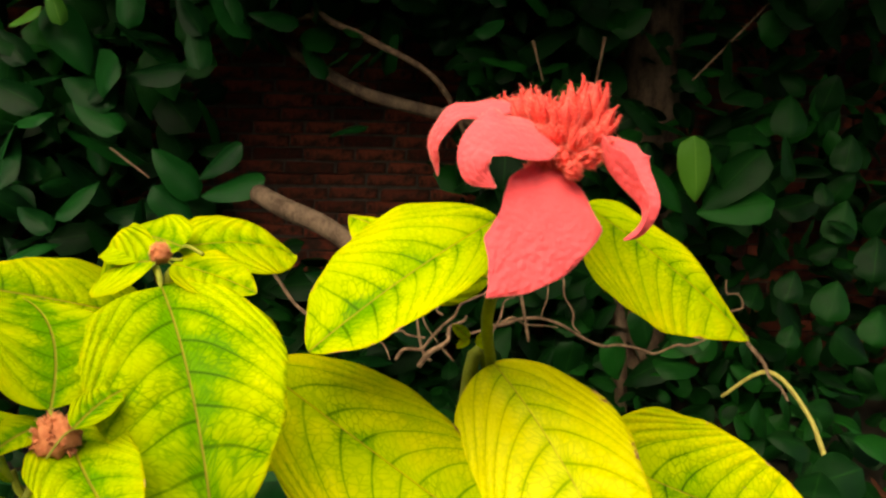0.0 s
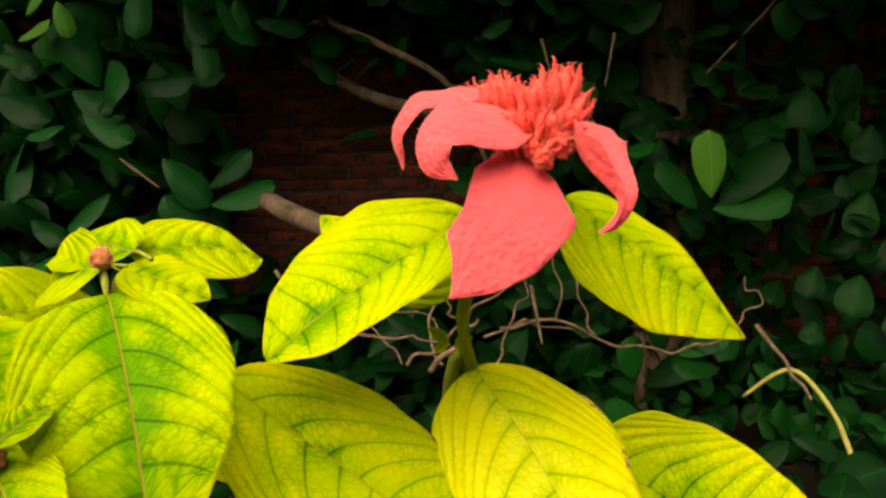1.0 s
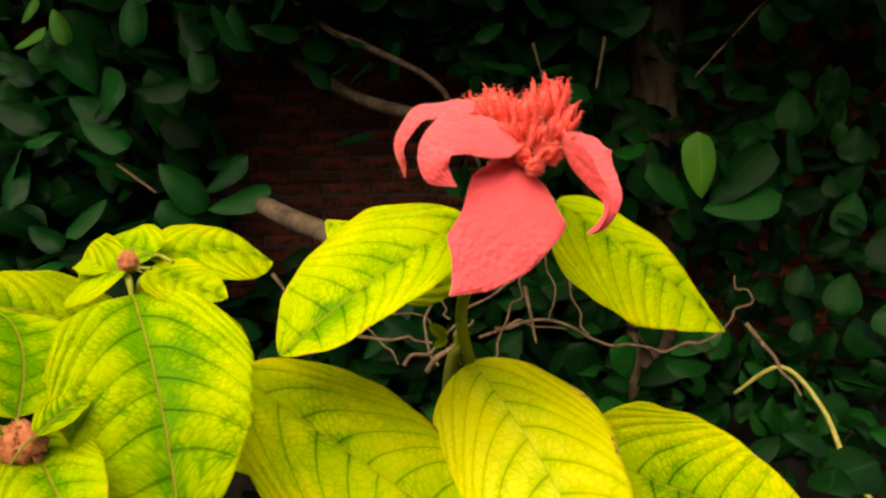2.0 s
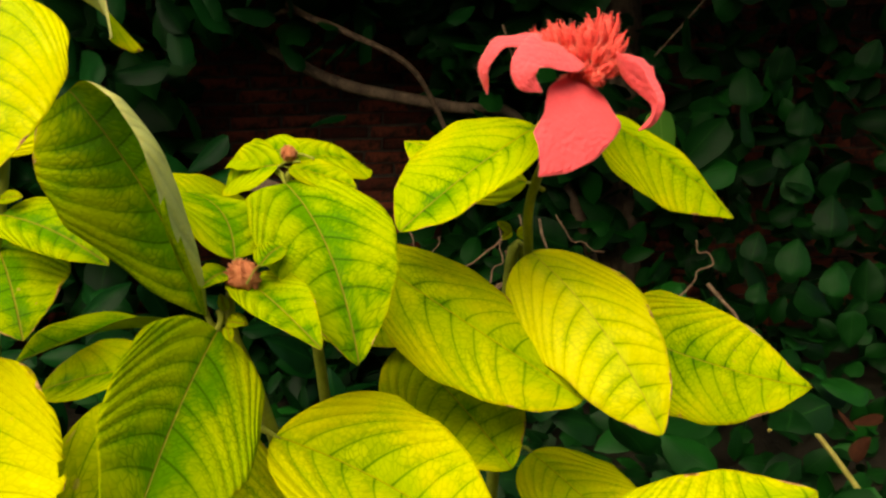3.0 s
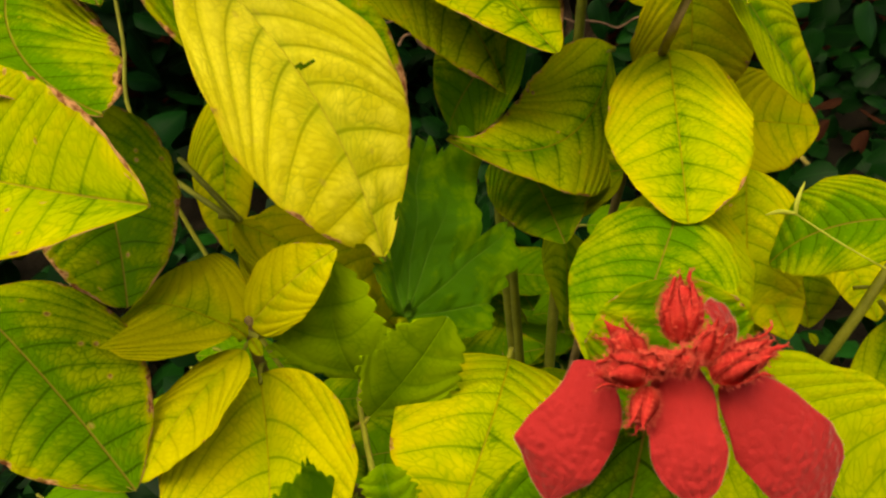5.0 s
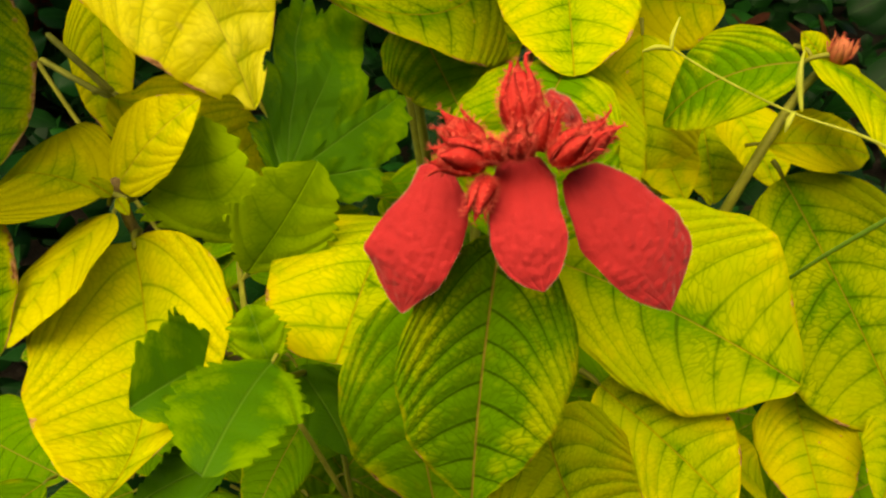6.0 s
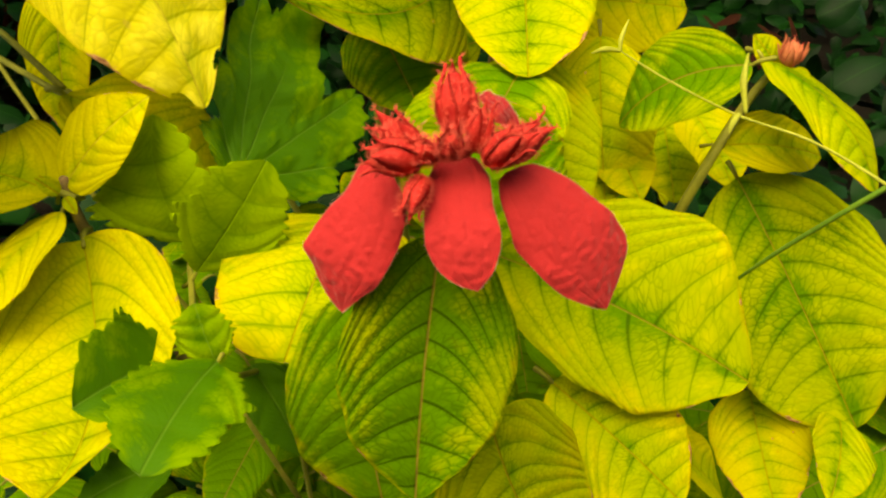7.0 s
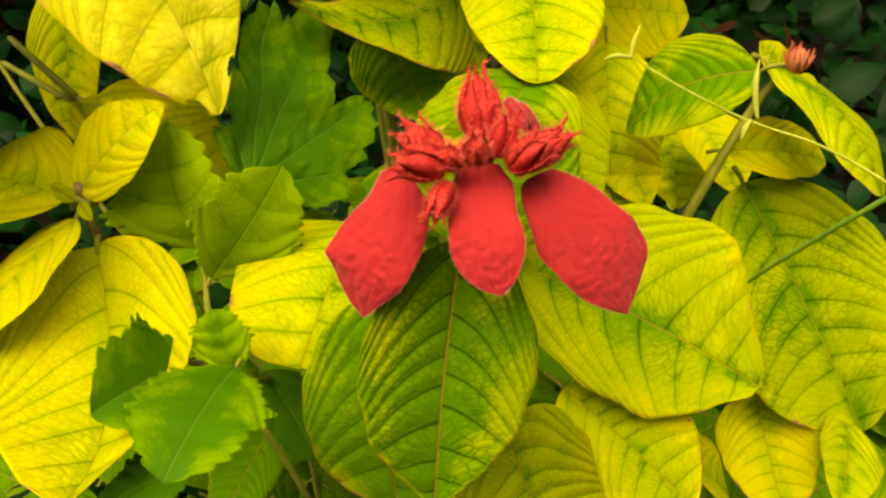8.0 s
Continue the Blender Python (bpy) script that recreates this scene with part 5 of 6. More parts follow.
leaf(shrub, (-0.2425, 0.2243, 0.9886), (-0.1662, 0.1304, 0.9089), (0.139, -0.573, 0.808), width=0.294, arch=0.013, side=-0.023, fold=0.157, end=0.96, seed=19, green=0, brown=0.3, wan=0.05, nu=60, nv=12, holes=((0.55, 0.99, 0.02, 0.08), (0.62, 0.98, 0.015, 0.06), (0.75, -0.98, 0.03, 0.07)))
leaf(shrub, (-0.2286, 0.2537, 1.0386), (-0.2450, 0.1501, 0.9807), (-0.096, -0.474, 0.875), width=0.175, arch=0.03, side=-0.017, fold=-0.019, end=0.61, seed=20, green=0.3, under=True)
leaf(shrub, (-0.3129, 0.2092, 1.0275), (-0.2585, 0.1334, 0.9279), (0.003, -0.795, 0.607), width=0.293, arch=0.049, side=0.015, fold=0.263, end=0.95, seed=21, green=0.2, brown=0.6)
leaf(shrub, (-0.1984, 0.2474, 1.1417), (-0.1980, 0.1932, 1.0613), (0.202, -0.812, 0.548), width=0.312, arch=0.057, side=0.018, fold=0.122, end=0.9, seed=22, green=0.25, wan=0.15)
leaf(shrub, (-0.2349, 0.3659, 1.1729), (-0.1654, 0.2717, 1.1242), (0.814, 0.369, 0.448), width=0.291, arch=0.077, side=0.012, fold=0.223, end=0.77, seed=23, green=0.3)
leaf(shrub, (-0.2220, 0.3375, 1.0818), (-0.3014, 0.3179, 1.0938), (0.278, -0.811, 0.515), width=0.298, arch=0.054, side=0.007, fold=0.09, end=0.76, seed=24, green=0.2)
leaf(shrub, (-0.3121, 0.3170, 1.1012), (-0.3044, 0.2877, 1.0361), (0.344, -0.84, 0.418), width=0.263, arch=0.049, side=-0.017, fold=0.083, end=0.69, seed=25, green=0.3)
leaf(shrub, (-0.2516, 0.3216, 1.0383), (-0.1857, 0.2903, 1.0150), (0.007, -0.587, 0.81), width=0.24, arch=0.056, side=0.026, fold=0.21, end=0.82, seed=26, green=0.6)
leaf(shrub, (-0.2717, 0.3452, 1.0262), (-0.2233, 0.2707, 0.9831), (0.138, -0.427, 0.894), width=0.324, arch=0.046, side=0.02, fold=0.025, end=0.88, seed=27, green=0.65, brown=0.3, holes=((0.7, -0.95, 0.05, 0.2),))
leaf(shrub, (-0.2499, 0.3301, 0.9930), (-0.2917, 0.2443, 1.0141), (0.586, -0.087, 0.805), width=0.285, arch=0.054, side=0.001, fold=0.079, end=0.77, seed=28, green=0.6)
leaf(shrub, (-0.1880, 0.4066, 0.9422), (-0.2578, 0.3244, 0.9528), (-0.01, 0.136, 0.991), width=0.296, arch=0.095, side=0.005, fold=0.272, end=0.81, seed=29, green=0.7)
leaf(shrub, (-0.1653, 0.2920, 0.9611), (-0.2387, 0.3117, 0.9420), (-0.33, -0.412, 0.849), width=0.264, arch=0.059, side=0.039, fold=0.251, end=0.6, seed=30, green=0.45)
leaf(shrub, (-0.1075, 0.4244, 0.9452), (-0.0206, 0.3907, 0.9346), (-0.062, -0.441, 0.895), width=0.266, arch=0.049, side=0.017, fold=-0.018, end=0.81, seed=31, green=0.5)
leaf(shrub, (-0.0406, 0.4014, 0.9277), (0.0248, 0.3380, 0.8662), (0.1, -0.6, 0.8), width=0.42, arch=0.05, side=0, fold=0.1, end=0.7, seed=32, green=0.4)
leaf(shrub, (-0.1019, 0.2507, 0.9365), (0.0084, 0.2231, 0.8745), (0.338, -0.475, 0.813), width=0.352, arch=-0.07, side=0.109, fold=0.26, end=0.84, seed=33, green=0.2, wan=-0.6)
leaf(shrub, (0.0137, 0.1809, 0.8588), (-0.1071, 0.1638, 0.8699), (0.163, -0.697, 0.698), width=0.289, arch=0.056, side=-0.064, fold=-0.057, end=0.85, seed=34, green=0.55)
leaf(shrub, (0.0422, 0.2110, 0.8570), (0.1941, 0.2928, 0.8656), (0.33, -0.681, 0.654), width=0.268, arch=0.014, side=-0.015, fold=-0.292, end=0.78, seed=35, green=0.3, brown=0.2, wan=-0.6)
leaf(shrub, (0.0527, 0.4353, 0.8269), (0.1136, 0.3327, 0.7968), (-0.056, -0.312, 0.949), width=0.311, arch=0.031, side=-0.002, fold=-0.054, end=0.71, seed=36, green=0.2)
leaf(shrub, (0.0261, 0.1812, 0.8669), (0.0178, 0.1997, 0.8834), (-0.154, -0.697, 0.7), width=0.29, arch=0.06, side=0, fold=0.12, end=0.75, seed=37, green=0.6)
leaf(shrub, (0.0258, 0.1690, 0.8640), (0.0290, 0.1500, 0.8340), (0.2, -0.9, 0.4), width=0.30, fold=0.15, seed=912, green=0.55, petiole=0.004)
leaf(shrub, (0.0257, 0.1795, 0.8570), (0.1000, 0.1847, 0.7642), (0.575, -0.701, 0.421), width=0.3, arch=0.025, side=-0.058, fold=0.12, end=0.57, seed=38, green=0.6)
leaf(shrub, (0.0536, 0.2922, 0.7261), (0.1988, 0.3176, 0.6960), (0.239, -0.878, 0.414), width=0.3, arch=0.038, side=-0.003, fold=0.048, end=0.65, seed=39, green=0.1, brown=0.2)
leaf(shrub, (0.0375, 0.2460, 0.8450), (0.0418, 0.2452, 0.7425), (-0.069, -0.754, 0.648), width=0.44, arch=0.05, fold=0.08, end=0.6, seed=913, green=0.15, brown=0.25)
leaf(shrub, (0.0135, 0.2208, 0.7970), (-0.0316, 0.0789, 0.7331), (-0.088, -0.386, 0.918), width=0.266, arch=0.014, side=-0, fold=0.053, end=0.52, seed=40, green=0.35, brown=0.1, start=0.5, drip=0.12)
leaf(shrub, (-0.0306, 0.0973, 0.7307), (-0.1000, -0.0007, 0.6943), (-0.054, -0.315, 0.948), width=0.324, arch=0.084, side=0.016, fold=0.257, end=0.46, seed=41, green=0.8, wan=-0.6)
leaf(shrub, (0.0517, 0.1721, 0.7234), (0.0323, 0.1123, 0.6312), (-0.35, -0.88, 0.35), width=0.34, arch=0.069, side=-0.012, fold=-0.111, end=0.6, seed=42, green=0.2, brown=0.3)
leaf(shrub, (0.0867, 0.0532, 0.7312), (0.0388, 0.1111, 0.6838), (-0.821, -0.268, 0.504), width=0.33, arch=0.084, side=-0.086, fold=0.112, end=0.71, seed=43, green=0.85)
leaf(shrub, (-0.2705, 0.0858, 0.8932), (-0.1986, 0.0526, 0.7488), (0.283, -0.895, 0.346), width=0.265, arch=0.077, side=0.065, fold=-0.128, end=0.72, seed=44, green=-0.15, brown=0.2, wan=1.0, nu=140, nv=30, holes=((0.418, 0.03, 0.006, 0.035), (0.424, 0.08, 0.006, 0.05), (0.431, 0.15, 0.006, 0.05), (0.427, 0.21, 0.006, 0.035), (0.95, -0.8, 0.03, 0.25), (0.91, 0.9, 0.02, 0.12)), start=0.8, drip=0.25, veins=8)
leaf(shrub, (-0.2935, 0.1470, 0.9008), (-0.1783, 0.1050, 0.7847), (0.438, -0.614, 0.657), width=0.325, arch=0.042, side=-0.032, fold=0.212, end=0.7, seed=45, green=0.98, brown=0.45, wan=-0.8)
leaf(shrub, (-0.1714, 0.2487, 0.9620), (-0.0869, 0.1403, 0.8190), (0.344, -0.639, 0.688), width=0.3, arch=-0.032, side=-0.006, fold=0.04, end=0.7, seed=46, green=0.42, brown=0.25, wan=-2.4, petiole=0.002, veins=11)
leaf(shrub, (-0.2189, 0.2252, 0.8935), (-0.1102, 0.1736, 0.7904), (0.0500, -0.8000, 0.5500), width=0.245, arch=0.142, side=0.097, fold=-0.018, end=0.83, seed=47, green=0.5, brown=0.3, wan=-2.2, veins=10)
leaf(shrub, (-0.0054, 0.2818, 0.7881), (-0.1552, 0.1195, 0.7839), (0.3500, -0.6800, 0.6400), width=0.22, arch=-0.035, side=0.163, fold=-0.252, end=1.17, seed=48, green=0.55, brown=0.4, wan=-0.8)
leaf(shrub, (-0.0982, 0.1751, 0.8316), (-0.1390, 0.2373, 0.7529), (-0.842, -0.54, 0.008), width=0.316, arch=0.078, side=-0.02, fold=0.174, end=0.75, seed=49, green=0.95)
leaf(shrub, (-0.0247, 0.1975, 0.7233), (-0.1071, 0.2356, 0.7001), (-0.472, -0.683, 0.558), width=0.322, arch=0.047, side=0.008, fold=0.032, end=0.67, seed=50, green=0.6)
leaf(shrub, (-0.0434, 0.2745, 0.6493), (-0.0231, 0.3433, 0.5051), (-0.878, -0.372, -0.301), width=0.281, arch=-0, side=0.014, fold=-0.213, end=0.76, seed=51, green=0.6)
leaf(shrub, (-0.2669, 0.0490, 0.7228), (-0.2202, 0.0433, 0.7605), (-0.3966, -0.7087, 0.5784), width=0.313, arch=0.053, side=0.029, fold=0.05, end=0.73, seed=52, green=0, wan=0.35)
leaf(shrub, (-0.2740, 0.0513, 0.7193), (-0.3489, 0.1078, 0.7009), (-0.292, -0.077, 0.953), width=0.402, arch=0.172, side=-0.006, fold=0.063, end=0.89, seed=53, green=0.1)
leaf(shrub, (-0.2720, 0.0459, 0.7117), (-0.3204, 0.0029, 0.6761), (-0.475, -0.179, 0.862), width=0.373, arch=0.05, side=-0.024, fold=-0.055, end=0.7, seed=54, green=0, wan=0.3)
leaf(shrub, (-0.2665, 0.0451, 0.6962), (-0.2699, -0.0875, 0.6620), (-0.126, -0.245, 0.961), width=0.371, arch=-0.221, side=-0.011, fold=0.424, end=0.93, seed=55, green=0.18, brown=0.2, wan=0.2)
leaf(shrub, (-0.2804, 0.1493, 0.7374), (-0.1995, 0.1054, 0.6885), (0.348, -0.333, 0.876), width=0.281, arch=0.048, side=0.006, fold=-0.04, end=0.73, seed=56, green=0.15)
leaf(shrub, (-0.3991, 0.0709, 0.7466), (-0.3214, -0.0012, 0.6751), (0.35, -0.441, 0.826), width=0.338, arch=0.042, side=0.005, fold=0.113, end=0.76, seed=57, green=0.78, brown=0.4, wan=-0.8)
leaf(shrub, (-0.3788, 0.0577, 0.8146), (-0.2759, -0.0321, 0.8191), (-0.488, -0.523, 0.699), width=0.312, arch=0.084, side=-0.036, fold=0.372, end=0.74, seed=58, green=0.42, brown=0.4, wan=0.0)
leaf(shrub, (-0.3754, 0.1653, 0.8764), (-0.2930, -0.0005, 0.8435), (0.107, -0.143, 0.984), width=0.216, arch=-0.024, side=-0.061, fold=0.05, end=0.82, seed=59, green=0.75, brown=0.8)
leaf(shrub, (-0.3480, 0.1433, 0.8166), (-0.3277, 0.0698, 0.7302), (-0.017, -0.764, 0.645), width=0.334, arch=-0.056, side=0.015, fold=0.199, end=0.64, seed=60, green=0.85, brown=0.5)
leaf(shrub, (-0.3514, 0.1789, 0.9226), (-0.3169, 0.1117, 0.8688), (-0.075, -0.646, 0.759), width=0.275, arch=0.068, side=-0.011, fold=0.176, end=0.76, seed=61, green=0.9)
leaf(shrub, (-0.3054, 0.1097, 0.9697), (-0.2423, 0.0106, 0.9307), (0.19, -0.253, 0.949), width=0.267, arch=0.034, side=-0.005, fold=0.121, end=0.92, seed=62, green=0.12, wan=0.35)
leaf(shrub, (-0.2817, 0.1297, 0.9380), (-0.2865, 0.1015, 0.8824), (-0.283, -0.846, 0.452), width=0.29, arch=0.033, side=0.037, fold=-0.019, end=0.73, seed=63, green=0.05)
leaf(shrub, (-0.1182, -0.0786, 0.7357), (-0.1407, -0.1016, 0.6361), (-0.09, -0.966, 0.244), width=0.309, arch=0.015, side=-0.016, fold=0.25, end=0.7, seed=64, green=0.9, veins=8, drip=0.2, wan=-2.0)
leaf(shrub, (-0.0654, 0.0459, 0.6474), (0.0501, -0.0340, 0.5895), (0.149, -0.905, 0.399), width=0.36, arch=0.04, side=0.024, fold=0.1, end=0.42, seed=65, green=0.5, veins=8, skew=-0.13, start=0.6, drip=0.55)
leaf(shrub, (-0.1450, -0.0409, 0.6961), (-0.1509, -0.0713, 0.6015), (-0.35, -0.9, 0.25), width=0.33, arch=0.05, side=-0.02, fold=0.2, end=0.6, seed=66, green=0.95, veins=7)
leaf(shrub, (0.1192, 0.0981, 0.6392), (0.1669, 0.0013, 0.4905), (-0.3652, -0.6129, 0.6934), width=0.33, arch=0.05, side=0.0, fold=0.1, end=0.6, seed=67, green=0.55)
leaf(shrub, (0.1221, 0.0928, 0.7197), (0.1508, 0.0156, 0.6610), (0.379, -0.467, 0.799), width=0.281, arch=0.121, side=0.005, fold=-0.156, end=0.49, seed=68, green=0.5)
leaf(shrub, (0.0994, 0.0922, 0.6675), (0.1709, 0.0869, 0.6504), (0.122, -0.678, 0.725), width=0.303, arch=0.08, side=0.009, fold=0.206, end=0.74, seed=69, green=0.1)
leaf(shrub, (-0.1043, -0.0801, 0.6469), (-0.0608, -0.0821, 0.5294), (0.213, -0.972, 0.095), width=0.321, arch=0.012, side=-0.06, fold=-0.284, end=0.71, seed=70, green=0.45)
leaf(shrub, (-0.0473, -0.0020, 0.5889), (0.0051, -0.0559, 0.5357), (0.05, -0.75, 0.65), width=0.4, arch=0.05, side=0, fold=0.1, end=0.6, seed=71, green=0.3, brown=0.1)
leaf(shrub, (0.1244, 0.0571, 0.4901), (0.0962, -0.0276, 0.4558), (-0.173, 0.149, 0.973), width=0.34, arch=0.073, side=-0.014, fold=0.211, end=0.76, seed=72, green=0.15, brown=0.3)
leaf(shrub, (-0.1373, 0.0629, 0.6739), (-0.1819, -0.0368, 0.6630), (0.165, -0.18, 0.97), width=0.405, arch=0.225, side=0.024, fold=-0.127, end=0.32, seed=73, green=0.22)
leaf(shrub, (0.1573, 0.0075, 0.4977), (0.1175, -0.04, 0.4826), (-0.1, -0.8, 0.6), width=0.36, arch=0.08, fold=0.15, end=0.7, seed=911, green=0.45)
leaf(shrub, (0.1466, 0.2160, 0.6495), (0.1544, 0.1507, 0.6008), (0.1, -0.8, 0.5), width=0.36, arch=0.06, fold=0.15, seed=914, green=0.2, petiole=0.002)
leaf(shrub, (0.1550, 0.2759, 0.6341), (0.1336, 0.1965, 0.5710), (-0.2, -0.8, 0.5), width=0.34, arch=0.05, fold=0.1, seed=915, green=0.35, petiole=0.002)
leaf(weed, (-0.2149, 0.0131, 0.6858), (-0.1744, 0.0116, 0.7352), (0.048, -0.993, -0.105), width=0.37, arch=0.061, side=0.0, fold=0.084, end=0.71, seed=74, green=0.15, teeth=0.32, mats=(WEED_TOP, WEED_UNDER), veins=5, start=0.85)
leaf(weed, (-0.2059, -0.0500, 0.6797), (-0.2288, -0.1082, 0.6831), (-0.1, -0.72, 0.68), width=0.37, arch=0.075, side=-0.002, fold=0.136, end=0.68, seed=75, green=0.85, teeth=0.3, mats=(WEED_TOP, WEED_UNDER), veins=5, start=0.85)
leaf(weed, (-0.2294, -0.0096, 0.6573), (-0.2620, -0.0512, 0.6721), (0.35, -0.7, 0.62), width=0.45, arch=0.091, side=-0.033, fold=0.331, end=0.6, seed=76, green=0.85, teeth=0.24, mats=(WEED_TOP, WEED_UNDER), veins=5, start=0.8)
leaf(weed, (-0.2187, 0.0523, 0.6808), (-0.2235, 0.0622, 0.7464), (-0.253, -0.963, -0.089), width=0.462, arch=0.124, side=0.058, fold=0.343, end=0.73, seed=77, green=0.0, teeth=0.3, mats=(WEED_TOP, WEED_UNDER), veins=5, start=0.8)
leaf(weed, (-0.2072, -0.0455, 0.6734), (-0.2110, -0.0365, 0.6996), (-0.166044, -0.852223, 0.49613), width=0.42, arch=0.03, side=0, fold=0.1, end=0.6, seed=78, green=0.4, teeth=0.34, mats=(WEED_TOP, WEED_UNDER), veins=5, start=0.8)
leaf(weed, (-0.2320, -0.0557, 0.6412), (-0.2709, -0.0636, 0.6331), (-0.167, -0.174, 0.97), width=0.389, arch=0.042, side=0.007, fold=0.006, end=0.76, seed=79, green=1.4, teeth=0.22, mats=(WEED_TOP, WEED_UNDER), veins=5)
leaf(weed, (-0.2015, 0.0092, 0.6308), (-0.1827, -0.0297, 0.6020), (0.335, -0.45, 0.828), width=0.334, arch=0.063, side=0.005, fold=0.159, end=0.75, seed=80, green=1.3, teeth=0.22, mats=(WEED_TOP, WEED_UNDER), veins=5)
lobed_leaf(weed, (-0.1911, 0.0608, 0.7089), (-0.1305, 0.1661, 0.7757), (0.572, -0.648, 0.503), [(-110, 0.05), (-97, 0.11), (-82, 0.23), (-66, 0.40), (-50, 0.45), (-47.6, 0.55), (-40, 0.63), (-34, 0.69), (-28, 0.79), (-23, 0.71), (-21.1, 0.62), (-20.6, 0.51), (-7.6, 0.75), (-0.6, 1.0), (1.7, 0.98), (8, 0.81), (8.4, 0.73), (12.5, 0.74), (16.5, 0.78), (20.4, 0.72), (24.9, 0.64), (27.2, 0.46), (40.9, 0.43), (42.9, 0.33), (44.4, 0.22), (65, 0.23), (74, 0.16), (101, 0.05)], (16, 0, -27, -52, 42), green=0.92, seed=3, label="dark green lobed leaf with toothed rim")
leaf(shrub, (0.0218, -0.0159, 0.5287), (0.0768, 0.0003, 0.4408), (0.84, -0.254, 0.479), width=0.288, arch=0.066, side=0.001, fold=0.203, end=0.75, seed=89, green=0.2)
leaf(shrub, (0.0471, 0.1481, 0.6690), (0.0516, 0.0985, 0.6338), (-0.293, -0.571, 0.767), width=0.36, arch=0.059, side=-0.004, fold=0.123, end=0.76, seed=90, green=0.2)
petal(flower_low, [(-0.1372, -0.0761, 0.7635), (-0.1436, -0.0864, 0.7528), (-0.1514, -0.0928, 0.7351), (-0.1565, -0.0899, 0.7182)], (-0.4160, -0.8522, 0.5961), (-0.3660, -0.8522, 0.5961), [(0, 0.1, 0.07), (0.04, 0.115, 0.09), (0.18, 0.165, 0.195), (0.26, 0.2, 0.225), (0.32, 0.23, 0.24), (0.45, 0.304, 0.232), (0.63, 0.354, 0.195), (0.74, 0.31, 0.155), (0.85, 0.226, 0.076), (0.96, 0.085, 0.02), (1, 0, 0)], RED, seed=1, cup=0.16)
petal(flower_low, [(-0.1146, -0.0910, 0.7677), (-0.1164, -0.1049, 0.7593), (-0.1171, -0.1143, 0.7482), (-0.1165, -0.1185, 0.7356)], (-0.1660, -0.8522, 0.4961), (-0.1660, -0.8522, 0.4961), [(0, 0.13, 0.13), (0.05, 0.17, 0.16), (0.17, 0.24, 0.214), (0.42, 0.275, 0.2), (0.63, 0.295, 0.223), (0.75, 0.265, 0.198), (0.83, 0.226, 0.155), (0.89, 0.17, 0.12), (0.955, 0.1, 0.055), (1, 0, 0)], RED, seed=2, cup=0.12)
petal(flower_low, [(-0.0986, -0.0928, 0.7609), (-0.0927, -0.1036, 0.7505), (-0.0825, -0.1116, 0.7332), (-0.0713, -0.1123, 0.7147)], (0.0340, -0.8522, 0.5961), (-0.0160, -0.8522, 0.5961), [(0, 0.06, 0.13), (0.03, 0.07, 0.17), (0.08, 0.1, 0.22), (0.17, 0.135, 0.26), (0.36, 0.2, 0.32), (0.57, 0.18, 0.37), (0.72, 0.145, 0.375), (0.78, 0.12, 0.366), (0.87, 0.075, 0.315), (0.96, 0.03, 0.17), (1, 0, 0)], RED, seed=3, cup=0.14)
petal(flower_top, [(0.0688, 0.3554, 1.1021), (0.0584, 0.3399, 1.0845), (0.0472, 0.3280, 1.0644), (0.0388, 0.3210, 1.0487)], (-0.0070, -0.9821, 0.1880), (-0.0070, -0.9821, 0.1880), [(0, 0.08, 0.12), (0.034, 0.1, 0.246), (0.088, 0.125, 0.31), (0.16, 0.17, 0.372), (0.23, 0.2, 0.475), (0.32, 0.185, 0.47), (0.48, 0.155, 0.427), (0.6, 0.165, 0.39), (0.67, 0.176, 0.356), (0.77, 0.098, 0.28), (0.86, 0.05, 0.21), (0.93, 0.016, 0.107), (1, 0, 0)], CORAL, seed=4, cup=0.10)
petal(flower_top, [(0.0525, 0.3839, 1.1278), (0.0403, 0.3817, 1.1265), (0.0268, 0.3784, 1.1250), (0.0182, 0.3771, 1.1177), (0.0147, 0.3779, 1.1057), (0.0177, 0.3796, 1.0935)], (-0.2500, -0.5500, 0.8000), (-0.8000, -0.5000, 0.3000), [(0, 0.1, 0.08), (0.15, 0.12, 0.1), (0.4, 0.12, 0.11), (0.65, 0.1, 0.09), (0.85, 0.07, 0.06), (0.95, 0.03, 0.03), (1, 0, 0)], CORAL, seed=5, cup=0.2)
petal(flower_top, [(0.0683, 0.3611, 1.1157), (0.0559, 0.3480, 1.1159), (0.0424, 0.3378, 1.1155), (0.0340, 0.3327, 1.1096), (0.0340, 0.3290, 1.1011), (0.0425, 0.3297, 1.0942)], (-0.1000, -0.7500, 0.6000), (-0.5000, -0.8000, 0.3000), [(0, 0.1, 0.1), (0.06, 0.17, 0.17), (0.2, 0.24, 0.22), (0.4, 0.25, 0.2), (0.55, 0.19, 0.15), (0.7, 0.13, 0.12), (0.85, 0.1, 0.085), (0.95, 0.03, 0.03), (1, 0, 0)], CORAL, seed=6, cup=0.15)
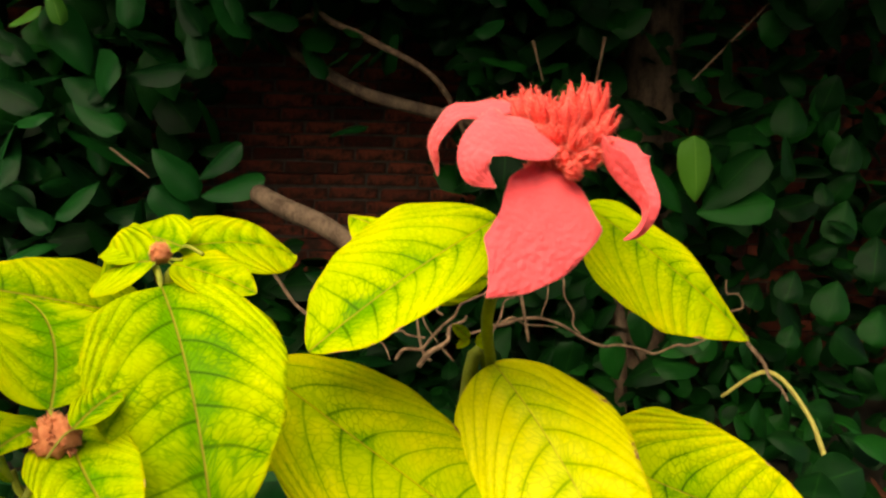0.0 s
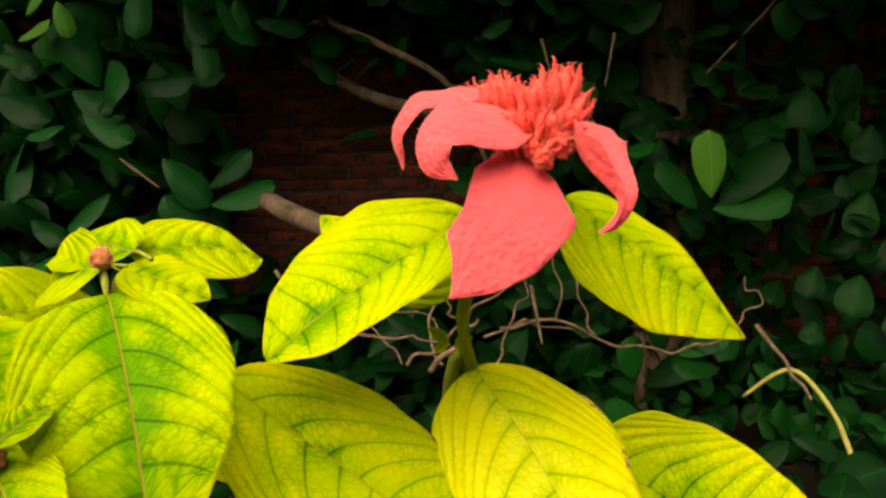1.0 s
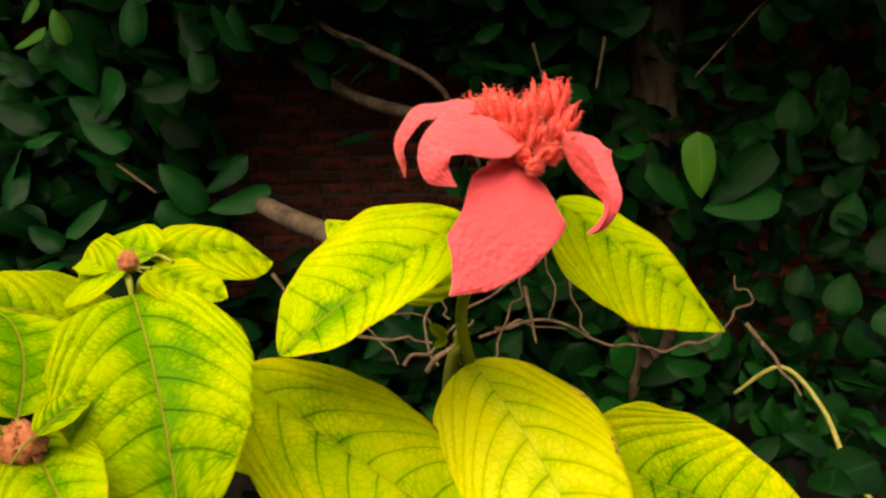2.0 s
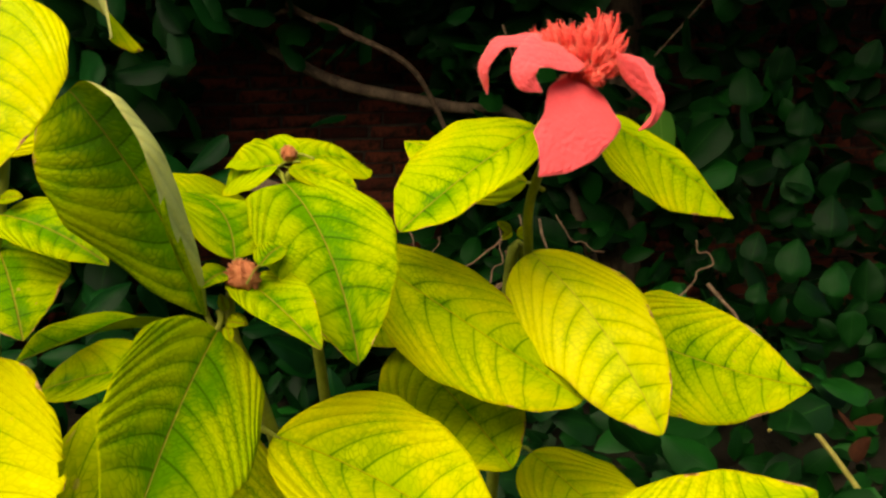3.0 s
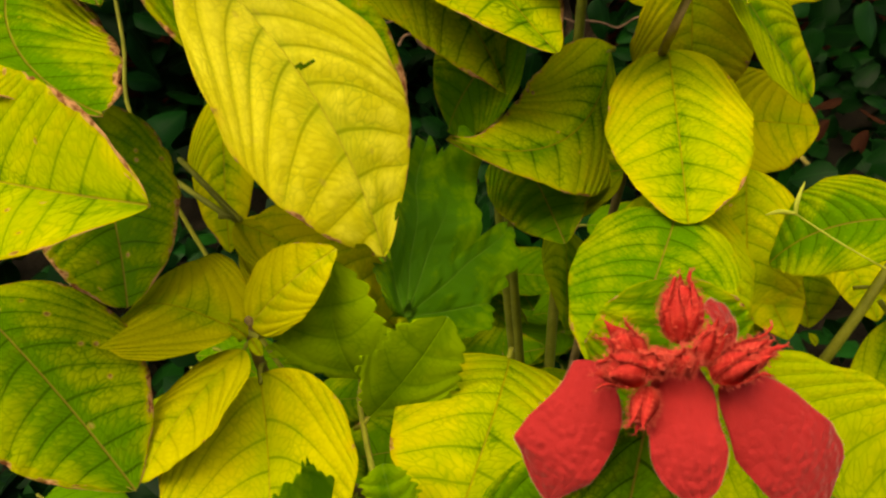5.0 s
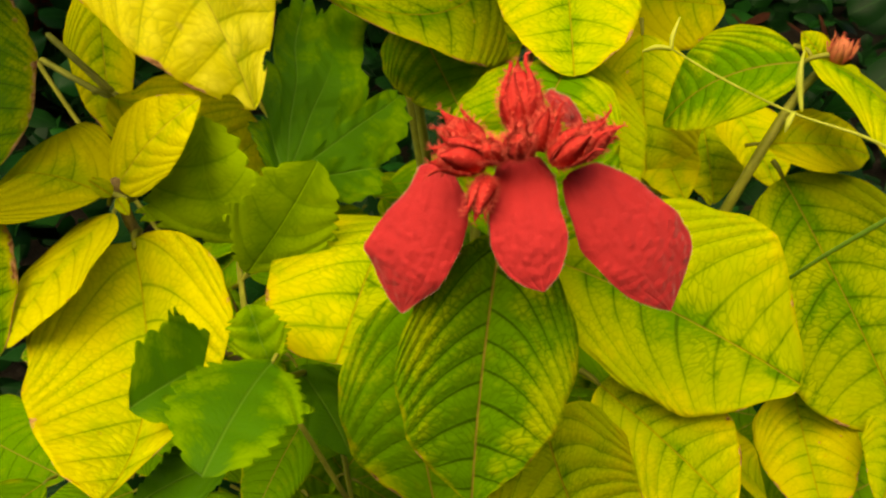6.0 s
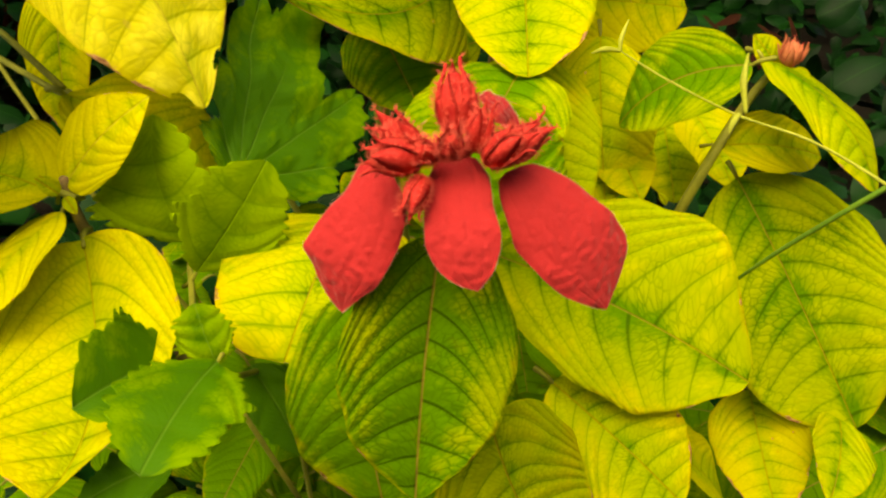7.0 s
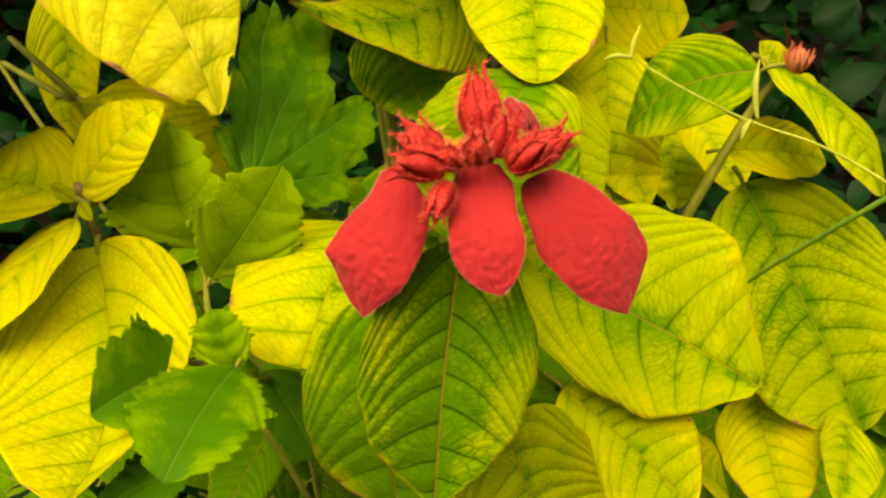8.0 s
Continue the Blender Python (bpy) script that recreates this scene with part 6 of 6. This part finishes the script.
petal(flower_top, [(0.0899, 0.3596, 1.1143), (0.0931, 0.3489, 1.1010), (0.1009, 0.3409, 1.0912), (0.1057, 0.3357, 1.0857), (0.1051, 0.3344, 1.0789), (0.0989, 0.3371, 1.0712)], (0.3500, -0.1500, 0.9000), (0.7500, -0.5000, 0.4000), [(0, 0.05, 0.05), (0.12, 0.13, 0.28), (0.3, 0.22, 0.36), (0.45, 0.24, 0.32), (0.58, 0.16, 0.24), (0.75, 0.06, 0.12), (0.9, 0.04, 0.06), (1, 0, 0)], CORAL, seed=7, cup=0.05, fold=(1.15, 0.75))
calyx(flower_top, (0.0606, 0.3862, 1.1134), (-0.35, -0.1, 1), 0.0208, CALYX, seed=1, open_out=0.22, fat=0.26, hairy=1200, lobe=0.18, hair=0.0022)
calyx(flower_top, (0.0664, 0.3714, 1.1164), (-0.15, -0.2, 1), 0.0176, CALYX, seed=2, open_out=0.22, fat=0.26, hairy=1200, lobe=0.18, hair=0.0022)
calyx(flower_top, (0.0556, 0.3969, 1.1162), (-0.5, 0, 0.9), 0.0176, CALYX, seed=3, open_out=0.22, fat=0.26, hairy=1200, lobe=0.18, hair=0.0022)
calyx(flower_top, (0.0822, 0.3809, 1.1131), (0.12, 0, 1), 0.024, CALYX, seed=4, open_out=0.22, fat=0.26, hairy=1200, lobe=0.18, hair=0.0022)
calyx(flower_top, (0.0878, 0.3701, 1.1104), (0.45, -0.1, 0.8), 0.0208, CALYX, seed=5, open_out=0.22, fat=0.26, hairy=1200, lobe=0.18, hair=0.0022)
calyx(flower_top, (0.0750, 0.3607, 1.1137), (0, -0.35, 1), 0.0192, CALYX, seed=6, open_out=0.22, fat=0.26, hairy=1200, lobe=0.18, hair=0.0022)
calyx(flower_top, (0.0734, 0.3586, 1.1027), (0, -1, 0.35), 0.0136, CALYX, seed=7, open_out=0.22, fat=0.26, hairy=1200, lobe=0.18, hair=0.0022)
calyx(flower_top, (0.0810, 0.3537, 1.1042), (0.4, -1, 0.3), 0.0136, CALYX, seed=8, open_out=0.22, fat=0.26, hairy=1200, lobe=0.18, hair=0.0022)
calyx(flower_top, (0.0678, 0.3586, 1.1028), (-0.4, -1, 0.2), 0.0112, CALYX, seed=9, open_out=0.22, fat=0.26, hairy=1200, lobe=0.18, hair=0.0022)
calyx(flower_top, (0.0886, 0.3741, 1.1045), (0.8, -0.3, 0.4), 0.0144, CALYX, seed=10, open_out=0.22, fat=0.26, hairy=1200, lobe=0.18, hair=0.0022)
calyx(flower_top, (0.0865, 0.3715, 1.1175), (0.12, -0.1, 1), 0.0232, CALYX, seed=11, open_out=0.22, fat=0.26, hairy=1200, lobe=0.18, hair=0.0022)
calyx(flower_top, (0.0735, 0.3815, 1.1161), (0, 0, 1), 0.0144, CALYX, seed=12, open_out=0.22, fat=0.26, hairy=1200, lobe=0.18, hair=0.0022)
calyx(flower_top, (0.0622, 0.3873, 1.1192), (-0.1, 0, 1), 0.0176, CALYX, seed=13, open_out=0.22, fat=0.26, hairy=1200, lobe=0.18, hair=0.0022)
calyx(flower_top, (0.0768, 0.3531, 1.1010), (0.1, -1, -0.1), 0.0112, CALYX, seed=14, open_out=0.22, fat=0.26, hairy=1200, lobe=0.18, hair=0.0022)
calyx(flower_top, (0.0641, 0.3633, 1.1007), (-0.6, -0.9, -0.2), 0.0096, CALYX, seed=15, open_out=0.22, fat=0.26, hairy=1200, lobe=0.18, hair=0.0022)
calyx(flower_top, (0.0894, 0.3625, 1.1078), (1, -0.5, 0.2), 0.0128, CALYX, seed=16, open_out=0.22, fat=0.26, hairy=1200, lobe=0.18, hair=0.0022)
calyx(flower_top, (0.0721, 0.3600, 1.1102), (0, -0.6, 0.8), 0.0136, CALYX, seed=17, open_out=0.22, fat=0.26, hairy=1200, lobe=0.18, hair=0.0022)
calyx(flower_top, (0.0783, 0.3545, 1.1083), (0.2, -0.6, 0.7), 0.0136, CALYX, seed=18, open_out=0.22, fat=0.26, hairy=1200, lobe=0.18, hair=0.0022)
calyx(flower_top, (0.0669, 0.3631, 1.1102), (-0.2, -0.6, 0.8), 0.012, CALYX, seed=19, open_out=0.22, fat=0.26, hairy=1200, lobe=0.18, hair=0.0022)
calyx(flower_top, (0.0844, 0.3629, 1.1099), (0.5, -0.5, 0.7), 0.0136, CALYX, seed=20, open_out=0.22, fat=0.26, hairy=1200, lobe=0.18, hair=0.0022)
calyx(flower_top, (0.0771, 0.3657, 1.1135), (0, -0.2, 1), 0.016, CALYX, seed=21, open_out=0.22, fat=0.26, hairy=1200, lobe=0.18, hair=0.0022)
calyx(flower_low, (-0.1011, -0.0853, 0.7638), (0.25, -0.85, 0.25), 0.0100, CALYX_DEEP, seed=29, open_out=0.3, hairy=1500, fat=0.24, lobe=0.20, reach_to=1.1, hair=0.0027, rows=1)
calyx(flower_low, (-0.1175, -0.0805, 0.7660), (-0.15, -0.9, 0.2), 0.0095, CALYX_DEEP, seed=31, open_out=0.3, hairy=1500, fat=0.24, lobe=0.20, reach_to=1.1, hair=0.0027, rows=1)
calyx(flower_low, (-0.1126, -0.0875, 0.7743), (0.03, 0.1, 1), 0.0219, CALYX_DEEP, seed=20, open_out=0.06, hairy=1500, fat=0.24, lobe=0.21, reach_to=1.0, hair=0.0027, rows=2)
calyx(flower_low, (-0.1264, -0.0944, 0.7705), (-0.9, -0.35, 0.35), 0.0180, CALYX_DEEP, seed=21, open_out=0.3, hairy=1500, fat=0.24, lobe=0.24, reach_to=1.12, hair=0.0027, rows=1)
calyx(flower_low, (-0.1260, -0.0894, 0.7708), (-0.6, -0.1, 0.75), 0.0154, CALYX_DEEP, seed=22, open_out=0.32, hairy=1500, fat=0.24, lobe=0.23, reach_to=1.12, hair=0.0027, rows=1)
calyx(flower_low, (-0.1219, -0.0941, 0.7704), (-0.5, -0.5, 0.5), 0.0120, CALYX_DEEP, seed=23, open_out=0.3, hairy=1500, fat=0.24, lobe=0.22, reach_to=1.12, hair=0.0027, rows=1)
calyx(flower_low, (-0.1072, -0.1003, 0.7690), (0.55, -0.5, 0.6), 0.0159, CALYX_DEEP, seed=24, open_out=0.28, hairy=1500, fat=0.24, lobe=0.24, reach_to=1.12, hair=0.0027, rows=1)
calyx(flower_low, (-0.1022, -0.0970, 0.7680), (1, -0.1, 0.6), 0.0164, CALYX_DEEP, seed=25, open_out=0.22, hairy=1500, fat=0.24, lobe=0.23, reach_to=1.12, hair=0.0027, rows=1)
calyx(flower_low, (-0.1179, -0.0985, 0.7725), (-0.1, -0.7, 0.8), 0.0126, CALYX_DEEP, seed=26, open_out=0.28, hairy=1500, fat=0.24, lobe=0.22, reach_to=1.12, hair=0.0027, rows=1)
calyx(flower_low, (-0.1097, -0.0959, 0.7714), (0.25, -0.2, 0.95), 0.0137, CALYX_DEEP, seed=28, open_out=0.25, hairy=1500, fat=0.24, lobe=0.19, reach_to=1.12, hair=0.0027, rows=1)
calyx(flower_low, (-0.1267, -0.0991, 0.7667), (-0.5, -0.6, -0.5), 0.0126, CALYX_DEEP, seed=30, open_out=0.3, hairy=1500, fat=0.24, lobe=0.22, reach_to=1.12, hair=0.0027, rows=1)
petal(flower_low, [(-0.0933, -0.0827, 0.7624), (-0.0923, -0.0818, 0.7688), (-0.0939, -0.0829, 0.7752), (-0.0984, -0.0853, 0.7806), (-0.1044, -0.0857, 0.7844)], (-0.1660, -0.8522, 0.4961), (0.0000, -0.3500, 0.9500), [(0, 0.06, 0.06), (0.3, 0.07, 0.07), (0.48, 0.12, 0.14), (0.65, 0.2, 0.2), (0.82, 0.2, 0.2), (0.93, 0.12, 0.12), (1, 0, 0)], RED, seed=8, cup=0.2)
leaf(shrub, (-0.0912, -0.0383, 0.7023), (-0.0890, -0.0260, 0.7619), (-0.1130, -0.9128, 0.3924), width=0.56, arch=0.02, fold=0.05, end=0.42, start=0.5, green=0.85, seed=96)
leaf(shrub, (-0.2929, 0.2694, 0.7867), (-0.2971, 0.1949, 0.6975), (-0.1660, -0.8522, 0.7961), width=0.2, green=0.2, seed=110)
leaf(shrub, (-0.2747, 0.1526, 0.7331), (-0.1954, 0.0874, 0.6880), (-0.1660, -0.8522, 0.7961), width=0.3, green=0.15, seed=150)
leaf(shrub, (-0.0237, 0.1467, 0.7264), (-0.0145, 0.0675, 0.6337), (-0.1660, -0.8522, 0.7961), width=0.34, green=0.5, seed=905)
leaf(shrub, (-0.0926, 0.2280, 0.7423), (-0.0743, 0.1684, 0.6863), (-0.1660, -0.8522, 0.7961), width=0.42, green=0.95, seed=670)
fuzzy_bud(shrub, (-0.0964, 0.3214, 1.0658), 0.0095, 50, "small closed rusty bud with short fuzz")
fuzzy_bud(shrub, (-0.1120, 0.2570, 1.0140), 0.01725, 51, "small closed rusty bud with short fuzz")
fuzzy_bud(shrub, (0.0258, 0.1745, 0.8686), 0.011, 52, "small closed rusty bud with short fuzz")
calyx(shrub, (0.1377, 0.0902, 0.7135), (0.1, -0.1, 1), 0.0175, BUD, lobes=5, seed=53, open_out=0.32, hairy=1500, fat=0.33, lobe=0.17, hair=0.0014, label="small rusty bud with pointed tips")
leaf(shrub, (0.0360, 0.4116, 1.0010), (0.0262, 0.4097, 1.0095), (0, -0.8, 0.6), width=0.28, green=0.35, seed=880, nu=10, nv=3, petiole=0, name="stipule")
leaf(shrub, (0.0360, 0.4116, 1.0010), (0.0288, 0.4070, 0.9971), (0, -0.8, 0.6), width=0.28, green=0.35, seed=888, nu=10, nv=3, petiole=0, name="stipule")
leaf(shrub, (0.0398, 0.4114, 1.0009), (0.0489, 0.4077, 1.0051), (0, -0.8, 0.6), width=0.28, green=0.35, seed=940, nu=10, nv=3, petiole=0, name="stipule")
leaf(shrub, (0.0398, 0.4114, 1.0009), (0.0478, 0.4060, 0.9965), (0, -0.8, 0.6), width=0.28, green=0.35, seed=938, nu=10, nv=3, petiole=0, name="stipule")
leaf(shrub, (-0.2529, 0.3217, 1.0468), (-0.2647, 0.3196, 1.0506), (0, -0.8, 0.6), width=0.28, green=0.35, seed=150, nu=10, nv=3, petiole=0, name="stipule")
leaf(shrub, (-0.2529, 0.3217, 1.0468), (-0.2634, 0.3180, 1.0450), (0, -0.8, 0.6), width=0.28, green=0.35, seed=155, nu=10, nv=3, petiole=0, name="stipule")
leaf(shrub, (-0.2512, 0.3215, 1.0468), (-0.2363, 0.3165, 1.0484), (0, -0.8, 0.6), width=0.28, green=0.35, seed=235, nu=10, nv=3, petiole=0, name="stipule")
leaf(shrub, (-0.1230, 0.2645, 0.9959), (-0.1244, 0.2623, 1.0050), (0, -0.8, 0.6), width=0.28, green=0.35, seed=390, nu=10, nv=3, petiole=0, name="stipule")
leaf(shrub, (-0.1218, 0.2639, 0.9932), (-0.1116, 0.2587, 0.9901), (0, -0.8, 0.6), width=0.28, green=0.35, seed=440, nu=10, nv=3, petiole=0, name="stipule")
leaf(shrub, (-0.2674, 0.0400, 0.7240), (-0.2739, 0.0403, 0.7329), (0, -0.8, 0.6), width=0.28, green=0.35, seed=345, nu=10, nv=3, petiole=0, name="stipule")
leaf(shrub, (-0.2659, 0.0388, 0.7215), (-0.2612, 0.0312, 0.7155), (0, -0.8, 0.6), width=0.28, green=0.35, seed=405, nu=10, nv=3, petiole=0, name="stipule")
leaf(shrub, (-0.2666, 0.0347, 0.7248), (-0.2743, 0.0351, 0.7337), (0, -0.8, 0.6), width=0.28, green=0.35, seed=340, nu=10, nv=3, petiole=0, name="stipule")
leaf(shrub, (-0.0007, 0.1477, 0.8602), (-0.0089, 0.1486, 0.8700), (0, -0.8, 0.6), width=0.28, green=0.35, seed=1180, nu=10, nv=3, petiole=0, name="stipule")
leaf(shrub, (0.0638, 0.0879, 0.6345), (0.0579, 0.0892, 0.6428), (0, -0.8, 0.6), width=0.28, green=0.35, seed=1180, nu=10, nv=3, petiole=0, name="stipule")
leaf(shrub, (0.1339, 0.0934, 0.7118), (0.1200, 0.1030, 0.7316), (0, -0.8, 0.6), width=0.4, green=0.35, seed=1350, nu=10, nv=3, petiole=0, name="stipule")
leaf(shrub, (0.1366, 0.0841, 0.7129), (0.1433, 0.0756, 0.7085), (0, -0.8, 0.6), width=0.4, green=0.35, seed=1452, nu=10, nv=3, petiole=0, name="stipule")
leaf(shrub, (-0.1194, 0.2496, 0.9947), (-0.1102, 0.2446, 0.9948), (0, -0.8, 0.6), width=0.28, green=0.35, seed=620, nu=10, nv=3, petiole=0, name="stipule")
leaf(shrub, (-0.1195, 0.2491, 0.9929), (-0.1168, 0.2431, 0.9869), (0, -0.8, 0.6), width=0.28, green=0.35, seed=600, nu=10, nv=3, petiole=0, name="stipule")
tube("stem", [(0.0746, 0.3779, 1.0973), (0.0448, 0.3807, 1.0309), (0.0496, 0.4280, 0.9761), (0.0372, 0.4276, 0.9745), (0.0200, 0.4500, 0.7500), (-0.0200, 0.4200, 0.4000), (-0.0500, 0.4000, 0.0000)], [0.003, 0.0031, 0.0034, 0.004, 0.005, 0.006, 0.008], STEM, shrub)
tube("stem", [(-0.1002, 0.3448, 1.0539), (-0.1013, 0.3447, 1.0368), (-0.0950, 0.3700, 0.9500), (-0.0800, 0.3900, 0.7000), (-0.0600, 0.4000, 0.3500), (-0.0500, 0.4000, 0.0000)], [0.002, 0.003, 0.0035, 0.004, 0.005, 0.006], STEM, shrub)
tube("stem", [(-0.1206, 0.2762, 1.0107), (-0.1217, 0.2664, 0.9858), (-0.1119, 0.2807, 0.9365), (-0.0850, 0.3300, 0.7500), (-0.0600, 0.3800, 0.4000), (-0.0500, 0.4000, 0.0000)], [0.002, 0.003, 0.0035, 0.004, 0.005, 0.006], STEM, shrub)
tube("stem", [(-0.2491, 0.3409, 1.1015), (-0.2528, 0.3273, 1.0485), (-0.2696, 0.3315, 0.9798), (-0.3092, 0.4212, 0.8645), (-0.2000, 0.4200, 0.6000), (-0.1000, 0.4200, 0.3000), (-0.0500, 0.4000, 0.0000)], [0.003, 0.0034, 0.0034, 0.003, 0.003, 0.004, 0.006], STEM, shrub)
tube("stem", [(0.0266, 0.1767, 0.8653), (0.0197, 0.1869, 0.8548), (-0.0048, 0.1728, 0.8211), (0.0135, 0.2408, 0.7770), (0.0100, 0.3000, 0.6600), (-0.0200, 0.3800, 0.3500), (-0.0500, 0.4000, 0.0000)], [0.0018, 0.0026, 0.003, 0.0034, 0.004, 0.005, 0.006], STEM_BROWN, shrub)
tube("stem", [(-0.2669, 0.0490, 0.7268), (-0.2665, 0.0571, 0.6902), (-0.2500, 0.0800, 0.6000), (-0.1500, 0.2500, 0.3500), (-0.0500, 0.4000, 0.0000)], [0.0022, 0.003, 0.0036, 0.0045, 0.006], STEM_BROWN, shrub)
tube("stem", [(-0.1145, -0.0881, 0.7659), (-0.1182, -0.0726, 0.7397), (-0.1100, -0.0300, 0.6600), (-0.1000, 0.1200, 0.5000), (-0.0700, 0.3000, 0.2500), (-0.0500, 0.4000, 0.0000)], [0.0022, 0.003, 0.0034, 0.004, 0.005, 0.006], STEM, shrub)
tube("stem", [(0.1412, 0.0967, 0.7158), (0.1195, 0.0986, 0.6917), (0.0742, 0.0854, 0.6337), (0.0500, 0.1600, 0.4500), (0.0000, 0.3000, 0.2000), (-0.0500, 0.4000, 0.0000)], [0.0018, 0.003, 0.0034, 0.004, 0.005, 0.007], STEM, shrub)
tube("stem", [(-0.3892, 0.4318, 0.8995), (-0.3850, 0.3943, 0.8136), (-0.3786, 0.3565, 0.7275), (-0.2800, 0.3000, 0.5000), (-0.1500, 0.3000, 0.2500), (-0.0500, 0.4000, 0.0000)], [0.0014, 0.0016, 0.0018, 0.0022, 0.003, 0.004], STEM, shrub)
tube("stem", [(-0.3352, 0.2328, 0.7441), (-0.2856, 0.1681, 0.7326), (-0.3138, 0.1876, 0.7676), (-0.2745, 0.1267, 0.7468)], [0.002, 0.002, 0.0018, 0.0015], STEM, shrub)
tube("stem", [(-0.2175, 0.0436, 0.6853), (-0.2188, 0.0189, 0.6817), (-0.2102, -0.0399, 0.6677), (-0.1900, 0.0600, 0.5500), (-0.2000, 0.0800, 0.2000), (-0.2100, 0.0800, 0.0000)], [0.0012, 0.0014, 0.0014, 0.0016, 0.002, 0.003], STEM, weed)
tube("stem", [(-0.2051, -0.0320, 0.6409), (-0.1880, -0.0356, 0.5799)], [0.0012, 0.0014], STEM, weed)
